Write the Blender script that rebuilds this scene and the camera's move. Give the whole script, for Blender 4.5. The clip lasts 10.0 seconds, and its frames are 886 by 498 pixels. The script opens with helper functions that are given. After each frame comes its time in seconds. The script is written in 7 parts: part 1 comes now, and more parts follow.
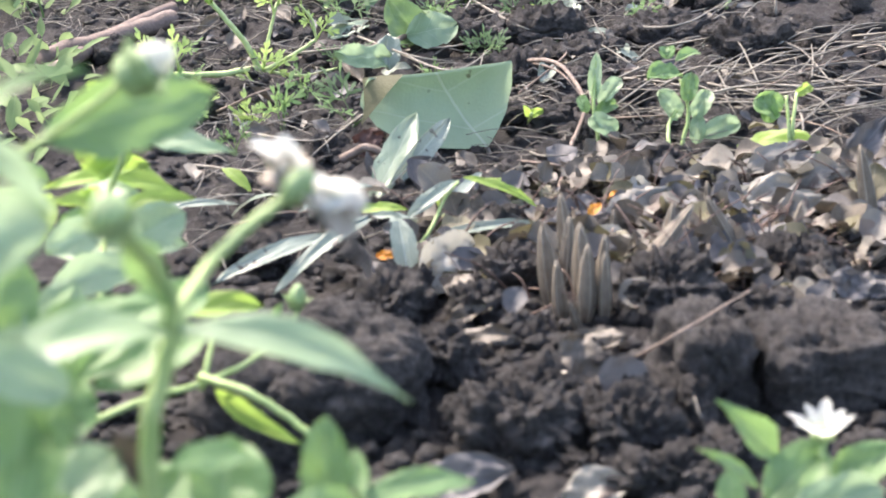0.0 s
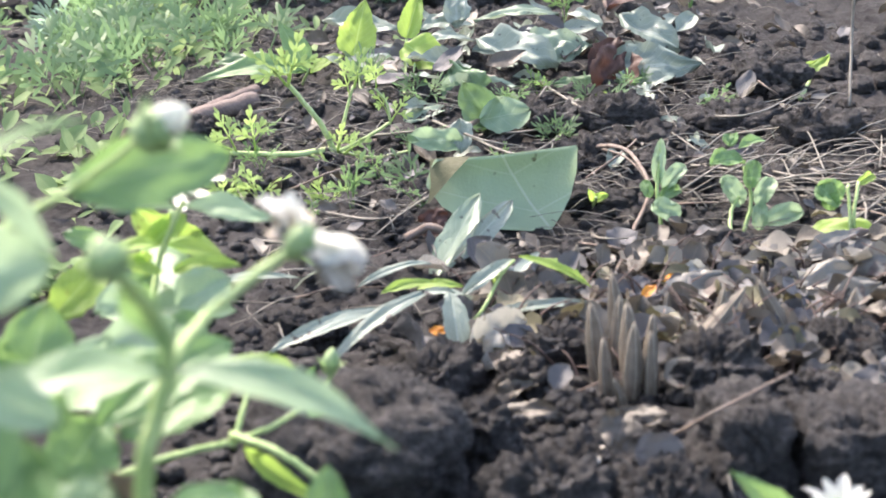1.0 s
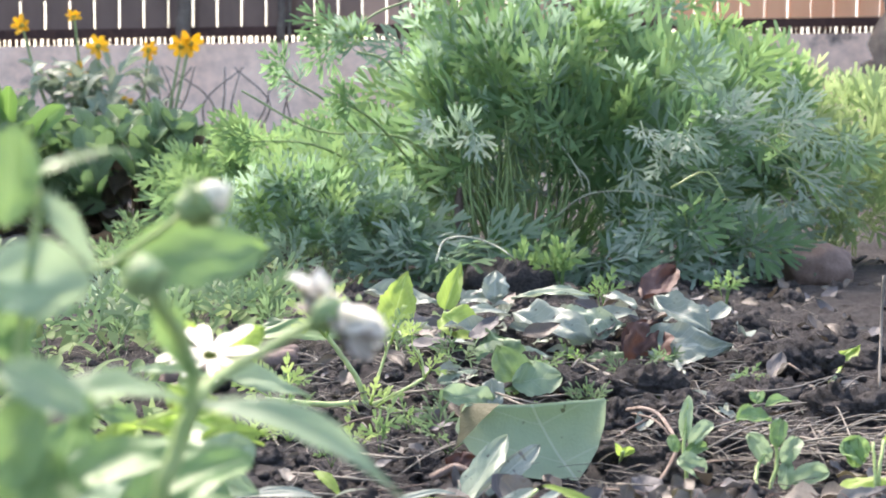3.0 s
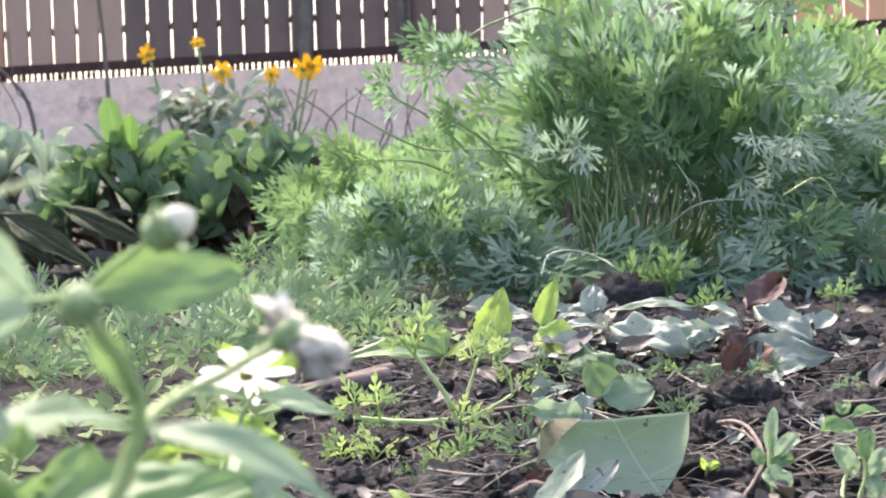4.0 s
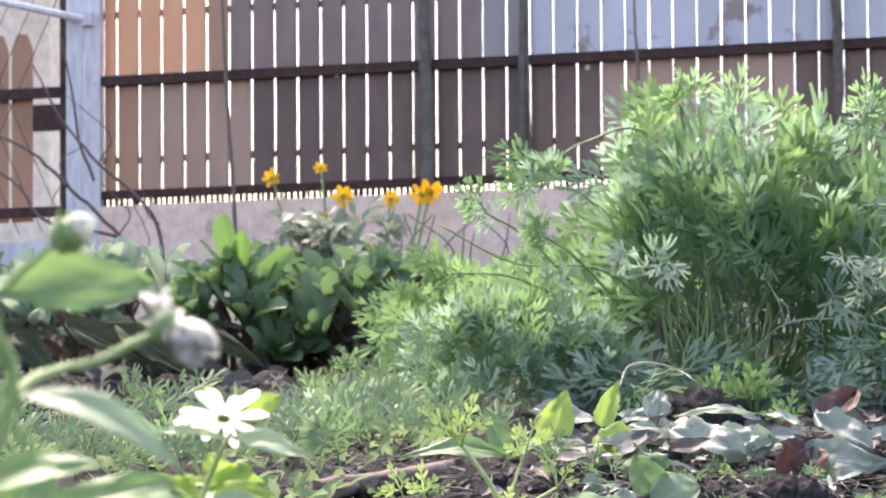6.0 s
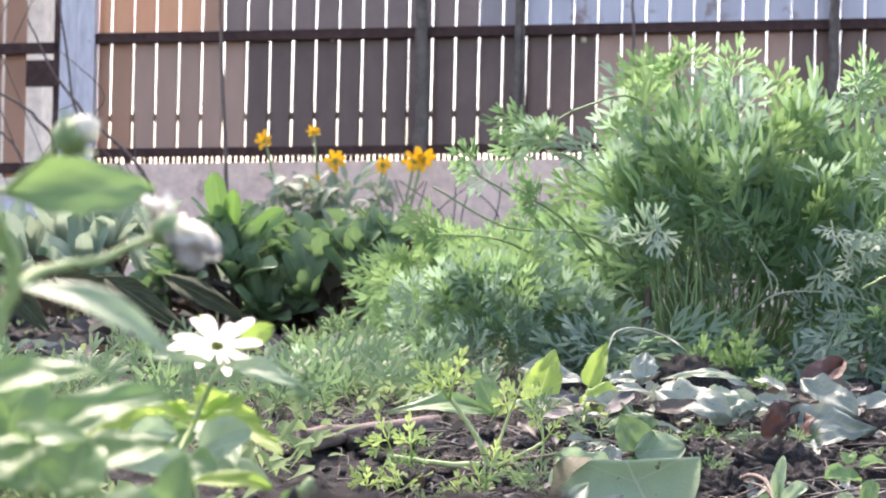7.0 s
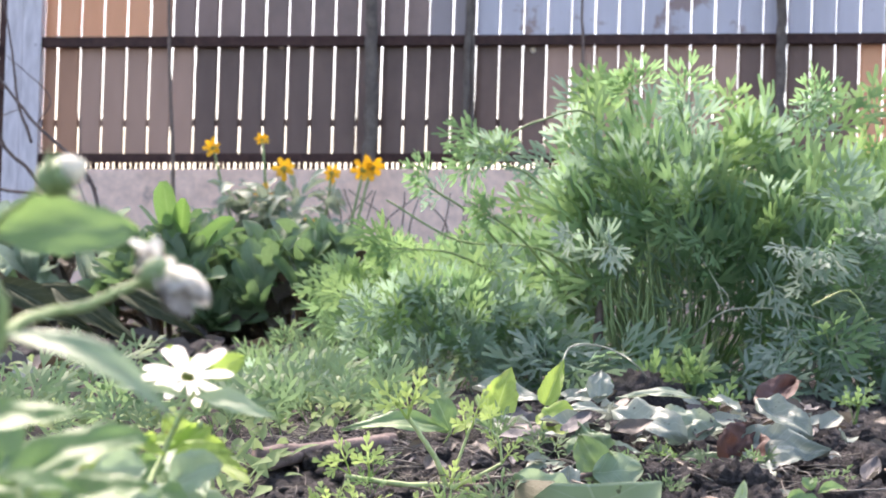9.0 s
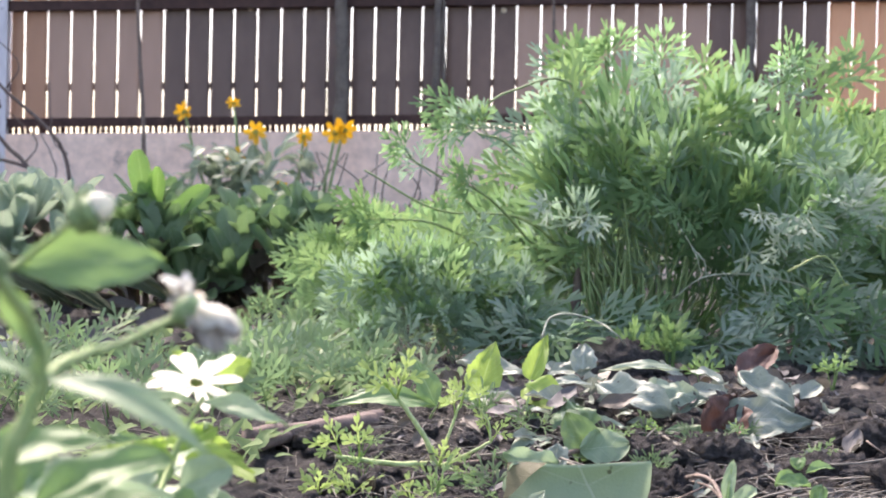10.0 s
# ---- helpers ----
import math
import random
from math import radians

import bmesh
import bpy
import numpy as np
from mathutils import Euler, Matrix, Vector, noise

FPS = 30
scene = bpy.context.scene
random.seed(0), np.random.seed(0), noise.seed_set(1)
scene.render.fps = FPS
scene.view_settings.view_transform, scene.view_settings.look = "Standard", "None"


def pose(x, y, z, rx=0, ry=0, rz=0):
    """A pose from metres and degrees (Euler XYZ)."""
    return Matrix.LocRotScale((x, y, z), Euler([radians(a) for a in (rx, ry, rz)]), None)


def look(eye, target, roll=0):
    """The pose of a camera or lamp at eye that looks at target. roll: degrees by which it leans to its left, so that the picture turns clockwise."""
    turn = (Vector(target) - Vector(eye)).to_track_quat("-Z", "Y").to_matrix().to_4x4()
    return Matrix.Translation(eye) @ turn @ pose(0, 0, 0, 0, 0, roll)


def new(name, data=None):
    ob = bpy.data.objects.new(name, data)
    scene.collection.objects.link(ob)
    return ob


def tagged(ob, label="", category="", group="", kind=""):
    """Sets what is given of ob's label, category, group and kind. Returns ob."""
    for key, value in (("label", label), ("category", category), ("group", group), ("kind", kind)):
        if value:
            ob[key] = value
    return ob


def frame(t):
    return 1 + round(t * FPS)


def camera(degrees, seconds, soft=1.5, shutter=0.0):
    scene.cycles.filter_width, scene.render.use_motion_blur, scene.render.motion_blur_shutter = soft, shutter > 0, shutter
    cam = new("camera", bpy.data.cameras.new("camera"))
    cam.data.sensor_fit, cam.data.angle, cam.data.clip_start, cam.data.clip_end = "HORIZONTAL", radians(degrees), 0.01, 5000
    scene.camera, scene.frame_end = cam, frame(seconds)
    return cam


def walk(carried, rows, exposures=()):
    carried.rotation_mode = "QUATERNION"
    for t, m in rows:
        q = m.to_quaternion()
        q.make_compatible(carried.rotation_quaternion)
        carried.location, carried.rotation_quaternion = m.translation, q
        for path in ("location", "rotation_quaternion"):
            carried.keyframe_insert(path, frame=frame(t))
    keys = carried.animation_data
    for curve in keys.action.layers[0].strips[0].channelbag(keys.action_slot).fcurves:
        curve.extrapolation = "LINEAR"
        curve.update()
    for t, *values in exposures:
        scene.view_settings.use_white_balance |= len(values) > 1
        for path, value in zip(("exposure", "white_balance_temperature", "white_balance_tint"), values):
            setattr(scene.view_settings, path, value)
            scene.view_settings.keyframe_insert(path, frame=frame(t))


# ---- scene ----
cam = camera(32.52, 10.0, 1.8)
PATH = [
    (0.0, look((-0.0735, 0.0435, 0.2644), (0.1636, 0.9509, -0.0825), -2.60)),
    (0.5, look((-0.0637, 0.0394, 0.2689), (0.1458, 0.9565, -0.0702), -2.95)),
    (1.0, look((-0.0574, 0.0255, 0.2611), (0.1255, 0.9656, -0.0267), -2.36)),
    (1.5, look((-0.0536, 0.0112, 0.2446), (0.1135, 0.9637, -0.0103), -1.48)),
    (2.0, look((-0.0550, 0.0047, 0.2288), (0.1133, 0.9754, 0.0577), -0.46)),
    (2.5, look((-0.0604, 0.0033, 0.2163), (0.1128, 0.9820, 0.1066), 0.24)),
    (2.7, look((-0.0630, -0.0039, 0.2139), (0.1120, 0.9768, 0.1264), 0.41)),
    (3.8, look((-0.0296, -0.0013, 0.2140), (0.0769, 0.9906, 0.1443), -0.75)),
    (4.0, look((-0.0214, -0.0050, 0.2141), (0.0588, 0.9896, 0.1482), -1.41)),
    (4.5, look((-0.0037, -0.0157, 0.2070), (0.0447, 0.9824, 0.1680), -1.58)),
    (5.0, look((0.0166, -0.0227, 0.1985), (0.0390, 0.9771, 0.1909), -1.68)),
    (5.5, look((0.0352, -0.0330, 0.1959), (0.0364, 0.9668, 0.2152), -1.26)),
    (6.0, look((0.0407, -0.0446, 0.1843), (0.0339, 0.9551, 0.2078), -0.40)),
    (6.2, look((0.0424, -0.0466, 0.1807), (0.0393, 0.9533, 0.1913), 0.00)),
    (7.3, look((0.0351, -0.0452, 0.1641), (0.0330, 0.9547, 0.1691), 1.68)),
    (7.5, look((0.0340, -0.0445, 0.1602), (0.0292, 0.9553, 0.1811), 1.90)),
    (8.0, look((0.0348, -0.0464, 0.1577), (0.0197, 0.9518, 0.2158), 2.50)),
    (8.5, look((0.0279, -0.0433, 0.1624), (0.0145, 0.9558, 0.2042), 2.49)),
    (9.0, look((0.0258, -0.0411, 0.1790), (0.0625, 0.9582, 0.1895), 1.85)),
    (9.5, look((0.0155, -0.0428, 0.1884), (0.0658, 0.9559, 0.1956), 1.54)),
    (10.0, look((0.0111, -0.0474, 0.1975), (0.0689, 0.9508, 0.1798), 1.26)),
]
walk(cam, PATH, [(0.0, 2.47, 6950, 16), (2.0, 2.30, 6900, 15), (3.8, 2.22, 7000, 20), (6.2, 2.2, 7050, 22), (8.0, 2.28, 7050, 22), (10.0, 2.07, 7050, 22)])

# ---------------------------------------------------------------- lens depth
cam.data.dof.use_dof = True
cam.data.dof.focus_distance = 1.25
cam.data.dof.aperture_fstop = 20.0

# ---------------------------------------------------------------- light
world = bpy.data.worlds.new("sky_world")
scene.world = world
world.use_nodes = True
wn = world.node_tree
sky = wn.nodes.new("ShaderNodeTexSky")
sky.sky_type = "NISHITA"
sky.sun_disc = False
sky.sun_elevation = radians(54)
sky.sun_rotation = radians(-24)
sky.dust_density = 3.0
wn.nodes["Background"].inputs[1].default_value = 0.125
wn.links.new(sky.outputs[0], wn.nodes["Background"].inputs[0])
sun = new("sun", bpy.data.lights.new("sun", "SUN"))
sun.data.energy, sun.data.angle, sun.data.color = 1.7, radians(12), (1.0, 0.95, 0.88)
sun.matrix_world = look((-2.2, 5.6, 7.4), (0, 0.6, 0))

# ---------------------------------------------------------------- mesh helpers
rnd = random.Random(7)


def U(a, b):
    return rnd.uniform(a, b)


class Acc:
    """Collects vertices, faces and a uv per vertex for one mesh."""

    def __init__(self):
        self.v, self.f, self.uv = [], [], []

    def add(self, verts, faces, uvs=None):
        n = len(self.v)
        self.v += [tuple(p) for p in verts]
        self.uv += uvs if uvs else [(0.5, 0.5)] * len(verts)
        self.f += [tuple(i + n for i in q) for q in faces]

    def mesh(self, name, mat, smooth=True):
        me = bpy.data.meshes.new(name)
        me.from_pydata(self.v, [], self.f)
        lay = me.uv_layers.new(name="UVMap")
        idx = np.empty(len(me.loops), dtype=np.int32)
        me.loops.foreach_get("vertex_index", idx)
        lay.data.foreach_set("uv", np.array(self.uv, dtype=np.float32)[idx].ravel())
        if smooth:
            me.polygons.foreach_set("use_smooth", np.ones(len(me.polygons), dtype=bool))
        me.materials.append(mat)
        me.update()
        return me


def part(name, acc, mat, parent=None, label="", m=None, smooth=True):
    ob = new(name, acc if isinstance(acc, bpy.types.Mesh) else acc.mesh(name, mat, smooth))
    if parent:
        ob.parent = parent
    if m is not None:
        ob.matrix_basis = m
    return tagged(ob, label=label)


def thing(name, label, category, group="", kind="", at=(0, 0, 0)):
    ob = new(name)
    ob.empty_display_size = 0.02
    ob.location = at
    return tagged(ob, label, category, group, kind)


def aim(base, way, normal=(0, 0, 1), size=1.0, width=None):
    """A pose whose +y runs along way and whose +z leans to normal."""
    y = Vector(way).normalized()
    x = y.cross(Vector(normal))
    if x.length < 1e-4:
        x = y.cross(Vector((0.3, 0.9, 0.1)))
    x.normalize()
    z = x.cross(y)
    w = width if width else size
    m = Matrix(((x.x * w, y.x * size, z.x * size), (x.y * w, y.y * size, z.y * size), (x.z * w, y.z * size, z.z * size)))
    return Matrix.Translation(base) @ m.to_4x4()


PROFILES = {
    "oval": ([0, .08, .25, .5, .75, .9, 1], [.03, .45, .9, 1, .8, .45, 0]),
    "lance": ([0, .1, .3, .5, .75, 1], [.06, .5, 1, .9, .5, 0]),
    "narrow": ([0, .1, .4, .7, .9, 1], [.1, .5, 1, .85, .45, 0]),
    "obovate": ([0, .15, .4, .7, .88, .97, 1], [.2, .25, .55, 1, .85, .4, .1]),
    "heart": ([0, .06, .2, .4, .7, .9, 1], [.45, .85, 1, .95, .6, .25, 0]),
    "round": ([0, .08, .25, .5, .75, .93, 1], [.15, .55, .92, 1, .9, .5, .1]),
    "spoon": ([0, .35, .6, .8, .95, 1], [.1, .12, .6, 1, .6, .1]),
    "petal": ([0, .2, .6, .85, 1], [.3, .7, 1, .85, .35]),
}


def leaf(acc, m=None, L=1.0, W=0.4, shape="oval", bend=0.3, cup=0.15, n=8, k=3, wave=0.0, twist=0.0, seed=0, fold=0.0, teeth=0.0, crumple=0.0, jag=0.0):
    """A leaf sheet along +y from the origin, curling by bend radians, its halves raised by cup."""
    px, pw = PROFILES[shape]
    verts, uvs, faces = [], [], []
    y = z = 0.0
    for i in range(n + 1):
        t = i / n
        a = bend * t
        if i:
            y += L / n * math.cos(a)
            z += L / n * math.sin(a)
        w = W / 2 * np.interp(t, px, pw) * (1 + (teeth if i % 2 else -teeth))
        for j in range(-k, k + 1):
            s = j / k
            x = s * w
            if jag:
                x *= 1 + jag * (noise.noise(Vector((t * 7 + seed, (1 if s > 0 else -1) * 5, seed))) + .8 * noise.noise(Vector((t * 19, (1 if s > 0 else -1) * 9, seed)))) * abs(s)
            up = cup * abs(s) ** 1.3 * w * 2 + wave * W * math.sin(9 * t + 4 * s + seed) * abs(s)
            if crumple:
                up += crumple * W * (noise.noise(Vector((s * 1.7 + seed * 5, t * 2.6, seed))) + .5 * noise.noise(Vector((s * 4 + seed, t * 6, 2))))
            if fold and s > 0:
                x, up = x * (1 - fold), up + abs(x) * fold * 1.2
            c, q = math.cos(twist * t), math.sin(twist * t)
            x, up = x * c - up * q, x * q + up * c
            verts.append(Vector((x, y - up * math.sin(a), z + up * math.cos(a))))
            uvs.append((0.5 + s * 0.5, t))
    r = 2 * k + 1
    for i in range(n):
        for j in range(2 * k):
            b = i * r + j
            faces.append((b, b + 1, b + r + 1, b + r))
    if m is not None:
        verts = [m @ p for p in verts]
    acc.add(verts, faces, uvs)


def tube(acc, pts, r0, r1=None, sides=6, cap=True):
    pts = [Vector(p) for p in pts]
    r1 = r0 if r1 is None else r1
    verts, uvs, faces = [], [], []
    n = len(pts)
    side = None
    for i, p in enumerate(pts):
        t = (pts[min(i + 1, n - 1)] - pts[max(i - 1, 0)]).normalized()
        if side is None:
            side = t.cross(Vector((0.2, 0.3, 1)))
            if side.length < 0.1:
                side = t.cross(Vector((1, 0, 0)))
        side = (side - t * side.dot(t)).normalized()
        up = t.cross(side)
        r = r0 + (r1 - r0) * i / (n - 1)
        for j in range(sides):
            a = 2 * math.pi * j / sides
            verts.append(p + (side * math.cos(a) + up * math.sin(a)) * r)
            uvs.append((j / sides, i / n))
    for i in range(n - 1):
        for j in range(sides):
            faces.append((i * sides + j, i * sides + (j + 1) % sides, (i + 1) * sides + (j + 1) % sides, (i + 1) * sides + j))
    if cap:
        faces.append(tuple(range(sides))[::-1])
        faces.append(tuple((n - 1) * sides + j for j in range(sides)))
    acc.add(verts, faces, uvs)


def bezier(p, n=10):
    """A smooth line through the given points."""
    p = [Vector(q) for q in p]
    q = [p[0] * 2 - p[1]] + p + [p[-1] * 2 - p[-2]]
    out = []
    for i in range(1, len(q) - 2):
        for s in range(n):
            t = s / n
            a, b, c, e = q[i - 1], q[i], q[i + 1], q[i + 2]
            out.append(0.5 * ((2 * b) + (c - a) * t + (2 * a - 5 * b + 4 * c - e) * t * t + (3 * b - a - 3 * c + e) * t ** 3))
    return out + [p[-1]]


def blob(acc, center, size, seed, rough=0.25, freq=2.2, n=14, flat=0.0, square=0.0):
    """A lump with an uneven skin, as a sphere pushed about by noise."""
    verts, faces = [], []
    c = Vector(center)
    off = Vector((seed * 3.7, seed * 1.3, seed * 2.1))
    for i in range(n + 1):
        th = math.pi * i / n
        for j in range(2 * n):
            ph = math.pi * j / n
            d = Vector((math.sin(th) * math.cos(ph), math.sin(th) * math.sin(ph), math.cos(th)))
            q = d * freq + off
            if square:
                d = d / (abs(d.x) ** square + abs(d.y) ** square + abs(d.z) ** square) ** (1 / square)
            r = 1 + rough * (noise.noise(q) + 0.55 * noise.noise(q * 2.3) + 0.4 * noise.noise(q * 5.1) + 0.26 * noise.noise(q * 11) + 0.17 * noise.noise(q * 23) + 0.10 * noise.noise(q * 47))
            p = Vector((d.x * size[0] * r, d.y * size[1] * r, d.z * size[2] * r))
            if flat and p.z > size[2] * flat:
                p.z = size[2] * flat + (p.z - size[2] * flat) * 0.25
            verts.append(c + p)
    for i in range(n):
        for j in range(2 * n):
            a, b = i * 2 * n + j, i * 2 * n + (j + 1) % (2 * n)
            faces.append((a, a + 2 * n, b + 2 * n, b))
    acc.add(verts, faces)


def clod(acc, size, seed, rough=0.3, grain=0.008, n=40, square=2.4):
    """A lump of soil with bumps of the same width all round, whatever its flatness."""
    verts, faces = [], []
    off = Vector((seed * 3.7, seed * 1.3, seed * 2.1))
    for i in range(n + 1):
        th = math.pi * i / n
        for j in range(2 * n):
            ph = math.pi * j / n
            d = Vector((math.sin(th) * math.cos(ph), math.sin(th) * math.sin(ph), math.cos(th)))
            e = d / (abs(d.x) ** square + abs(d.y) ** square + abs(d.z) ** square) ** (1 / square)
            p = Vector((e.x * size[0], e.y * size[1], e.z * size[2]))
            q = p / grain + off
            k = noise.noise(q * .45) * 1.3 + noise.noise(q) * .8 + noise.noise(q * 2.2) * .7 + noise.noise(q * 4.7) * .5 + noise.noise(q * 10) * .34
            pit = noise.voronoi(q * 1.3)[0]
            verts.append(p + d * grain * rough * (k - .7 * max(0.0, .22 - (pit[1] - pit[0]))))
    for i in range(n):
        for j in range(2 * n):
            a, b = i * 2 * n + j, i * 2 * n + (j + 1) % (2 * n)
            faces.append((a, a + 2 * n, b + 2 * n, b))
    acc.add(verts, faces)


def spindle(acc, m, L, R, ribs=0, sides=12, n=9, shape=None):
    """A closed body of turning along +y: a bud, a pod, a calyx."""
    px, pr = shape or ([0, .12, .4, .7, .9, 1], [.25, .7, 1, .75, .35, .02])
    verts, faces, uvs = [], [], []
    for i in range(n + 1):
        t = i / n
        for j in range(sides):
            a = 2 * math.pi * j / sides
            r = R * np.interp(t, px, pr) * (1 + (0.22 if ribs and j % 2 else 0))
            verts.append(m @ Vector((r * math.cos(a), t * L, r * math.sin(a))))
            uvs.append((j / sides, t))
    for i in range(n):
        for j in range(sides):
            a, b = i * sides + j, i * sides + (j + 1) % sides
            faces.append((a, a + sides, b + sides, b))
    faces.append(tuple(range(sides)))
    faces.append(tuple(n * sides + j for j in range(sides))[::-1])
    acc.add(verts, faces, uvs)


def box(acc, x0, x1, y0, y1, z0, z1, shear=0.0):
    v = [(x, y, z + shear * x) for x in (x0, x1) for y in (y0, y1) for z in (z0, z1)]
    acc.add(v, [(0, 1, 3, 2), (4, 6, 7, 5), (0, 4, 5, 1), (2, 3, 7, 6), (0, 2, 6, 4), (1, 5, 7, 3)])


# ---------------------------------------------------------------- materials
def nodes_of(name):
    mat = bpy.data.materials.new(name)
    mat.use_nodes = True
    return mat, mat.node_tree.nodes, mat.node_tree.links, mat.node_tree.nodes["Principled BSDF"]


def noise_node(N, Lk, scale, detail=4.0, rough=0.6, coord="Object"):
    tc = N.new("ShaderNodeTexCoord")
    t = N.new("ShaderNodeTexNoise")
    t.inputs["Scale"].default_value, t.inputs["Detail"].default_value, t.inputs["Roughness"].default_value = scale, detail, rough
    Lk.new(tc.outputs[coord], t.inputs["Vector"])
    return t


def ramp(N, Lk, fac, *stops):
    r = N.new("ShaderNodeValToRGB")
    el = r.color_ramp.elements
    while len(el) < len(stops):
        el.new(0.5)
    for e, (p, c) in zip(el, stops):
        e.position, e.color = p, (*c, 1) if len(c) == 3 else c
    Lk.new(fac, r.inputs[0])
    return r


def mix(N, Lk, fac, a, b, mode="MIX"):
    m = N.new("ShaderNodeMix")
    m.data_type, m.blend_type = "RGBA", mode
    for sock, val in ((m.inputs[0], fac), (m.inputs[6], a), (m.inputs[7], b)):
        if isinstance(val, (int, float)):
            sock.default_value = val
        elif isinstance(val, tuple):
            sock.default_value = (*val, 1)
        else:
            Lk.new(val, sock)
    return m.outputs[2]


def bump(N, Lk, bsdf, height, strength=0.4, dist=0.001):
    b = N.new("ShaderNodeBump")
    b.inputs["Strength"].default_value, b.inputs["Distance"].default_value = strength, dist
    Lk.new(height, b.inputs["Height"])
    Lk.new(b.outputs[0], bsdf.inputs["Normal"])


def soil_mat(name, dark, light, scale=1.0):
    mat, N, Lk, B = nodes_of(name)
    a, b, c = noise_node(N, Lk, 14 * scale), noise_node(N, Lk, 160 * scale, 6, 0.7), noise_node(N, Lk, 620 * scale, 3, 0.7)
    col = ramp(N, Lk, a.outputs[0], (0.3, dark), (0.7, light)).outputs[0]
    grain = ramp(N, Lk, b.outputs[0], (0.36, (0.30, 0.29, 0.285)), (0.66, (1.7, 1.66, 1.62))).outputs[0]
    Lk.new(mix(N, Lk, 0.8, col, grain, "MULTIPLY"), B.inputs["Base Color"])
    B.inputs["Roughness"].default_value = 0.92
    s = N.new("ShaderNodeMath")
    s.operation = "ADD"
    Lk.new(b.outputs[0], s.inputs[0])
    Lk.new(c.outputs[0], s.inputs[1])
    bump(N, Lk, B, s.outputs[0], 1.0, 0.006)
    return mat


def leaf_mat(name, a, b, vein, trans=0.35, rough=0.45, spots=None, vein_w=0.03, scale=60, tcol=None, side=9.0, side_w=0.05, gloss=0.5):
    """A leaf: two tones by patch and by object, a pale midrib with side veins, light shining through."""
    mat, N, Lk, B = nodes_of(name)
    nz = noise_node(N, Lk, scale)
    fine = noise_node(N, Lk, scale * 9, 3)
    info = N.new("ShaderNodeObjectInfo")
    f = N.new("ShaderNodeMath")
    f.operation = "MULTIPLY_ADD"
    f.inputs[1].default_value = 0.55
    Lk.new(nz.outputs[0], f.inputs[0])
    half = N.new("ShaderNodeMath")
    half.operation = "MULTIPLY"
    half.inputs[1].default_value = 0.45
    Lk.new(info.outputs["Random"], half.inputs[0])
    Lk.new(half.outputs[0], f.inputs[2])
    col = ramp(N, Lk, f.outputs[0], (0.2, a), (0.75, b)).outputs[0]
    uv = N.new("ShaderNodeUVMap")
    sep = N.new("ShaderNodeSeparateXYZ")
    Lk.new(uv.outputs[0], sep.inputs[0])

    def math_(op, x, y=None):
        q = N.new("ShaderNodeMath")
        q.operation = op
        for s, v in zip(q.inputs, (x, y)):
            if v is None:
                continue
            if isinstance(v, (int, float)):
                s.default_value = v
            else:
                Lk.new(v, s)
        return q.outputs[0]

    across = math_("ABSOLUTE", math_("SUBTRACT", sep.outputs[0], 0.5))
    rib = math_("LESS_THAN", across, vein_w)
    sidev = math_("FRACT", math_("MULTIPLY", math_("SUBTRACT", sep.outputs[1], math_("MULTIPLY", across, 0.55)), side))
    sidev = math_("MULTIPLY", math_("LESS_THAN", math_("ABSOLUTE", math_("SUBTRACT", sidev, 0.5)), side_w), 0.5)
    veins = math_("MAXIMUM", rib, sidev)
    col = mix(N, Lk, math_("MULTIPLY", veins, 0.6), col, vein)
    if spots:
        sp = noise_node(N, Lk, spots[1], 2, 0.5)
        k = ramp(N, Lk, sp.outputs[0], (spots[2], (0, 0, 0)), (spots[2] + 0.03, (1, 1, 1))).outputs[0]
        col = mix(N, Lk, k, col, spots[0])
    Lk.new(col, B.inputs["Base Color"])
    B.inputs["Roughness"].default_value, B.inputs["Specular IOR Level"].default_value = rough, gloss
    bump(N, Lk, B, math_("ADD", fine.outputs[0], math_("MULTIPLY", veins, -0.8)), 0.6, 0.0009)
    if trans:
        T = N.new("ShaderNodeBsdfTranslucent")
        warm = mix(N, Lk, 0.6, col, tcol or tuple(min(1, v * 1.9) for v in b))
        Lk.new(warm, T.inputs[0])
        ms = N.new("ShaderNodeMixShader")
        ms.inputs[0].default_value = trans
        Lk.new(B.outputs[0], ms.inputs[1])
        Lk.new(T.outputs[0], ms.inputs[2])
        Lk.new(ms.outputs[0], N["Material Output"].inputs[0])
    return mat


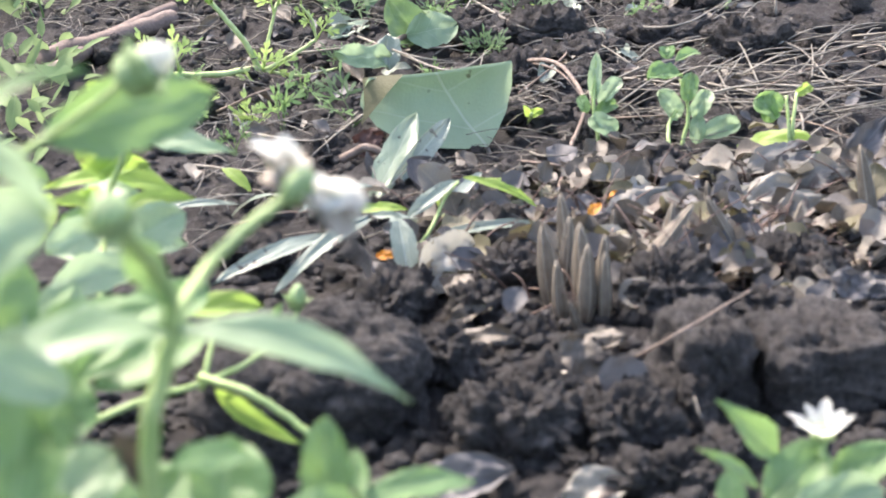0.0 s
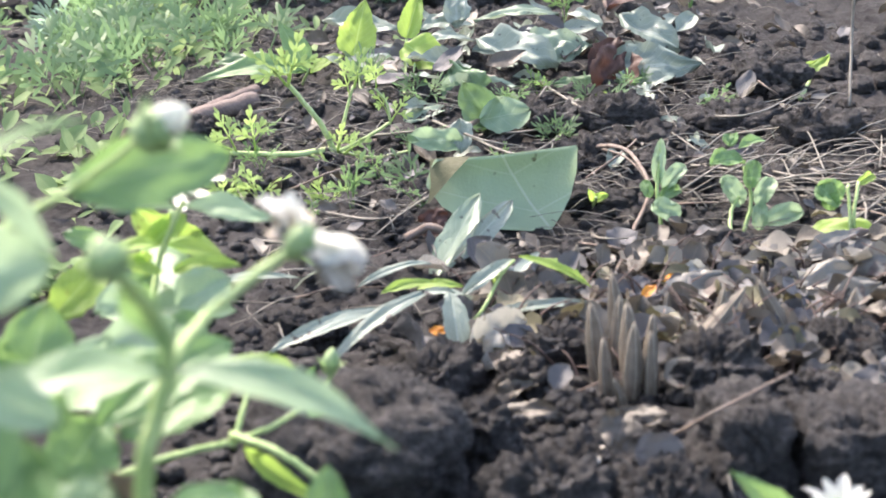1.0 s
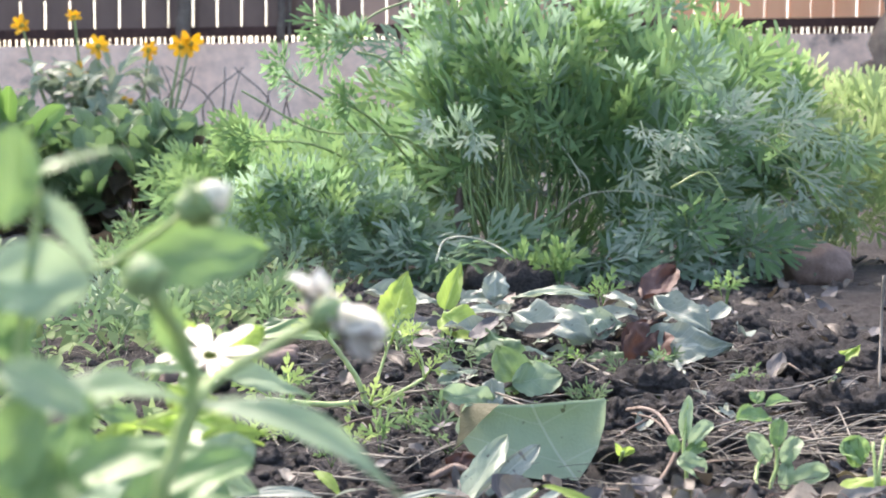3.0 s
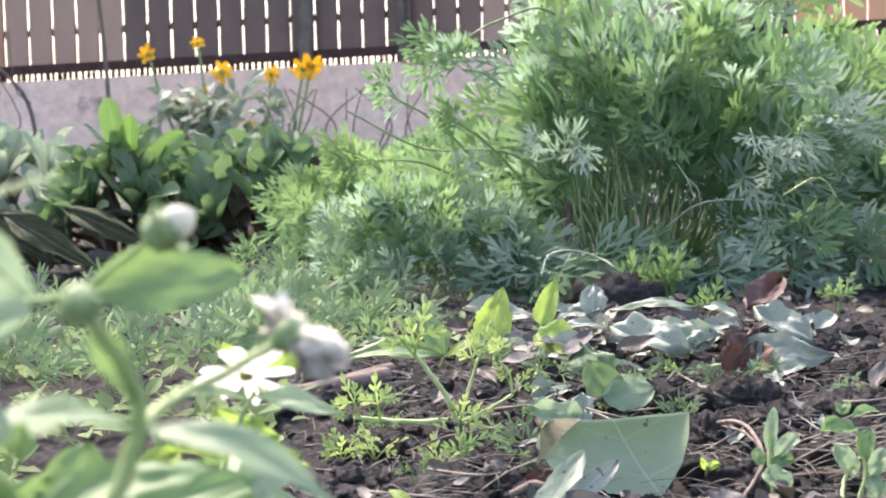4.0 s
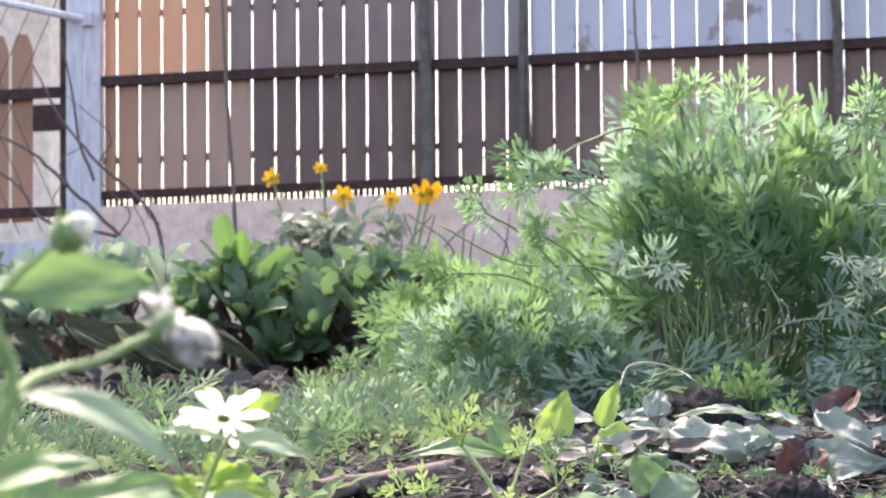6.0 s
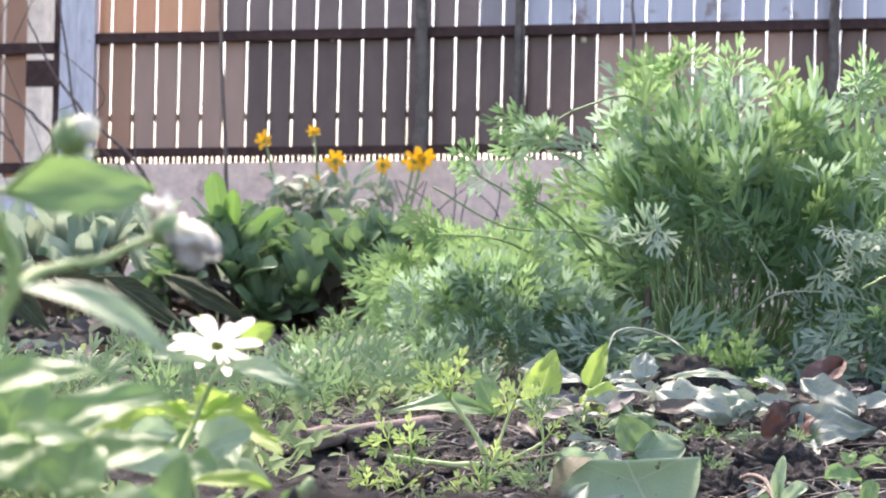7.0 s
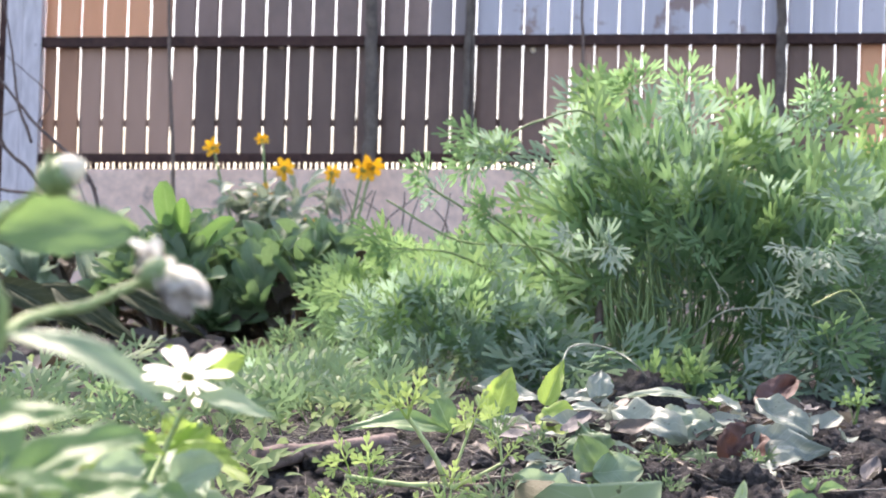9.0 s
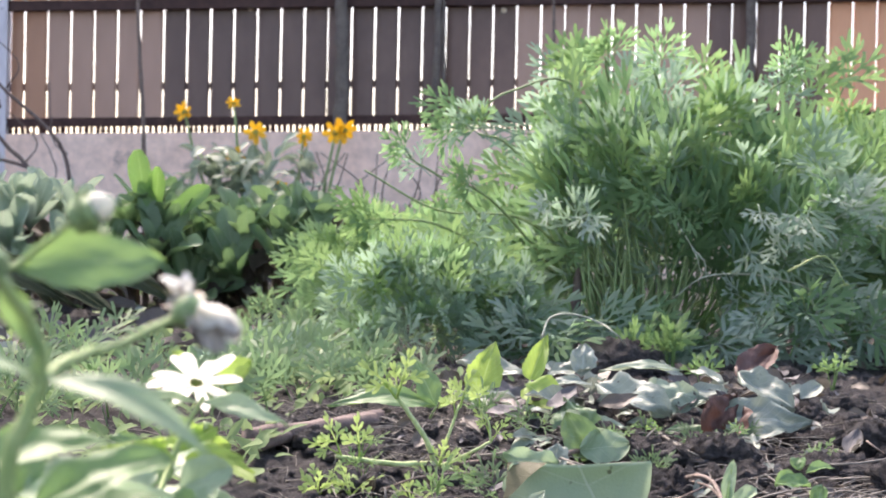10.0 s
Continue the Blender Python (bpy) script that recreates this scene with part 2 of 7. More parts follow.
def plain_mat(name, a, b, scale=40, rough=0.6, metal=0.0, bumpy=0.3, dist=0.001, stretch=None, patch=None, grain=0.35):
    mat, N, Lk, B = nodes_of(name)
    nz, fine = noise_node(N, Lk, scale), noise_node(N, Lk, scale * 8, 3)
    if stretch:
        for t in (nz, fine):
            mp = N.new("ShaderNodeMapping")
            mp.inputs["Scale"].default_value = stretch
            Lk.new(t.inputs["Vector"].links[0].from_socket, mp.inputs[0])
            Lk.new(mp.outputs[0], t.inputs["Vector"])
    col = ramp(N, Lk, nz.outputs[0], (0.3, a), (0.7, b)).outputs[0]
    col = mix(N, Lk, grain, col, ramp(N, Lk, fine.outputs[0], (0.3, (0.5, 0.5, 0.5)), (0.7, (1.4, 1.4, 1.4))).outputs[0], "MULTIPLY")
    if patch:
        pz = noise_node(N, Lk, patch[1], 5, 0.7)
        col = mix(N, Lk, ramp(N, Lk, pz.outputs[0], (patch[2], (0, 0, 0)), (patch[2] + (patch[3] if len(patch) > 3 else 0.06), (1, 1, 1))).outputs[0], col, patch[0])
    Lk.new(col, B.inputs["Base Color"])
    B.inputs["Roughness"].default_value, B.inputs["Metallic"].default_value = rough, metal
    bump(N, Lk, B, fine.outputs[0], bumpy, dist)
    return mat


M_SOIL = soil_mat("soil", (0.0167, 0.0145, 0.0138), (0.0539, 0.0490, 0.0470))
M_CLOD = soil_mat("clod_soil", (0.0260, 0.0245, 0.0240), (0.1116, 0.1050, 0.1030), 1.6)
M_ZIN = leaf_mat("zinnia_leaf", (0.115, 0.225, 0.08), (0.215, 0.345, 0.15), (0.34, 0.46, 0.24), 0.37, 0.42, None, 0.022, 60, (0.29, 0.48, 0.14), 7.0, 0.035, 0.5)
M_ZIN2 = leaf_mat("zinnia_leaf_grey", (0.20, 0.305, 0.165), (0.305, 0.415, 0.25), (0.41, 0.51, 0.34), 0.34, 0.42, None, 0.022, 60, None, 7.0, 0.035, 0.55)
M_STEM = plain_mat("green_stem", (0.26, 0.38, 0.12), (0.38, 0.48, 0.20), 80, 0.5)
M_GREY = leaf_mat("grey_leaf", (0.175, 0.24, 0.165), (0.27, 0.34, 0.24), (0.40, 0.46, 0.35), 0.2, 0.45, ((0.04, 0.035, 0.03), 130, 0.66), 0.018)
M_SILVER = leaf_mat("silvery_leaf", (0.165, 0.21, 0.165), (0.28, 0.325, 0.265), (0.36, 0.41, 0.35), 0.15, 0.4, ((0.05, 0.045, 0.04), 160, 0.67), 0.04)
M_YEL = leaf_mat("yellow_green_leaf", (0.185, 0.315, 0.045), (0.30, 0.43, 0.095), (0.52, 0.63, 0.25), 0.45, 0.5, ((0.14, 0.12, 0.04), 190, 0.69), 0.02)
M_DARK = leaf_mat("dark_leaf", (0.085, 0.155, 0.070), (0.205, 0.295, 0.165), (0.26, 0.34, 0.21), 0.30, 0.40, None, 0.03, 30, (0.15, 0.29, 0.09), gloss=0.35)
M_BROWN = leaf_mat("dry_brown_leaf", (0.0512, 0.0420, 0.0320), (0.1395, 0.1180, 0.0880), (0.18, 0.15, 0.11), 0.08, 0.5, None, 0.02)
M_MAUVE = leaf_mat("dry_mauve_leaf", (0.058, 0.056, 0.056), (0.128, 0.124, 0.125), (0.16, 0.155, 0.145), 0.08, 0.62, None, 0.02)
M_OLIVEB = leaf_mat("olive_brown_leaf", (0.0930, 0.0850, 0.0450), (0.1860, 0.1700, 0.0950), (0.22, 0.19, 0.12), 0.12, 0.55)
M_RUST = leaf_mat("rust_leaf", (0.055, 0.026, 0.020), (0.11, 0.052, 0.038), (0.13, 0.07, 0.05), 0.1, 0.6)
M_TAN = leaf_mat("tan_leaf", (0.1302, 0.1180, 0.0980), (0.2790, 0.2650, 0.2250), (0.25, 0.21, 0.16), 0.1, 0.6, ((0.13, 0.10, 0.08), 60, 0.60))
M_BLEACH = leaf_mat("bleached_leaf", (0.30, 0.275, 0.225), (0.56, 0.53, 0.45), (0.45, 0.40, 0.30), 0.15, 0.6, ((0.14, 0.11, 0.07), 110, 0.60))
M_FEATH = leaf_mat("feathery_leaf", (0.105, 0.215, 0.105), (0.195, 0.325, 0.170), (0.26, 0.38, 0.21), 0.58, 0.6, tcol=(0.31, 0.52, 0.22), gloss=0.2)
M_FEATHB = leaf_mat("feathery_leaf_blue", (0.16, 0.265, 0.190), (0.285, 0.395, 0.305), (0.32, 0.43, 0.31), 0.56, 0.6, tcol=(0.36, 0.54, 0.36), gloss=0.2)
M_FEATHY = leaf_mat("feathery_leaf_young", (0.125, 0.245, 0.080), (0.22, 0.355, 0.14), (0.32, 0.44, 0.21), 0.45, 0.6, tcol=(0.29, 0.48, 0.17), gloss=0.25)
M_FSMALL = leaf_mat("feathery_leaf_small", (0.065, 0.135, 0.055), (0.155, 0.25, 0.115), (0.19, 0.29, 0.14), 0.4, 0.6)
M_FSTEM = plain_mat("feathery_stem", (0.15, 0.235, 0.085), (0.29, 0.38, 0.16), 60, 0.6)
M_TWIG = plain_mat("twig_bark", (0.12, 0.085, 0.065), (0.27, 0.21, 0.17), 120, 0.8, 0, 0.6)
M_STRAW = plain_mat("pale_straw", (0.1209, 0.1050, 0.0850), (0.2604, 0.2400, 0.1950), 120, 0.7)
M_POD = plain_mat("pod_skin", (0.105, 0.085, 0.060), (0.185, 0.152, 0.112), 200, 0.7, 0, 0.5, 0.0006)
M_PODRIB = plain_mat("pod_rib", (0.20, 0.17, 0.125), (0.30, 0.26, 0.20), 200, 0.7)
M_PETALW = leaf_mat("white_petal", (0.78, 0.78, 0.73), (0.87, 0.87, 0.83), (0.8, 0.8, 0.72), 0.6, 0.5, tcol=(0.9, 0.9, 0.8))
M_PETALY = leaf_mat("yellow_petal", (0.72, 0.36, 0.01), (0.85, 0.50, 0.02), (0.7, 0.35, 0.01), 0.3, 0.5, tcol=(0.9, 0.5, 0.02))
M_EYE = plain_mat("flower_eye", (0.20, 0.20, 0.04), (0.42, 0.38, 0.08), 600, 0.8, 0, 0.8)
M_ORANGE = leaf_mat("orange_petal", (0.55, 0.20, 0.02), (0.72, 0.30, 0.03), (0.6, 0.3, 0.1), 0.2, 0.5)
M_CONC = plain_mat("concrete", (0.86, 0.61, 0.47), (0.94, 0.71, 0.57), 3.0, 0.85, 0, 0.4, 0.004, None, ((0.20, 0.165, 0.145), 4.0, 0.575, 0.12))
# the wide soft dark patches are shade painted into the brown
M_SLAT = plain_mat("brown_slat", (0.165, 0.100, 0.078), (0.225, 0.140, 0.107), 2.0, 0.42, 0.1, 0.03, 0.001, (1, 1, 0.3), ((0.12, 0.075, 0.060), 1.6, 0.48, 0.25), 0.2)
# darker copy of the brown slat, for the dark zone of the painted reflection
M_SLATD = plain_mat("dark_reflection_slat", (0.125, 0.082, 0.068), (0.185, 0.120, 0.096), 2.0, 0.42, 0.1, 0.03, 0.001, (1, 1, 0.3), ((0.10, 0.062, 0.052), 1.6, 0.48, 0.25), 0.2)
# low warm sun painted into the slats: full orange, then a weaker step
M_SLATO = plain_mat("sunlit_orange_slat", (0.84, 0.36, 0.17), (0.94, 0.50, 0.28), 2.0, 0.45, 0.0, 0.03, 0.001, (1, 1, 0.3), None, 0.08)
M_SLATM = plain_mat("half_sunlit_slat", (0.42, 0.215, 0.125), (0.54, 0.29, 0.175), 2.0, 0.42, 0.05, 0.03, 0.001, (1, 1, 0.3), None, 0.08)
# sky reflection put into base colour: greyish step, hazy brown, grey-blue with brown
M_SLATG = plain_mat("half_reflection_slat", (0.26, 0.225, 0.22), (0.35, 0.31, 0.31), 2.0, 0.38, 0.1, 0.03, 0.001, (1, 1, 0.3), None, 0.08)
M_SLATU = plain_mat("hazy_reflection_slat", (0.215, 0.145, 0.120), (0.290, 0.200, 0.168), 2.0, 0.38, 0.1, 0.03, 0.001, (1, 1, 0.3), ((0.15, 0.11, 0.095), 1.6, 0.50, 0.25), 0.15)
M_SLATB = plain_mat("sky_reflection_slat", (0.46, 0.455, 0.49), (0.60, 0.59, 0.63), 2.0, 0.35, 0.1, 0.03, 0.001, (1, 1, 0.3), ((0.30, 0.22, 0.20), 3.2, 0.60), 0.08)
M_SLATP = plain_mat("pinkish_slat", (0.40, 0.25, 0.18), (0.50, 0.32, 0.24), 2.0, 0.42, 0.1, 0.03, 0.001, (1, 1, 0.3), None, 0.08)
M_RUSTY = plain_mat("rusty_steel", (0.050, 0.026, 0.022), (0.10, 0.052, 0.042), 30, 0.8, 0.2, 0.5)
M_POST = plain_mat("grey_painted_steel", (0.60, 0.58, 0.60), (0.76, 0.74, 0.75), 6.0, 0.5, 0, 0.2, 0.001, (1, 1, 0.2), ((0.20, 0.18, 0.2), 14, 0.66))
M_BARK = plain_mat("mossy_bark", (0.12, 0.10, 0.085), (0.22, 0.19, 0.155), 25, 0.9, 0, 0.9, 0.006)
M_DRYST = plain_mat("dry_red_stalk", (0.075, 0.048, 0.038), (0.16, 0.105, 0.082), 150, 0.7)
M_SILVST = plain_mat("bleached_shoot", (0.30, 0.33, 0.24), (0.44, 0.47, 0.36), 80, 0.6)
M_DROOP = leaf_mat("dark_withered_leaf", (0.025, 0.036, 0.020), (0.065, 0.080, 0.045), (0.16, 0.18, 0.12), 0.1, 0.65, None, 0.02, 20, gloss=0.06)
M_BRANCH = plain_mat("dark_branch", (0.095, 0.070, 0.060), (0.20, 0.15, 0.125), 60, 0.85, 0, 0.7)
M_WALL = plain_mat("cream_render", (0.80, 0.68, 0.52), (0.88, 0.78, 0.62), 1.5, 0.9)
M_STONE = plain_mat("brown_stone", (0.12, 0.078, 0.062), (0.22, 0.155, 0.128), 30, 0.8, 0, 0.5)


# ---------------------------------------------------------------- ground
def ground_height(x, y):
    v = Vector((x, y, 0.0))
    near = max(0.0, 1 - max(0.0, y - 2.6) / 3)
    h = 0.010 * noise.noise(v * 6) + near * (0.007 * noise.noise(v * 19 + Vector((3, 1, 0))) + 0.0045 * noise.noise(v * 47) + 0.0032 * noise.noise(v * 110) + 0.0022 * noise.noise(v * 230))
    # the bed rises a little under the leaf heap
    h += 0.010 * min(1.0, max(0.0, (y - 1.0) / 0.2)) * min(1.0, max(0.0, (1.9 - y) / 0.4)) * min(1.0, max(0.0, (x + .25) / .25)) * min(1.0, max(0.0, (.75 - x) / .25))
    # a hollow behind the propped leaf
    h -= 0.012 * math.exp(-((x - .165) / .06) ** 2 - ((y - .895) / .035) ** 2)
    # crumbs of soil standing out of the bed
    d = noise.voronoi(v * 55)[0][0]
    h += near * 0.006 * max(0.0, 0.42 - d) / 0.42
    return h


def steps(lo, hi, fine, far_lo, far_hi):
    mid = list(np.arange(lo, hi + fine / 2, fine))
    out, s, p = [], fine, hi
    while p < far_hi:
        s *= 1.28
        p += s
        out.append(p)
    inn, s, p = [], fine, lo
    while p > far_lo:
        s *= 1.28
        p -= s
        inn.append(p)
    return inn[::-1] + mid + out


gx, gy = steps(-0.35, 0.75, 0.0045, -900, 900), steps(0.42, 1.75, 0.0045, -900, 1.76) + list(np.arange(1.758, 3.4, 0.009)) + steps(3.4, 3.41, 0.012, 3.405, 1500)
acc = Acc()
acc.v = [(x, y, ground_height(x, y) if abs(x) < 8 and -3 < y < 9 else 0.0) for y in gy for x in gx]
acc.uv = [(0, 0)] * len(acc.v)
w = len(gx)
acc.f = [(j * w + i, j * w + i + 1, (j + 1) * w + i + 1, (j + 1) * w + i) for j in range(len(gy) - 1) for i in range(w - 1)]
tagged(part("ground", acc, M_SOIL), "dark crumbly garden soil, bare and uneven", "soil", kind="structure")


def gz(x, y):
    return ground_height(x, y)

# ---------------------------------------------------------------- fence
SLOPE, TURN = 0.028, -0.10
FM = Matrix.Translation((-1.32, 5.85, 0)) @ Matrix(((1, 0, 0, 0), (TURN, 1, 0, 0), (SLOPE, 0, 1, 0), (0, 0, 0, 1)))


def fence_part(name, acc, mat, parent, label="", smooth=False):
    acc.v = [tuple(FM @ Vector(p)) for p in acc.v]
    return part(name, acc, mat, parent, label, None, smooth)


base = thing("fence_base", "weathered pale concrete fence plinth with dark stains", "plinth", kind="structure")
acc = Acc()
box(acc, 0.0, 9.0, -0.06, 0.14, -0.25, 0.494)
fence_part("plinth", acc, M_CONC, base)
acc = Acc()
box(acc, -6.0, -0.14, -0.02, 0.14, -0.3, 0.37)
fence_part("gate_sill", acc, M_POST, base, "grey painted metal sill")

fence = thing("fence", "brown metal picket fence with rusty rails and narrow bright gaps", "fence", kind="structure")
PITCH = 0.0889
for i in range(78):
    x = -0.0324 + i * PITCH
    for row, (z0, z1) in enumerate(((0.535, 0.984), (0.986, 1.40))):
        acc = Acc()
        x0, x1 = x + 0.0024 + U(-.0014, .0014), x + PITCH - 0.0024 + U(-.0014, .0014)
        if i == 0:
            x0 = 0.006
        # shallow folded profile with rolled edges
        prof = [(x0, 0.004), (x0 + 0.005, -0.004), (x0 + 0.022, -0.006), (x1 - 0.022, -0.006), (x1 - 0.005, -0.004), (x1, 0.004)]
        v = [(px, py + d, z) for z in (z0, z1) for d in (0, 0.003) for px, py in prof]
        n = len(prof)
        f = []
        for d in (0, 1):
            f += [(d * n + j, d * n + j + 1, (2 + d) * n + j + 1, (2 + d) * n + j) for j in range(n - 1)]
        f += [(j, j + 1, n + j + 1, n + j) for j in range(n - 1)] + [(2 * n + j, 2 * n + j + 1, 3 * n + j + 1, 3 * n + j) for j in range(n - 1)]
        acc.add(v, f)
        # tone by position: painted sun patch and reflections, pinkish in the lower row
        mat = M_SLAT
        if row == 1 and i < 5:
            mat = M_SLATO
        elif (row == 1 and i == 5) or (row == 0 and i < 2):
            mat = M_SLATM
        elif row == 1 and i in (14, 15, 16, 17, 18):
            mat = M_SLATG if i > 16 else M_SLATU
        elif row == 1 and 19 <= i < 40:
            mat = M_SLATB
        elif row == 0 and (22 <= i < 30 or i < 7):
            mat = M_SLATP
        # far end: orange sunset glow painted into the slat colour
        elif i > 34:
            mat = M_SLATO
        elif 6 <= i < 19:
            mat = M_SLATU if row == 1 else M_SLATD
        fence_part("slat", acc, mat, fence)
    if i == 0:
        continue
    # pointed picket top over the top rail
    acc = Acc()
    xm, hw = x + PITCH / 2, PITCH / 2 - 0.009
    v = [(xm + dx, y, z) for y in (-0.005, 0.0) for dx, z in ((-hw, 1.42), (hw, 1.42), (hw, 1.455), (hw * .55, 1.478), (-hw * .55, 1.478), (-hw, 1.455))]
    acc.add(v, [(0, 1, 2, 3, 4, 5), (11, 10, 9, 8, 7, 6)] + [(j, (j + 1) % 6, 6 + (j + 1) % 6, 6 + j) for j in range(6)])
    fence_part("picket_top", acc, M_SLAT, fence)
for z, h in ((0.535, 0.028), (0.978, 0.032), (1.41, 0.03)):
    acc = Acc()
    box(acc, 0.0, 7.0, -0.045, -0.012, z - h / 2, z + h / 2)
    box(acc, 0.0, 7.0, -0.047, -0.010, z + h / 2, z + h / 2 + 0.005)
    fence_part("rail", acc, M_RUSTY, fence, "rusty angle-iron rail")
for z in (0.675, 1.245):
    acc = Acc()
    box(acc, 0.0, 7.0, 0.007, 0.02, z - 0.013, z + 0.013)
    fence_part("back_rail", acc, M_SLAT, fence)
for i in range(300):
    x = 0.01 + i * PITCH / 4 + U(-.002, .002)
    acc = Acc()
    box(acc, x - 0.006 + U(-.003, .002), x + 0.006 + U(-.002, .004), -0.008, 0.0, 0.49, 0.55)
    fence_part("pin", acc, M_RUSTY, fence)
for x, z in ((0.92, 0.965), (1.87, 0.99), (1.87, 0.945), (0.06, 1.0)):
    acc = Acc()
    spindle(acc, Matrix.Translation((x, -0.006, z)) @ pose(0, 0, 0, 0, 0, 180), 0.012, 0.012)
    fence_part("bolt", acc, M_WALL, fence, "pale bolt head")

post = thing("gate_post", "grey-white painted steel gate post with flaking paint", "post")
acc = Acc()
box(acc, -0.135, -0.072, -0.05, 0.03, -0.05, 2.1)
fence_part("post_side", acc, M_POST, post)
acc = Acc()
box(acc, -0.068, 0.002, -0.06, 0.02, -0.05, 2.1)
fence_part("post_face", acc, M_POST, post)
acc = Acc()
tube(acc, [(-1.2, -0.09, 1.52), (-0.6, -0.09, 1.36), (-0.05, -0.09, 1.215)], 0.016, None, 8)
fence_part("bracing_pipe", acc, M_POST, post, "thin pale pipe")
acc = Acc()
box(acc, -0.06, -0.02, -0.10, -0.05, 1.19, 1.24)
fence_part("clamp", acc, M_POST, post)

gate = thing("mesh_gate", "rusty steel gate with wire mesh and brown pickets", "gate")
for i in range(20):
    x1 = -0.33 - i * 0.098
    acc = Acc()
    hw = 0.043
    v = [(x1 + dx, y, z) for y in (0.02, 0.026) for dx, z in ((-hw, 0.45), (hw, 0.45), (hw, 1.13), (hw * .5, 1.19), (-hw * .5, 1.19), (-hw, 1.13))]
    acc.add(v, [(0, 1, 2, 3, 4, 5), (11, 10, 9, 8, 7, 6)] + [(j, (j + 1) % 6, 6 + (j + 1) % 6, 6 + j) for j in range(6)])
    fence_part("picket", acc, M_SLATM if i < 4 else M_SLATP, gate)
for z in (0.49, 0.955):
    acc = Acc()
    box(acc, -2.4, -0.14, -0.03, 0.0, z - 0.025, z + 0.015)
    fence_part("gate_rail", acc, M_RUSTY, gate)
acc = Acc()
box(acc, -0.27, -0.14, -0.045, -0.01, 0.80, 0.90)
fence_part("lock_box", acc, M_RUSTY, gate, "rusty lock box")
acc = Acc()
box(acc, -0.165, -0.14, -0.03, 0.0, 0.3, 2.1)
fence_part("gate_stile", acc, M_RUSTY, gate)
for s in (1, -1):
    for i in range(22):
        acc = Acc()
        xa = -0.14 - i * 0.095
        tube(acc, bezier([(xa, -0.02 * s, 0.40), (xa - 0.9 * .5 * s, -0.02 * s, 1.40)], 4) if s > 0 else bezier([(xa - 0.45, -0.02, 0.40), (xa, -0.02, 1.40)], 4), 0.0019, None, 5)
        fence_part("mesh_wire", acc, M_RUSTY, gate)

# pale rendered house far behind the fence
house = thing("house", "pale cream rendered house wall far behind the fence", "house")
acc = Acc()
box(acc, -14, -2.90, 11, 12.2, 0, 6)
part("wall", acc, M_WALL, house, smooth=False)
acc = Acc()
acc.add([(-14.4, 10.6, 6), (-2.5, 10.6, 6), (-2.5, 12.6, 6), (-14.4, 12.6, 6), (-13, 11.6, 7.6), (-3.5, 11.6, 7.6)], [(0, 1, 5, 4), (1, 2, 5), (2, 3, 4, 5), (3, 0, 4), (0, 3, 2, 1)])
part("roof", acc, M_SLATO, house, smooth=False)


# ---------------------------------------------------------------- bare stems before the fence
def bare_stem(name, label, category, lines, mat=None, kink=0.3):
    ob = thing(name, label, category)
    for pts, r0, r1 in lines:
        acc = Acc()
        pp = bezier(pts, 8)
        pp = [p + Vector((U(-1, 1), U(-1, 1), U(-1, 1))) * min(r0, r1) * kink for p in pp]
        tube(acc, pp, r0, r1, 7)
        part("branch", acc, mat or M_TWIG, ob)
    return ob


def vine(x, r0, r1, lean, label):
    """An old woody stem that climbs the fence from the top of the plinth."""
    y = 5.85 + TURN * (x + 1.32) - 0.05 - r0
    z = 0.494 + SLOPE * (x + 1.32)
    bare_stem("vine_stem", label, "vine", [([(x, y, z - .002), (x + lean * .2, y, z + .3), (x + lean * .6, y, z + .65), (x + lean, y, z + 1.05)], r0, r1)], M_BARK)


vine(-0.05, 0.027, 0.020, -0.02, "old mossy vine stem climbing the fence")
vine(0.30, 0.015, 0.012, 0.01, "thin dark vine stem climbing the fence")
vine(0.33, 0.008, 0.006, -0.02, "thin twining vine stem on the fence")
vine(1.45, 0.022, 0.017, 0.0, "rough dark vine stem climbing the fence")
bare_stem("old_tree", "grey tree trunk standing by the plinth", "tree", [
    ([(2.32, 4.9, -0.05), (2.36, 4.9, 0.3), (2.42, 4.9, 0.8), (2.42, 4.9, 2.0)], 0.13, 0.10)], M_BARK)
bare_stem("bare_shoot", "thin leafless brown shoot with nodes", "shoot", [
    ([(-0.745, 5.46, 0.0), (-0.750, 5.46, 0.40), (-0.775, 5.46, 0.8), (-0.79, 5.46, 1.1), (-0.808, 5.46, 1.5)], 0.009, 0.005)])
bare_stem("bare_shoot", "thin leafless brown shoot with nodes", "shoot", [
    ([(0.73, 5.5, 0.0), (0.72, 5.5, 0.932), (0.712, 5.5, 1.1), (0.709, 5.5, 1.245)], 0.007, 0.004)])
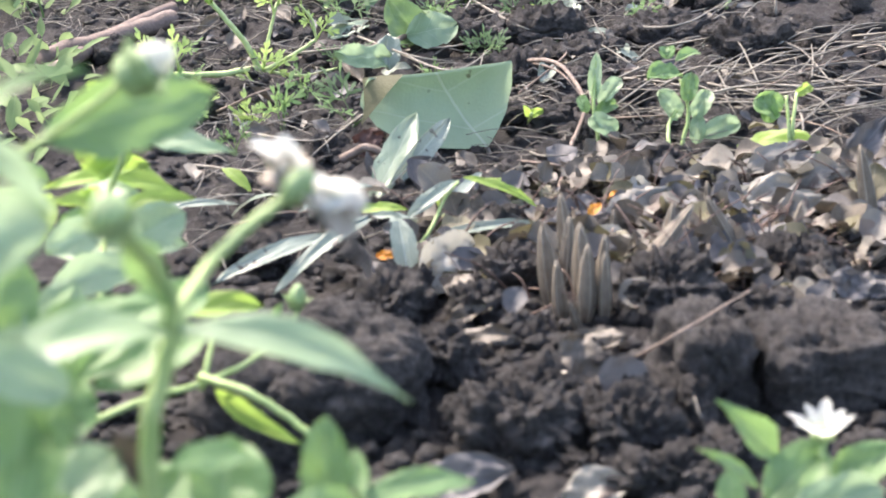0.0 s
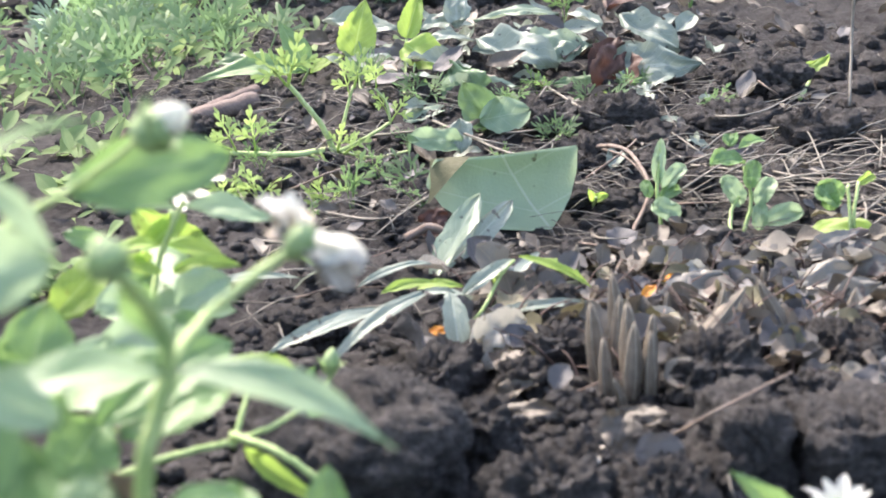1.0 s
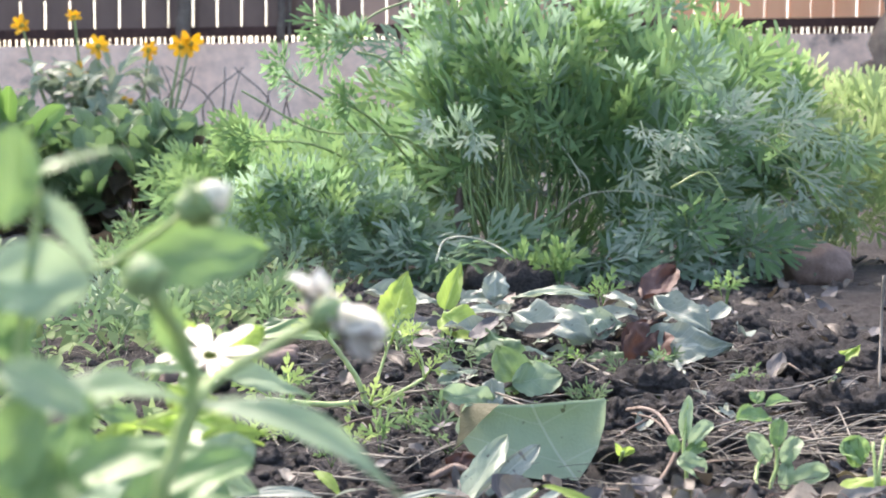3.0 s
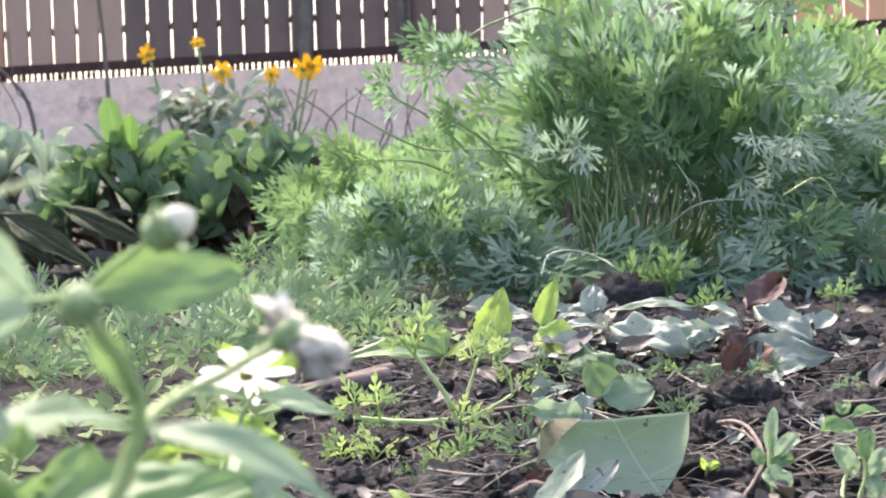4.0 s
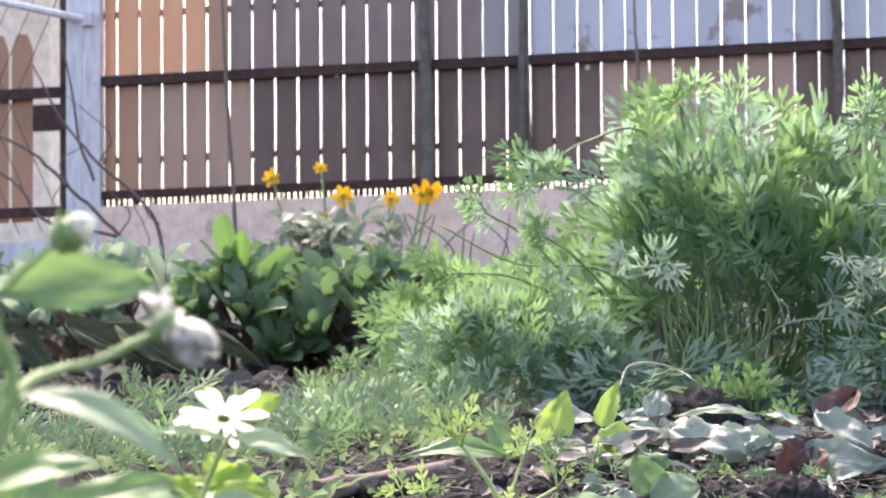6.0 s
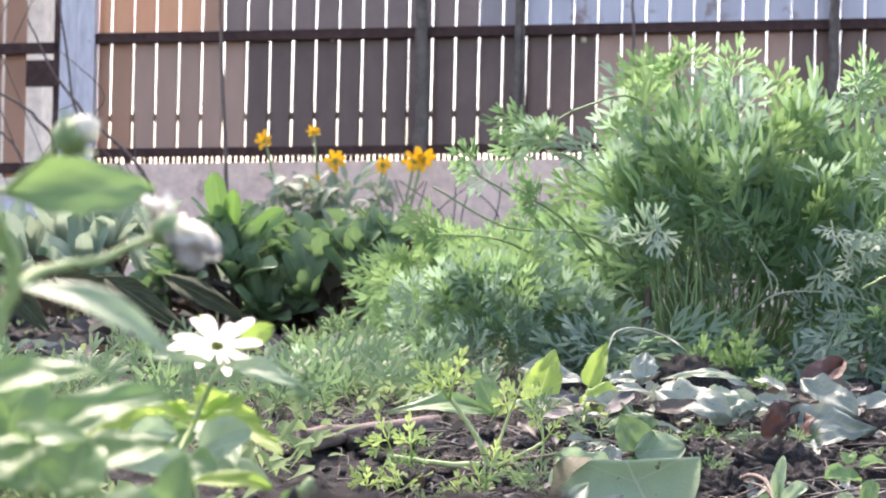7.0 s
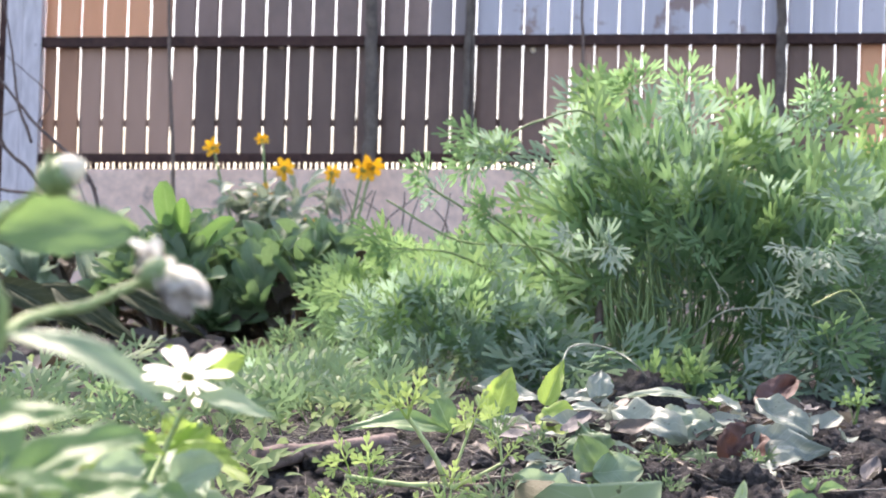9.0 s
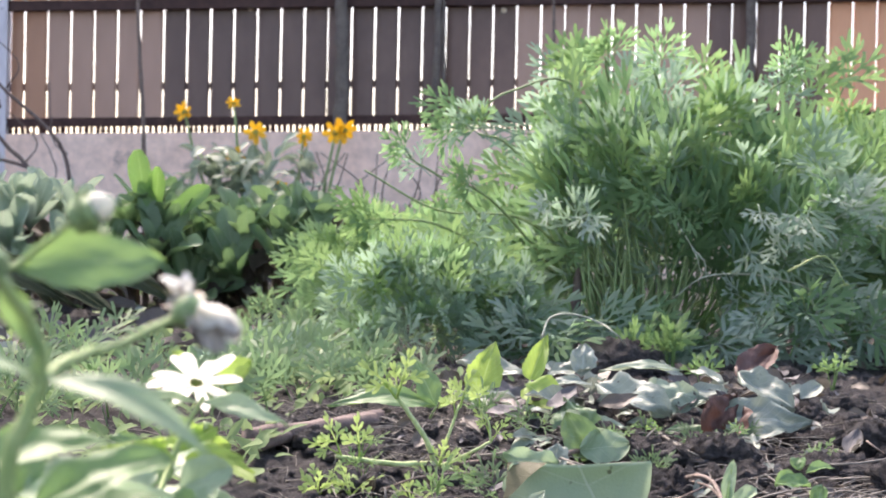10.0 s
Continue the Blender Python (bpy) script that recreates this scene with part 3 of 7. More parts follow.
bare_stem("bare_shrub", "leafless dark shrub branches arching to the ground", "shrub", [
    ([(-1.85, 5.2, 0.80), (-1.474, 5.2, 0.685), (-1.282, 5.2, 0.525), (-1.053, 5.2, 0.287), (-0.9, 5.2, 0.0)], 0.004, 0.009),
    ([(-1.40, 5.15, 0.95), (-1.30, 5.15, 0.76), (-1.183, 5.15, 0.62), (-0.974, 5.15, 0.40), (-0.96, 5.15, 0.05)], 0.003, 0.008),
    ([(-1.62, 5.2, 0.62), (-1.476, 5.2, 0.549), (-1.362, 5.2, 0.41), (-1.12, 5.2, 0.36), (-1.053, 5.2, 0.287)], 0.004, 0.007),
    ([(-1.32, 5.22, 1.05), (-1.28, 5.22, 0.85), (-1.26, 5.22, 0.70), (-1.20, 5.2, 0.55)], 0.003, 0.006)]
    + [([(x, 5.2, z), (x + U(-.05, .05), 5.18, z + U(.04, .10)), (x + U(-.12, .06), 5.16, z + U(.12, .26))], 0.003, 0.0015) for x, z in ((-1.053, .29), (-1.12, .36), (-1.28, .52), (-.974, .40), (-1.183, .62), (-1.36, .41))], M_BRANCH, 0.9)
bare_stem("wire_tangle", "tangle of dry bare stalks against the plinth", "stalks", [
    ([(x, 5.0, 0.0), (x + U(-.05, .05), 5.05, 0.15), (x + U(-.08, .08), 5.0, 0.3), (x + U(-.12, .12), 5.0, 0.42)], 0.005, 0.002) for x in (-.2, -.16, -.12, -.1, -.06, -.03, 0.02, .06, .12, .17, .2, .24, .28)])


# ---------------------------------------------------------------- feathery plants
def fan_mesh(name, mat, seed, petiole=0.6, spread=0.9, lobe=0.2, width=0.03, droop=0.3, branches=5, lobes=4, stem=0.007):
    """A leaf of unit length along +y: a long thin stalk that ends in a fan of narrow, twice-forked lobes."""
    r = random.Random(seed)
    acc = Acc()
    line = [Vector((0.05 * math.sin(2.2 * t + seed), t, 0.10 * math.sin(math.pi * t) - droop * t ** 3)) for t in [petiole * i / 6 for i in range(7)]]
    tube(acc, line, stem, stem * .6, 4, False)
    root, ahead = line[-1], (line[-1] - line[-2]).normalized()

    def strip(p, d, nrm, L, w, roots):
        """A narrow blunt lobe that grows out of two older vertices."""
        d = d.normalized()
        sd = d.cross(nrm).normalized()
        up = sd.cross(d)
        q, e = p + d * L * .55 + up * r.uniform(-.04, .08) * L, p + d * L + up * r.uniform(-.22, .05) * L
        n = len(acc.v)
        acc.v += [tuple(c) for c in (q + sd * w * .60, q - sd * w * .60, e + sd * w * .36, e - sd * w * .36)]
        acc.uv += [(.8, .6), (.2, .6), (.6, 1), (.4, 1)]
        acc.f += [(roots[0], roots[1], n + 1, n), (n, n + 1, n + 3, n + 2)]
        return q, e, d, n

    rest = 1 - petiole
    side = ahead.cross(Vector((0, 0, 1))).normalized()
    for b in range(branches):
        f = (b / (branches - 1) - .5) * 2
        d = ahead * (1.1 - .55 * abs(f)) + side * f * spread + Vector((0, 0, r.uniform(-.25, .25)))
        nrm = Vector((r.uniform(-.35, .35), r.uniform(-.4, .1), 1)).normalized()
        L = rest * (.62 - .18 * abs(f)) * r.uniform(.85, 1.15)
        ring = 24 if abs(f) < .7 else 20
        q, e, d, n = strip(line[ring // 4], d, nrm, L, width * .6, (ring, ring + 2))
        across = d.cross(nrm).normalized()
        for m_ in range(lobes):
            g = (m_ / (lobes - 1) - .5) * 2
            far = abs(g) < .8
            strip(e if far else q, d + across * g * .75 + Vector((0, 0, r.uniform(-.15, .15))), nrm, rest * lobe * 2.2 * r.uniform(.75, 1.2), width, (n + 2, n + 3) if far else (n, n + 1))
    return acc.mesh(name, mat)


M_SILVF = leaf_mat("silvery_feathery_leaf", (0.20, 0.295, 0.225), (0.31, 0.395, 0.315), (0.35, 0.43, 0.35), 0.35, 0.55, gloss=0.3)
SILVERF = [fan_mesh("frond", M_SILVF, 170 + k, .38, .75, .17, .045, .15, 5, 4, .018) for k in range(3)]
LONG = [fan_mesh("frond", M_FEATH, 100 + k, .70, 1.0, .19, .0170, .22, 5, 5, .0048) for k in range(4)]
LONGB = [fan_mesh("frond", M_FEATHB, 110 + k, .70, 1.0, .19, .0155, .34, 5, 5, .0045) for k in range(3)]
SHORT = [fan_mesh("frond", M_FEATH, 120 + k, .40, .95, .20, .046, .3, 5, 5, .013) for k in range(4)]
SHORTB = [fan_mesh("frond", M_FEATHB, 130 + k, .40, .95, .20, .040, .6, 5, 5, .013) for k in range(3)]
SHORTY = [fan_mesh("frond", M_FEATHY, 140 + k, .40, .85, .20, .054, .05, 5, 4, .015) for k in range(3)]
M_FEATHP = leaf_mat("feathery_leaf_yellowish", (0.23, 0.34, 0.15), (0.34, 0.45, 0.22), (0.40, 0.49, 0.27), 0.58, 0.6, tcol=(0.42, 0.56, 0.24), gloss=0.2)
LONGP = [fan_mesh("frond", M_FEATHP, 180 + k, .70, 1.0, .19, .0170, .2, 5, 5, .0048) for k in range(2)]
SHORTP = [fan_mesh("frond", M_FEATHP, 185 + k, .40, .9, .20, .048, .1, 5, 4, .013) for k in range(2)]
FANS = [fan_mesh("frond", M_FSMALL, 150 + k, .45, .9, .17, .045, .1, 5, 3, .014) for k in range(3)]
FANSY = [fan_mesh("frond", M_FEATHY, 160 + k, .50, .7, .16, .050, .0, 3, 4, .020) for k in range(3)]


def pour(acc, mesh, m):
    acc.add([m @ q.co for q in mesh.vertices], [tuple(p.vertices) for p in mesh.polygons])


def feathery_bush(name, label, center, rx, ry, h, long_n, short_n, fill, size, young=0.15, blue=0.3, open_foot=0.0, pale=False):
    """A bushy plant: long-stalked leaves rise from the crown to an uneven dome, with shorter ones over it."""
    cx, cy = center
    ob = thing(name, label, "plant", "", at=(cx, cy, gz(cx, cy)))
    rest = {}

    def put(mesh, m, single):
        if single:
            part("frond", mesh, None, ob, "", m)
        else:
            pour(rest.setdefault(mesh.materials[0].name, Acc()), mesh, m)

    def dome(front, low):
        a = U(math.pi * .98, math.pi * 2.02) if front else U(0, 2 * math.pi)
        v = low + (1 - low) * U(0, 1) ** .8
        q = max(0.0, 1 - v ** 2.6) ** .5
        lump = 1 + .50 * noise.noise(Vector((math.cos(a) * 2.1 + cx * 5, math.sin(a) * 2.1, v * 2.6 + cy))) + .22 * noise.noise(Vector((math.cos(a) * 6 + cx, math.sin(a) * 6, v * 7)))
        return a, v, Vector((math.cos(a) * q * rx * lump, math.sin(a) * q * ry * lump, h * (.08 + .92 * v) * (.82 + .36 * (lump - .7))))

    def bare(p):
        """The open front of the foot, where the stalks show."""
        return open_foot and p.y < .05 and p.z < open_foot and -.22 < p.x < .07

    i = 0
    while i < long_n + fill:
        single = i < long_n
        a, v, tip = dome(single, .16)
        if bare(tip):
            continue
        i += 1
        tip *= U(.74, 1.18) if single else U(.6, .95)
        foot = Vector((math.cos(a) * rx * U(.05, .42), math.sin(a) * ry * U(.1, .5), U(-.005, .02)))
        way = tip - foot
        mesh = rnd.choice(LONGP if pale else LONGB if U(0, 1) < blue * (1.5 - v) else LONG)
        put(mesh, aim(foot, way, (U(-.4, .4), -1.2 if math.sin(a) < .4 else .4, .6 * v + U(0, .3)), way.length * 1.03, min(way.length, .36)), single)
    i = 0
    while i < short_n * 2:
        a, v, p = dome(i % 3 > 0, .10)
        if bare(p):
            continue
        i += 1
        out = Vector((math.cos(a), math.sin(a), .2 + 1.3 * v))
        y = U(0, 1)
        mesh = rnd.choice(SHORTP if pale else SHORTY if v > .5 and y < young else SHORTB if y > 1 - blue * (1.7 - v) else SHORT)
        sz = size * U(.7, 1.2)
        way = out.normalized() + Vector((U(-.7, .7), U(-.3, .4), U(-.6, .8)))
        put(mesh, aim(p * U(.78, 1.10) - way.normalized() * sz * .5, way, (U(-.6, .6), U(-1.6, -.4), .5), sz), i % 2 == 0)
    if open_foot:
        for i in range(80):
            f = U(-1, 1) * U(.3, 1)
            acc = Acc()
            tube(acc, bezier([(-.08 + f * .05 + U(-.02, .02), -.17 + U(-.02, .05), -.005), (-.08 + f * .10 + U(-.035, .035), -.18 + U(-.03, .03), .09), (-.08 + f * .17, -.16 + U(-.05, .05), U(.14, .27))], 3), U(.0014, .0030), .0014, 5)
            part("stem", acc, M_FSTEM, ob)
    for key, acc in rest.items():
        tagged(part("foliage", acc, bpy.data.materials[key], ob), kind="stuff")
    return ob


BUSH = feathery_bush("feathery_bush", "tall blue-green feathery-leaved garden plant, dense and bushy", (0.505, 2.40), 0.315, 0.26, 0.455, 125, 95, 45, 0.115, .5, .36, .19)
feathery_bush("feathery_bush", "blue-green feathery garden plant with silvery drooping leaves", (0.83, 2.46), 0.15, 0.15, 0.36, 50, 38, 12, 0.110, .75, .4)
feathery_bush("feathery_bush", "low pale green feathery-leaved garden plant", (0.120, 2.15), 0.150, 0.10, 0.175, 50, 55, 6, 0.080, .3, .6)
feathery_bush("feathery_bush", "yellowish feathery-leaved garden plant beside a stone", (1.02, 2.50), 0.24, 0.17, 0.34, 60, 46, 10, 0.10, .9, .0, 0.0, True)
feathery_bush("feathery_bush", "bright green feathery garden plant behind others", (0.13, 2.75), 0.24, 0.2, 0.23, 70, 60, 50, 0.09, .7, .0)


# ---------------------------------------------------------------- dark rosette clump
def leaf_meshes(name, mat, shape, L, W, n=4, bend=(-.6, .5), cup=(.1, .5), wave=.05, k=2, rows=7, fold=0.0, teeth=0.0):
    out = []
    for i in range(n):
        acc = Acc()
        leaf(acc, None, L, W * U(.85, 1.15), shape, U(*bend), U(*cup), rows, k, wave, U(-.3, .3), i * 2.1, fold, teeth)
        out.append(acc.mesh(name, mat))
    return out


PROFILES["oblong"] = ([0, .15, .35, .6, .82, .94, 1], [.22, .40, .75, 1, .98, .74, .30])
DARK = leaf_meshes("leaf", M_DARK, "oblong", 1.0, 0.30, 7, (-.6, .5), (.08, .35), .07, 3, 10)
M_FRESH = leaf_mat("fresh_leaf", (0.11, 0.23, 0.065), (0.19, 0.33, 0.115), (0.28, 0.40, 0.17), 0.4, 0.4, None, 0.03, 30, (0.22, 0.42, 0.08))
FRESH = leaf_meshes("leaf", M_FRESH, "oblong", 1.0, 0.34, 3, (-.2, .4), (.1, .3), .05, 2, 8)
DEAD = leaf_meshes("leaf", M_BROWN, "oblong", 1.0, 0.40, 3, (-1.4, .8), (.2, .6), .15, 2, 8)


def rosette_clump(name, label, center, rx, ry, h, crowns, size, fresh=None, blades=None):
    """A clump of whorls on a mound, each of blunt leaves that stand out and up, with dead ones below."""
    cx, cy = center
    ob = thing(name, label, "plant", at=(cx, cy, gz(cx, cy)))
    for i in range(crowns):
        a = math.pi * (1 + (i * .618) % 1) + U(-.15, .15) if i % 4 else U(0, 3.1)
        v = (i + .5) / crowns
        q = max(.12, 1 - v ** 1.8) ** .6
        c = Vector((math.cos(a) * rx * q, math.sin(a) * ry * q, h * (.06 + .62 * v)))
        out = Vector((math.cos(a) * q, math.sin(a) * q, .35 + 1.1 * v)).normalized()
        acc = Acc()
        tube(acc, bezier([(c.x * .5, c.y * .5, -.01), c * .6, c], 3), 0.007, 0.006, 5)
        part("stem", acc, M_TWIG, ob)
        e1 = out.cross(Vector((.2, .1, 1))).normalized()
        e2 = out.cross(e1)
        for j in range(11):
            b, e = j * 2.4 + U(-.3, .3), .25 + .085 * j + U(-.1, .1)
            lean = e1 * math.cos(b) + e2 * math.sin(b)
            way = out * math.cos(e) + lean * math.sin(e) + Vector((0, -.10, .55))
            part("leaf", rnd.choice(blades or DARK), None, ob, "", aim(c, way, out * .9 - lean * .5 + Vector((0, -.2, .2)), size * U(.75, 1.1) * (.7 + .05 * j)))
        for j in range(2):
            b = U(3.3, 6.1)
            part("leaf", rnd.choice(DEAD), None, ob, "", aim(c + Vector((0, -.01, -.005)), (math.cos(b), math.sin(b), U(-.9, -.1)), (0, -.5, 1), size * U(.6, .95)))
    if fresh:
        for j, (dx, dz, k) in enumerate(((-.15, 1, 1.25), (.12, 1, 1.05), (.8, .55, 1.1), (-.5, .8, .8))):
            part("leaf", rnd.choice(FRESH), None, ob, "", aim(Vector(fresh) + Vector((.012 * j - .03, U(-.02, .02), 0)), (dx, U(-.25, .15), dz), (dx * .3, -1, .3), size * k))
    return ob


M_GREYD = leaf_mat("grey_green_leaf", (0.155, 0.235, 0.15), (0.31, 0.395, 0.29), (0.30, 0.38, 0.27), 0.28, 0.42, None, 0.03, 30, gloss=0.35)
GREYD = leaf_meshes("leaf", M_GREYD, "oblong", 1.0, 0.34, 5, (-.6, .5), (.08, .35), .07, 3, 10)
rosette_clump("rosette_plant", "dense dark green clump of blunt leathery leaves over dead ones", (-0.14, 3.18), 0.18, 0.17, 0.26, 22, 0.120)
rosette_clump("rosette_plant", "dark green clump of blunt leathery leaves with a bright fresh tuft", (-0.40, 3.18), 0.15, 0.16, 0.26, 18, 0.120, (.015, -.08, .185))
rosette_clump("rosette_plant", "grey-green clump of blunt leathery leaves, low and wide", (-0.74, 3.40), 0.25, 0.22, 0.27, 18, 0.125, None, GREYD)
rosette_clump("rosette_plant", "low sprawling dark-leaved clump by the fence", (-1.15, 4.0), 0.35, 0.3, 0.24, 16, 0.13, None, GREYD + DARK)

# ---------------------------------------------------------------- yellow flowers
GREYG = leaf_meshes("leaf", M_GREY, "oval", 1.0, 0.42, 4, (-1.2, .2))


def daisy_head(parent, p, face, R, mat, eye, count, jag=0.3, core=0.30, wide=0.52):
    """A flower head at p that faces along face."""
    head = Acc()
    spindle(head, aim(p, face, (0, 0.3, 1), 1), R * core, R * core, 0, 10, 5, ([0, .4, .8, 1], [.9, 1, .7, .2]))
    ey = part("flower_eye", head, eye, parent)
    for i in range(count):
        a = 2 * math.pi * i / count + U(-.15, .15)
        m = aim(p, face, (0, 0.3, 1), 1).to_3x3()
        d = m @ Vector((math.cos(a), U(0, jag), math.sin(a)))
        acc = Acc()
        leaf(acc, aim(Vector(p) + d * R * .12, d, m @ Vector((0, 1, 0))), R * U(.85, 1.1), R * wide, "petal", U(-.5, .2), .12, 6, 2)
        part("petal", acc, mat, parent)
    return ey


yf = thing("yellow_daisy_plant", "grey-green plant with wilting yellow daisies by the plinth", "plant", at=(-0.33, 4.95, 0))
for hx, hz, R, fx in ((-0.552, 0.535, .04, -.3), (-0.322, 0.475, .045, .2), (-0.379, 0.392, .045, -.4), (-0.165, 0.467, .035, .3), (-0.035, 0.492, .05, .4), (-0.06, .482, .045, -.2), (-0.394, 0.568, .028, .1), (-.24, .30, .03, .2)):
    p = Vector((hx + .33, 0, hz))
    acc = Acc()
    tube(acc, bezier([(hx * .4 + .2, 0.02, 0), (hx * .8 + .28, 0, hz * .6), p], 5), 0.006, 0.004, 5)
    part("stem", acc, M_FSTEM, yf)
    daisy_head(yf, p, (fx, -.8, U(-.2, .5)), R * .85, M_PETALY, M_EYE, 7, 1.1)
for i in range(330):
    p = Vector((U(-.21, .22), U(-.12, .1), U(.05, .42)))
    if abs(p.x) > .26 * (1.25 - p.z * 1.5):
        continue
    way = Vector((U(-1, 1), U(-1, .6), U(-.6, .8)))
    part("leaf", rnd.choice(GREYG), None, yf, "", aim(p, way, (U(-.4, .4), -.3, 1), U(.06, .11)))

# long arching shoots that stand out of the tall feathery plant
for pts, fr in ((((.46, 2.35, .20), (.34, 2.22, .40), (.24, 2.2, .395), (.17, 2.2, .35)), 3), (((.40, 2.30, .08), (.27, 2.2, .20), (.13, 2.16, .215), (.022, 2.14, .270)), 0), (((.46, 2.4, .3), (.40, 2.3, .42), (.385, 2.25, .455)), 3),
                (((.60, 2.4, .3), (.64, 2.3, .40), (.67, 2.25, .43)), 3), (((.35, 2.3, .2), (.24, 2.2, .31), (.19, 2.2, .33)), 3), (((.5, 2.35, .3), (.47, 2.25, .40), (.45, 2.2, .43)), 2),
                (((.3, 2.3, .1), (.14, 2.15, .19), (.03, 2.1, .20)), 3), (((.3, 2.3, .1), (.16, 2.15, .24), (.08, 2.1, .29)), 2), (((.34, 2.3, .1), (.22, 2.15, .22), (.15, 2.1, .26)), 3)):
    acc = Acc()
    line = [Vector(p) - BUSH.location for p in pts]
    tube(acc, bezier(line, 6), .0024, .0014, 6)
    part("shoot", acc, M_FSTEM, BUSH, "pale arching shoot")
    for j in range(fr + 1 if fr else 0):
        way = (line[-1] - line[-2]).normalized() + Vector((U(-.7, .7), U(-.4, .1), U(-.3, .8)))
        part("frond", rnd.choice(SHORT + SHORTB[:1] + SHORTY[:1]), None, BUSH, "", aim(line[-1] - (line[-1] - line[-2]) * U(0, .5), way, (U(-.5, .5), -1, .3), U(.06, .09)))
# silvery leaves hanging over its front
for x, y, z, dx, dz, sz in ((.330, 2.03, .235, -.05, -1, .070), (.30, 2.06, .228, -1, -.15, .060), (.56, 2.08, .19, .3, -1, .085), (.60, 2.06, .13, -.2, -1, .07), (.64, 2.10, .12, .7, -.5, .075)):
    part("frond", rnd.choice(SILVERF), None, BUSH, "silvery drooping leaf", aim(Vector((x, y, z)) - BUSH.location, (dx, -.2, dz), (0, -1, .25), sz))
bare_stem("dead_stalk", "dark broken dead stalk at the foot of the feathery plant", "stalk", [([(.345, 2.22, -.01), (.342, 2.22, .06), (.348, 2.22, .135)], .010, .006), ([(.338, 2.21, .0), (.328, 2.20, .045), (.312, 2.19, .065)], .005, .002)], M_BRANCH)

# ---------------------------------------------------------------- plant parts by end points
def settle_base(parent, p):
    """The first part of a thing sets the thing's base under it."""
    if not parent.children:
        parent.location = (p[0], p[1], min(p[2], gz(p[0], p[1])))
    return Vector(parent.location)


def sheet(parent, mat, base, tip, width, shape="oval", bend=-0.5, cup=0.15, normal=(0, -0.5, 1), crease=None, rows=22, name="leaf", crumple=0.10):
    """One leaf from base to tip, arched by bend, its face towards normal."""
    o = settle_base(parent, base)
    b, t = Vector(base) - o, Vector(tip) - o
    y = (t - b).normalized()
    n = Vector(normal)
    x = y.cross(n).normalized()
    z = x.cross(y)
    total = bend
    chord = (t - b).length
    arc = chord * (total / 2) / math.sin(total / 2) if abs(total) > 0.01 else chord
    a = -total / 2
    y2, z2 = y * math.cos(a) + z * math.sin(a), z * math.cos(a) - y * math.sin(a)
    m = Matrix.Translation(b) @ Matrix(((x.x, y2.x, z2.x), (x.y, y2.y, z2.y), (x.z, y2.z, z2.z))).to_4x4()
    acc = Acc()
    leaf(acc, None, arc, width, shape, bend, cup, rows, 5, 0.05, U(-.15, .15), U(0, 6), 0.0, 0.02, crumple, 0.11)
    if crease:
        # fold the far end over along one line
        y0, ang = arc * crease[0], crease[1]
        v = []
        for px, py, pz in acc.v:
            lim = y0 + 0.12 * px
            if py > lim:
                e = py - lim
                py, pz = lim + e * math.cos(ang), pz - e * math.sin(ang)
            v.append((px, py, pz))
        acc.v = v
    acc.v = [tuple(m @ Vector(p)) for p in acc.v]
    return part(name, acc, mat, parent)


def stalk(parent, mat, pts, r0, r1, name="stem"):
    o = settle_base(parent, pts[0])
    acc = Acc()
    line = bezier([Vector(p) - o for p in pts], 6)
    line = [p + Vector((U(-1, 1), U(-1, 1), U(-1, 1))) * r0 * 0.18 for p in line]
    tube(acc, line, r0, r1, 8)
    return part(name, acc, mat, parent)


M_BUD = plain_mat("bud_scale", (0.16, 0.26, 0.10), (0.30, 0.40, 0.18), 300, 0.5, 0, 0.4)
M_PETALOLD = plain_mat("withered_petal", (0.22, 0.18, 0.14), (0.48, 0.43, 0.35), 400, 0.6)


def bud(parent, p, way, L, R, tip=True):
    o = settle_base(parent, p)
    m = aim(Vector(p) - o, way, (0, -1, 0.3), 1)
    acc = Acc()
    spindle(acc, m, L * (.75 if tip else 1), R, 0, 14, 9, ([0, .1, .35, .7, 1], [.35, .8, 1, .85, .3]))
    b = part("bud", acc, M_BUD, parent)
    for i in range(7):
        a = 2 * math.pi * i / 7
        acc = Acc()
        q = Vector((math.cos(a) * R * .75, L * .02, math.sin(a) * R * .75))
        w = Vector((math.cos(a) * .12, 1, math.sin(a) * .12))
        leaf(acc, m @ aim(q, w, (math.cos(a), 0, math.sin(a))), L * .62, R * .95, "oval", .75, -.15, 6, 2)
        part("bud_scale", acc, M_BUD, b)
    if tip:
        acc = Acc()
        spindle(acc, m @ Matrix.Translation((0, L * .50, 0)), L * .48, R * .72, 1, 16, 7, ([0, .3, .7, 1], [.8, 1, .7, .15]))
        part("petal_tip", acc, M_PETALW, b, "white furled petals")


M_EYEG = plain_mat("green_flower_eye", (0.26, 0.34, 0.08), (0.48, 0.50, 0.16), 600, 0.8, 0, 0.8)


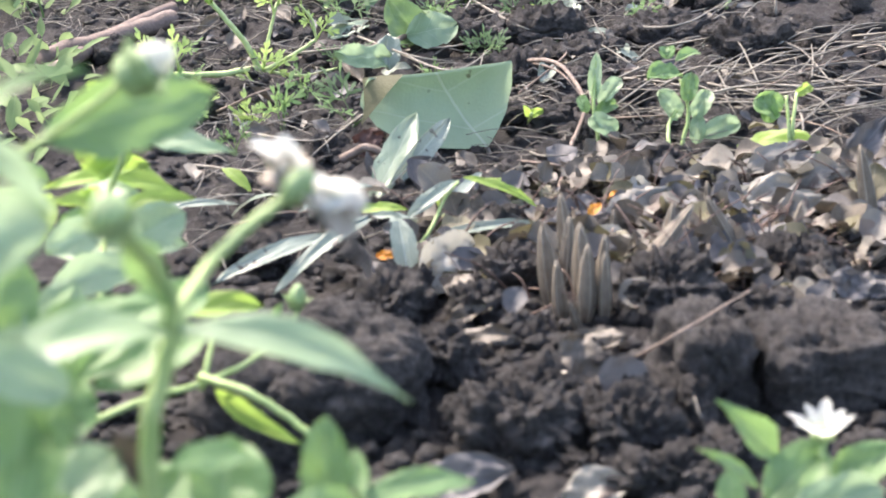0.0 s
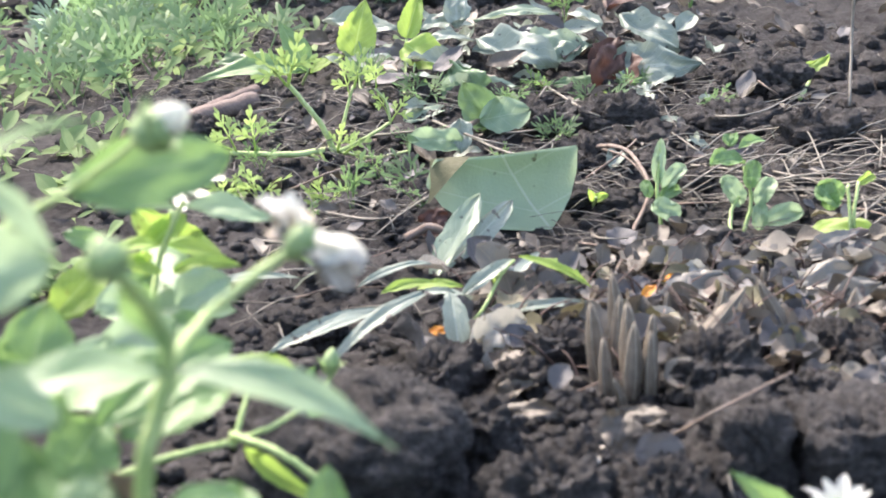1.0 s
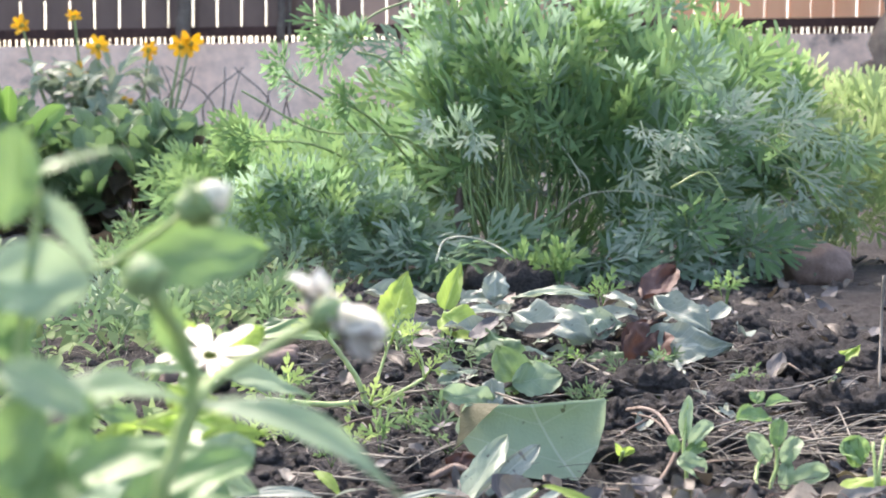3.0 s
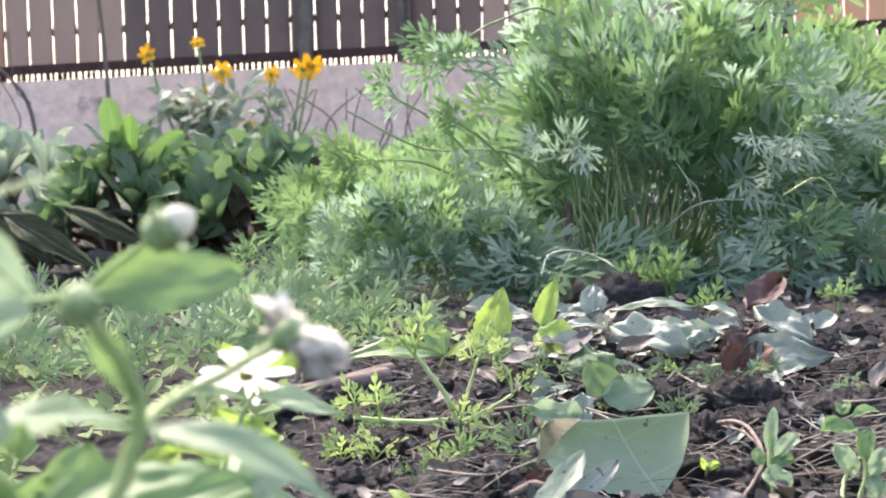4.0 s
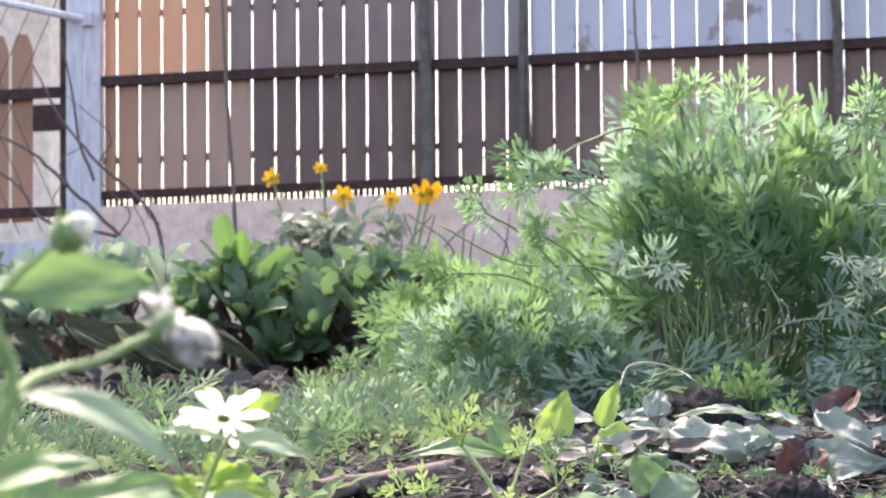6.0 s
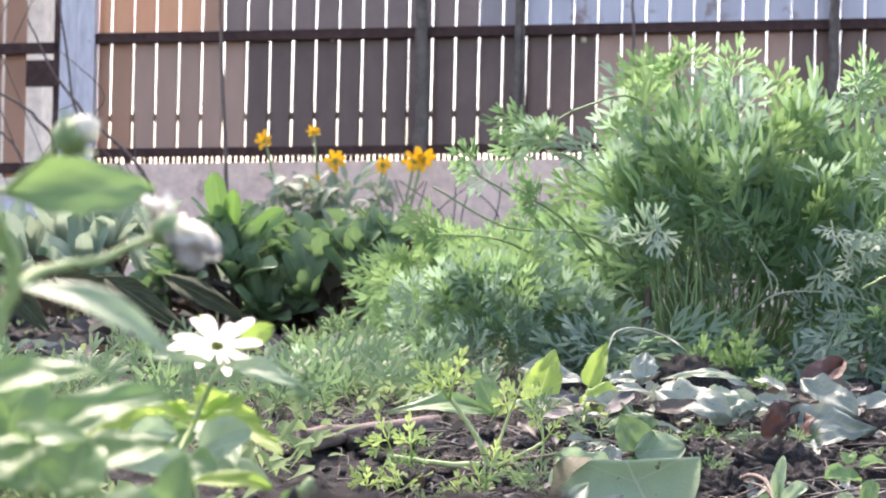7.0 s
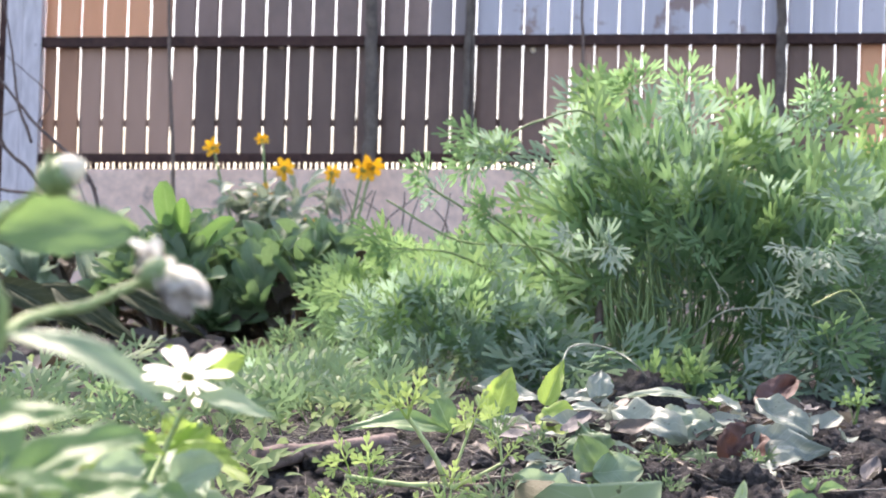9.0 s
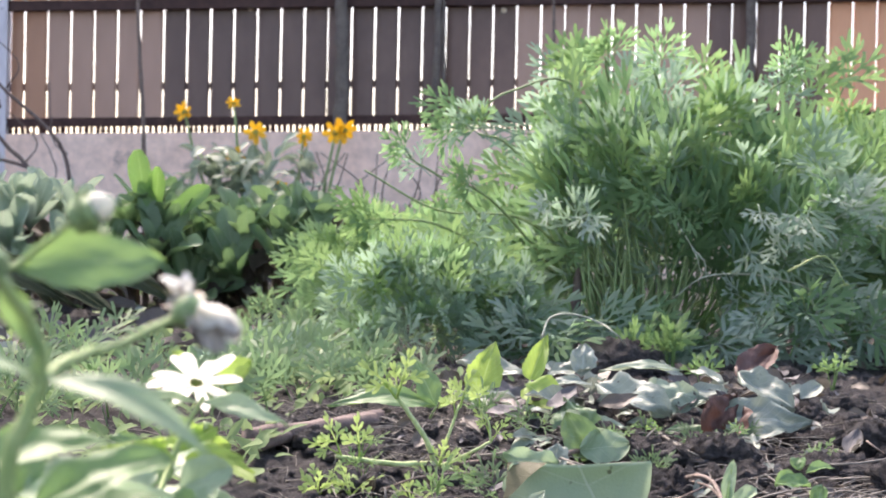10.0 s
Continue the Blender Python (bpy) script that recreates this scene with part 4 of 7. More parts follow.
def wilted(parent, p, way, R, up=(-.1, .9, .6)):
    o = settle_base(parent, p)
    c = Vector(p) - o
    w = Vector(way).normalized()
    acc = Acc()
    spindle(acc, aim(c - w * R * .1, w, (0, -1, .2), 1), R * .6, R * .40, 0, 12, 6)
    part("calyx", acc, M_BUD, parent)
    for i in range(26):
        d = (w if i % 2 else Vector(up).normalized()) * U(.8, 1.3) + Vector((U(-.45, .45), U(-.5, .3), U(-.45, .45)))
        acc = Acc()
        leaf(acc, aim(c + w * R * .2, d, (U(-1, 1), -1, U(0, 1))), R * U(.5, 1.25), R * .42, "petal", U(-.9, .6), .5, 8, 2, .2)
        part("petal", acc, M_PETALW if i < 18 else M_PETALOLD, parent)


def half_open(parent, p, R):
    o = settle_base(parent, p)
    c = Vector(p) - o
    acc = Acc()
    spindle(acc, aim(c, (0, 0, 1), (0, -1, 0), 1), R * .45, R * .38, 0, 12, 6, ([0, .3, .8, 1], [.3, 1, .9, .6]))
    part("calyx", acc, M_STEM, parent)
    for i in range(8):
        a = 2 * math.pi * i / 8 + .2
        k = U(.6, 1.2)
        d = Vector((math.cos(a) * k, math.sin(a) * k, 1))
        acc = Acc()
        leaf(acc, aim(c + Vector((math.cos(a), math.sin(a), .9)) * R * .22, d, (-math.cos(a), -math.sin(a), .7)), R * U(.85, 1.15), R * .42, "oval", U(-.5, .3), .3, 8, 2, .06)
        part("petal", acc, M_PETALW, parent)


def folded_leaf(parent, p):
    """A broad leaf on its lower edge, leaning back, its far end turned over behind it."""
    o = settle_base(parent, p)
    c = Vector(p) - o
    right, up = Vector((1, -.05, .02)).normalized(), Vector((.02, .42, 1)).normalized()
    back = right.cross(up) * -1
    hs, left, rt = [0, .002, .005, .010, .020, .035, .050], [-.014, -.028, -.042, -.053, -.067, -.0765, -.0700], [.001, .0025, .005, .009, .0155, .0205, .0205]
    acc = Acc()
    n, k = 22, 16
    for i in range(n + 1):
        t = i / n
        h = min(.050, t * .075)
        over = max(0.0, t * .075 - .050)
        a, b = np.interp(h, hs, left), np.interp(h, hs, rt)
        mid_ = -.026 * h / .05
        shrink = 1 - over * 14
        for j in range(k + 1):
            u = a + (b - a) * j / k
            u = mid_ + (u - mid_) * shrink
            wob = .0022 * math.sin(60 * u + 1) + .003 * noise.noise(Vector((u * 60, h * 60, 3)))
            q = c + right * u + up * (h - over * .35) - back * wob + Vector((0, 1, -.2)) * over
            q -= back * (.16 * abs(u - mid_) - .006 * math.sin(math.pi * h / .05) + 30 * max(0.0, h - .040) ** 2)
            acc.v.append(tuple(q))
            acc.uv.append((.5 + (u - mid_) / .16, t * .75))
    acc.f = [(i * (k + 1) + j, i * (k + 1) + j + 1, (i + 1) * (k + 1) + j + 1, (i + 1) * (k + 1) + j) for i in range(n) for j in range(k)]
    part("blade", acc, M_BIGLEAF, parent)
    acc = Acc()
    corner = [(-.0768, .022), (-.0735, .034), (-.0725, .0505), (-.060, .0508), (-.047, .0500), (-.058, .040)]
    acc.add([c + right * u + up * h + back * -(.006 if i != 5 else .014) for i, (u, h) in enumerate(corner)], [(0, 1, 5), (1, 2, 5), (2, 3, 5), (3, 4, 5)], [(.2, .2), (.3, .4), (.3, .6), (.4, .6), (.45, .7), (.4, .3)])
    part("folded_corner", acc, M_OLIVE, parent, "olive-green folded corner")


M_BIGLEAF = leaf_mat("big_leaf_underside", (0.195, 0.285, 0.170), (0.305, 0.400, 0.250), (0.48, 0.54, 0.42), 0.25, 0.5, ((0.05, 0.04, 0.03), 70, 0.70), 0.0055, 60, None, 4.0, 0.022)
M_OLIVE = leaf_mat("olive_leaf", (0.045, 0.046, 0.016), (0.095, 0.092, 0.032), (0.12, 0.115, 0.05), 0.06, 0.55)



# ---------------------------------------------------------------- near white-flowered plant
zin = thing("white_daisy_plant", "pale green hairy-stemmed plant with closed buds and a wilted white flower", "plant")
stalk(zin, M_STEM, [(-0.0690, 0.300, 0.020), (-0.0660, 0.292, 0.110), (-0.0640, 0.291, 0.143), (-0.0578, 0.294, 0.161), (-0.0600, 0.289, 0.174), (-0.0650, 0.282, 0.184)], 0.0023, 0.0014)
stalk(zin, M_STEM, [(-0.0580, 0.294, 0.160), (-0.0530, 0.302, 0.1645), (-0.0440, 0.317, 0.1670), (-0.0310, 0.322, 0.1735)], 0.0014, 0.0011)
sheet(zin, M_ZIN2, (-0.0580, 0.2935, 0.1605), (-0.0960, 0.276, 0.156), 0.0135, 'lance', -1.3, 0.12, (0, -0.3, 1))
sheet(zin, M_ZIN2, (-0.0570, 0.2935, 0.1608), (-0.0165, 0.2880, 0.1425), 0.0100, 'lance', -1.0, 0.1, (0, -0.55, 1))
sheet(zin, M_ZIN, (-0.0645, 0.2825, 0.1830), (-0.0575, 0.2915, 0.1655), 0.0070, 'lance', 0.5, 0.2, (0.0, -0.99, 0.49))
sheet(zin, M_ZIN, (-0.0761, 0.3442, 0.1838), (-0.0395, 0.3610, 0.1856), 0.0160, 'oval', -0.35, 0.1, (0.2, -1.0, 0.44))
sheet(zin, M_ZIN2, (-0.0963, 0.2840, 0.1866), (-0.0757, 0.2840, 0.1855), 0.0156, 'oval', -0.3, 0.1, (0.09, -0.99, 0.46))
sheet(zin, M_ZIN, (-0.0918, 0.2840, 0.1959), (-0.0896, 0.2840, 0.2154), 0.0113, 'oval', 0.2, 0.15, (0.11, -0.99, 0.4))
sheet(zin, M_ZIN, (-0.0884, 0.2840, 0.2039), (-0.0666, 0.2890, 0.2098), 0.0052, 'lance', -0.8, 0.1, (0, -0.3, 1))
sheet(zin, M_ZIN2, (-0.0849, 0.2840, 0.2028), (-0.0745, 0.2840, 0.1867), 0.0049, 'lance', -0.5, 0.15, (0.07, -0.99, 0.43))
sheet(zin, M_ZIN, (-0.0917, 0.2840, 0.1705), (-0.0883, 0.2840, 0.1774), 0.0076, 'oval', -0.3, 0.15, (0.1, -0.98, 0.5))
sheet(zin, M_ZIN2, (-0.0914, 0.2940, 0.1583), (-0.0732, 0.2940, 0.1606), 0.0090, 'oval', -0.9, 0.15, (0, -0.4, 1))
sheet(zin, M_ZIN, (-0.0985, 0.2840, 0.1543), (-0.0766, 0.2840, 0.1463), 0.0082, 'oval', -0.4, 0.15, (0.09, -0.97, 0.58))
sheet(zin, M_ZIN, (-0.0905, 0.2840, 0.1728), (-0.0917, 0.2840, 0.1855), 0.0086, 'oval', 0.1, 0.1, (0.11, -0.98, 0.49))
stalk(zin, M_STEM, [(-0.0902, 0.2940, 0.1376), (-0.0905, 0.2840, 0.1624), (-0.0872, 0.2840, 0.1890), (-0.0849, 0.2840, 0.2028)], 0.0010, 0.0008)
stalk(zin, M_STEM, [(-0.0895, 0.300, 0.1850), (-0.0850, 0.325, 0.1835), (-0.0761, 0.344, 0.1836), (-0.0680, 0.340, 0.1890), (-0.0595, 0.3363, 0.1955)], 0.0010, 0.0007)
bud(zin, (-0.0600, 0.3363, 0.1952), (0.0100, -0.0010, 0.0058), 0.0130, 0.0047)
bud(zin, (-0.0656, 0.2818, 0.1832), (-0.250, 0.000, 1.000), 0.0078, 0.0040, False)
wilted(zin, (-0.0305, 0.3235, 0.1755), (0.600, -0.400, -0.420), 0.0118)

low = thing("low_leafy_plant", "low leafy plant with broad bright green leaves", "plant")
sheet(low, M_ZIN, (-0.0512, 0.3140, 0.1091), (-0.0468, 0.3240, 0.1233), 0.0196, 'oval', 0.3, 0.15, (-0.07, -0.88, 0.81))
sheet(low, M_ZIN, (-0.0285, 0.3240, 0.0983), (-0.0254, 0.3340, 0.1193), 0.0114, 'oval', 0.15, 0.2, (-0.13, -0.88, 0.81))
sheet(low, M_ZIN, (-0.0208, 0.3340, 0.0967), (0.0106, 0.3440, 0.0916), 0.0081, 'oval', -0.6, 0.1, (0, -0.5, 1))
sheet(low, M_ZIN, (-0.0883, 0.2740, 0.1398), (-0.0836, 0.2840, 0.1544), 0.0144, 'oval', 0.2, 0.2, (0.06, -0.9, 0.78))
sheet(low, M_ZIN2, (-0.0835, 0.2840, 0.1335), (-0.0696, 0.2940, 0.1388), 0.0126, 'oval', -0.5, 0.1, (0.02, -0.89, 0.8))
sheet(low, M_BROWN, (-0.0639, 0.2940, 0.1296), (-0.0708, 0.2940, 0.1422), 0.0064, 'oval', 0.9, 0.5, (-0.01, -0.9, 0.8))
sheet(low, M_ZIN, (-0.0604, 0.3040, 0.1279), (-0.0445, 0.3140, 0.1239), 0.0079, 'oval', -0.5, 0.1, (0, -0.6, 1))
sheet(low, M_ZIN, (-0.0185, 0.3340, 0.0978), (-0.0176, 0.3440, 0.1051), 0.0045, 'oval', 0.1, 0.2, (-0.15, -0.87, 0.82))
sheet(low, M_ZIN, (-0.0929, 0.2740, 0.1491), (-0.0849, 0.2740, 0.1677), 0.0123, 'oval', 0.2, 0.2, (0.07, -0.91, 0.76))
sheet(low, M_ZIN2, (-0.0909, 0.2640, 0.1730), (-0.0758, 0.2640, 0.1649), 0.0092, 'oval', -0.6, 0.15, (0.05, -0.92, 0.74))
sheet(low, M_ZIN, (-0.0780, 0.2740, 0.1596), (-0.0757, 0.2740, 0.1666), 0.0057, 'oval', 0.3, 0.3, (0.02, -0.92, 0.74))
sheet(low, M_ZIN, (-0.0729, 0.3040, 0.1164), (-0.0570, 0.3140, 0.1228), 0.0139, 'oval', -0.3, 0.1, (-0.02, -0.88, 0.82))
sheet(low, M_ZIN, (-0.0432, 0.3040, 0.1084), (-0.0228, 0.3140, 0.1091), 0.0122, 'oval', -0.3, 0.1, (0, -0.6, 1))
sheet(low, M_ZIN, (-0.0929, 0.2740, 0.1316), (-0.0766, 0.2840, 0.1335), 0.0131, 'oval', -0.3, 0.1, (0.05, -0.88, 0.83))
stalk(low, M_STEM, [(-0.0512, 0.3140, 0.1091), (-0.0620, 0.3340, 0.0137)], 0.0008, 0.0008)
stalk(low, M_STEM, [(-0.0285, 0.3240, 0.0983), (-0.0327, 0.3440, 0.0146)], 0.0009, 0.0009)
stalk(low, M_STEM, [(-0.0883, 0.2740, 0.1398), (-0.0988, 0.3040, 0.0497)], 0.0007, 0.0007)
stalk(low, M_STEM, [(-0.0729, 0.3040, 0.1164), (-0.0779, 0.3240, 0.0265)], 0.0008, 0.0008)

mid = thing("trailing_weed", "trailing weed with thin green stems, small buds and pale toothed leaves", "weed")
stalk(mid, M_STEM, [(-0.1029, 0.4260, 0.0785), (-0.0830, 0.4360, 0.0755), (-0.0589, 0.4460, 0.0770), (-0.0403, 0.4560, 0.0751), (-0.0251, 0.4660, 0.0754), (-0.0121, 0.4760, 0.0790), (-0.0067, 0.4810, 0.0835)], 0.0012, 0.0007)
stalk(mid, M_STEM, [(-0.0414, 0.4560, 0.0773), (-0.0294, 0.4460, 0.0748), (-0.0195, 0.4410, 0.0681), (-0.0129, 0.4360, 0.0624)], 0.0012, 0.0011)
stalk(mid, M_STEM, [(-0.0414, 0.4560, 0.0729), (-0.0360, 0.4660, 0.0831), (-0.0328, 0.4760, 0.0877)], 0.0009, 0.0008)
stalk(mid, M_STEM, [(-0.0812, 0.4060, 0.0944), (-0.0758, 0.4060, 0.1099)], 0.0009, 0.0009)
stalk(mid, M_STEM, [(-0.0522, 0.5060, 0.0882), (-0.0489, 0.5060, 0.0785), (-0.0532, 0.5060, 0.0665)], 0.0007, 0.0007)
sheet(mid, M_YEL, (-0.0381, 0.4460, 0.0770), (-0.0161, 0.4360, 0.0602), 0.0068, 'lance', 1.9, 0.3, (-0.09, -0.9, 0.78))
sheet(mid, M_YEL, (-0.0458, 0.4760, 0.0898), (-0.0186, 0.4760, 0.0888), 0.0096, 'oval', -0.5, 0.2, (0, -0.5, 1))
sheet(mid, M_ZIN, (-0.0154, 0.4760, 0.0844), (-0.0121, 0.4760, 0.0888), 0.0029, 'lance', -0.2, 0.2, (-0.12, -0.92, 0.72))
sheet(mid, M_ZIN, (-0.0121, 0.4760, 0.0790), (-0.0120, 0.4760, 0.0713), 0.0090, 'oval', -0.3, 0.3, (-0.12, -0.91, 0.74))
sheet(mid, M_ZIN2, (-0.0817, 0.5860, 0.0763), (-0.0305, 0.5860, 0.0732), 0.0240, 'oval', -0.5, 0.15, (0, -0.6, 1))
sheet(mid, M_YEL, (-0.0562, 0.5860, 0.1032), (-0.0284, 0.5860, 0.0914), 0.0089, 'lance', -0.3, 0.15, (0, -0.6, 1))
sheet(mid, M_YEL, (-0.0573, 0.5860, 0.1021), (-0.0797, 0.5860, 0.1010), 0.0075, 'lance', -0.6, 0.15, (0, -0.6, 1))
sheet(mid, M_YEL, (-0.0550, 0.6060, 0.0969), (-0.0657, 0.6060, 0.1129), 0.0127, 'oval', -0.2, 0.2, (-0.01, -0.97, 0.61))
sheet(mid, M_YEL, (-0.0550, 0.6060, 0.0947), (-0.0401, 0.6060, 0.1001), 0.0123, 'oval', -0.2, 0.2, (-0.04, -0.96, 0.62))
sheet(mid, M_ZIN2, (-0.0813, 0.5060, 0.0914), (-0.0521, 0.5260, 0.0896), 0.0139, 'oval', -0.5, 0.2, (-0.0, -0.94, 0.68))
bud(mid, (-0.0078, 0.4810, 0.0835), (0.2, 0, 1), 0.0085, 0.0030, False)
bud(mid, (-0.0790, 0.4060, 0.1000), (0.1, 0, 1), 0.0085, 0.0055, False)
stalk(mid, M_STEM, [(-0.0582, 0.6060, 0.0862), (-0.0550, 0.6060, 0.0979), (-0.0508, 0.6060, 0.1097)], 0.0014, 0.0014)

dzy = thing("white_daisy_plant", "white daisy in flower over pale toothed leaves", "plant")
stalk(dzy, M_STEM, [(-0.0667, 0.5170, 0.0768), (-0.0593, 0.5530, 0.1004), (-0.0521, 0.5530, 0.1178), (-0.0470, 0.5530, 0.1270)], 0.0013, 0.0009)
daisy_head(dzy, Vector((-0.0501, 0.5520, 0.1322)) - dzy.location, (0.05, 0.72, 0.68), 0.0170, M_PETALW, M_EYEG, 12, 0.30, 0.16, 0.30)
sheet(dzy, M_ZIN2, (-0.0501, 0.5530, 0.1250), (-0.0777, 0.5480, 0.1281), 0.0078, 'lance', -0.3, 0.1, (0, -0.5, 1))
sheet(dzy, M_ZIN2, (-0.0470, 0.5530, 0.1250), (-0.0133, 0.5480, 0.1168), 0.0118, 'lance', -0.5, 0.1, (0, -0.6, 1))
sheet(dzy, M_YEL, (-0.0429, 0.5630, 0.1311), (-0.0295, 0.5670, 0.1403), 0.0099, 'oval', -0.2, 0.2, (0.12, -0.99, 0.45))
sheet(dzy, M_YEL, (-0.0562, 0.5630, 0.1383), (-0.0602, 0.5630, 0.1434), 0.0066, 'oval', -0.2, 0.2, (0.15, -0.98, 0.44))
sheet(dzy, M_YEL, (-0.0573, 0.5480, 0.1025), (-0.0788, 0.5420, 0.1097), 0.0089, 'lance', -0.5, 0.2, (0, -0.6, 1))
sheet(dzy, M_YEL, (-0.0532, 0.5480, 0.1025), (-0.0297, 0.5420, 0.1045), 0.0089, 'lance', -0.5, 0.2, (0, -0.6, 1))
sheet(dzy, M_ZIN2, (-0.0533, 0.5370, 0.0932), (-0.0338, 0.5370, 0.1014), 0.0166, 'oval', -0.4, 0.2, (-0.02, -0.98, 0.57))
sheet(dzy, M_ZIN2, (-0.0625, 0.5370, 0.0994), (-0.0810, 0.5270, 0.0974), 0.0135, 'oval', -0.4, 0.2, (0.03, -0.98, 0.57))
sheet(dzy, M_ZIN, (-0.0574, 0.5270, 0.0922), (-0.0442, 0.5170, 0.0860), 0.0114, 'oval', -0.4, 0.2, (-0.01, -0.97, 0.59))
sheet(dzy, M_YEL, (-0.0624, 0.5480, 0.1056), (-0.0655, 0.5480, 0.1107), 0.0079, 'oval', -0.2, 0.2, (0.01, -0.98, 0.54))
sheet(dzy, M_ZIN2, (-0.0632, 0.5970, 0.0974), (-0.0419, 0.5570, 0.0851), 0.0175, 'oval', -0.4, 0.15, (0, -0.6, 1))
sheet(dzy, M_YEL, (-0.0538, 0.6570, 0.0862), (-0.0314, 0.6370, 0.0791), 0.0093, 'oval', -0.5, 0.15, (0, -0.5, 1))
sheet(dzy, M_YEL, (-0.0642, 0.5970, 0.0964), (-0.0458, 0.6070, 0.1076), 0.0111, 'oval', -0.3, 0.15, (0.09, -0.99, 0.49))
sheet(dzy, M_YEL, (-0.0972, 0.5470, 0.0892), (-0.0766, 0.5670, 0.1036), 0.0164, 'oval', -0.4, 0.15, (0.15, -0.98, 0.51))
sheet(dzy, M_ZIN, (-0.0767, 0.5570, 0.0923), (-0.0583, 0.5570, 0.0974), 0.0136, 'oval', -0.4, 0.15, (0.12, -0.98, 0.52))
sheet(dzy, M_ZIN, (-0.0774, 0.6170, 0.0944), (-0.0937, 0.6170, 0.1016), 0.0100, 'oval', -0.4, 0.15, (0.13, -0.98, 0.5))

lfl = thing("low_leafy_plant", "broad bright leaves at the edge of the weeds", "plant")
stalk(lfl, M_STEM, [(-0.0932, 0.4400, 0.0250), (-0.0908, 0.4300, 0.0839), (-0.0912, 0.4200, 0.1139)], 0.0013, 0.0010)
sheet(lfl, M_ZIN, (-0.0986, 0.4200, 0.1041), (-0.0882, 0.4300, 0.1334), 0.0213, 'oval', 0.2, 0.15, (0.2, -0.97, 0.51))
sheet(lfl, M_ZIN2, (-0.0858, 0.4200, 0.1053), (-0.0730, 0.4300, 0.1218), 0.0159, 'oval', -0.3, 0.15, (0.17, -0.97, 0.52))
sheet(lfl, M_ZIN, (-0.1072, 0.4200, 0.1040), (-0.0989, 0.4200, 0.1267), 0.0212, 'oval', -0.3, 0.15, (0.22, -0.96, 0.51))
sheet(lfl, M_YEL, (-0.0792, 0.4300, 0.1034), (-0.0621, 0.4300, 0.1101), 0.0143, 'oval', -0.4, 0.15, (0, -0.5, 1))
sheet(lfl, M_ZIN, (-0.0920, 0.3600, 0.1280), (-0.0540, 0.3700, 0.1363), 0.0146, 'oval', -0.5, 0.15, (0, -0.5, 1))
sheet(lfl, M_ZIN, (-0.0764, 0.3800, 0.1156), (-0.0409, 0.4000, 0.1272), 0.0162, 'oval', -0.5, 0.15, (0, -0.6, 1))
sheet(lfl, M_ZIN2, (-0.0912, 0.4200, 0.1117), (-0.0665, 0.4000, 0.1106), 0.0137, 'oval', -0.4, 0.15, (0, -0.5, 1))
sheet(lfl, M_ZIN, (-0.0719, 0.4000, 0.1041), (-0.0417, 0.4100, 0.1111), 0.0185, 'oval', -0.3, 0.15, (0, -0.5, 1))
sheet(lfl, M_ZIN, (-0.0860, 0.3800, 0.1024), (-0.0753, 0.3900, 0.1136), 0.0195, 'oval', -0.3, 0.15, (0.19, -0.96, 0.54))

rfl = thing("white_daisy_plant", "bright leafy plant with a half-open white flower", "plant")
stalk(rfl, M_STEM, [(0.1412, 0.4135, -0.0639), (0.1227, 0.3835, 0.0448), (0.1225, 0.3835, 0.0632)], 0.0014, 0.0011)
stalk(rfl, M_STEM, [(0.1282, 0.3935, -0.0050), (0.1135, 0.3835, 0.0482), (0.1076, 0.3835, 0.0597)], 0.0013, 0.0009)
sheet(rfl, M_ZIN, (0.1088, 0.3835, 0.0597), (0.0903, 0.3835, 0.0804), 0.0104, 'lance', -0.3, 0.2, (-0.4, -0.8, 0.8))
sheet(rfl, M_ZIN, (0.1003, 0.3735, 0.0520), (0.1236, 0.3835, 0.0597), 0.0156, 'oval', -0.3, 0.2, (-0.42, -0.78, 0.82))
sheet(rfl, M_ZIN, (0.1227, 0.3835, 0.0448), (0.1466, 0.3835, 0.0563), 0.0132, 'oval', -0.4, 0.2, (-0.45, -0.76, 0.82))
sheet(rfl, M_ZIN, (0.0980, 0.3735, 0.0566), (0.0794, 0.3735, 0.0728), 0.0065, 'lance', -0.4, 0.2, (0, -0.5, 1))
sheet(rfl, M_ZIN2, (0.1021, 0.3635, 0.0523), (0.1310, 0.3635, 0.0558), 0.0151, 'oval', -0.4, 0.2, (-0.44, -0.76, 0.84))
sheet(rfl, M_ZIN, (0.0859, 0.3635, 0.0558), (0.0867, 0.3685, 0.0678), 0.0080, 'oval', 0.2, 0.2, (-0.38, -0.79, 0.83))
sheet(rfl, M_YEL, (0.1235, 0.3885, 0.0451), (0.1188, 0.3885, 0.0566), 0.0088, 'oval', -0.2, 0.2, (-0.42, -0.78, 0.82))
half_open(rfl, (0.1225, 0.3835, 0.0620), 0.0095)

# ---------------------------------------------------------------- fallen leaves near the seed pods
big = thing("fallen_leaf", "large grey-green fallen leaf propped on edge, its tip folded over", "leaf")
folded_leaf(big, (0.1844, 0.9132, -0.0046))
stalk(big, M_STRAW, [(0.1844, 0.9132, -0.0046), (0.1865, 0.9028, -0.0130), (0.1624, 0.8086, 0.0006)], 0.0014, 0.0014)

spk = thing("fallen_leaf", "folded grey-green leaf with dark specks leaning on another", "leaf")
sheet(spk, M_GREY, (0.0874, 0.8086, 0.0030), (0.1285, 0.8612, 0.0367), 0.0186, 'narrow', 0.15, 0.1, (-0.3, -1, 0.4), name='blade')
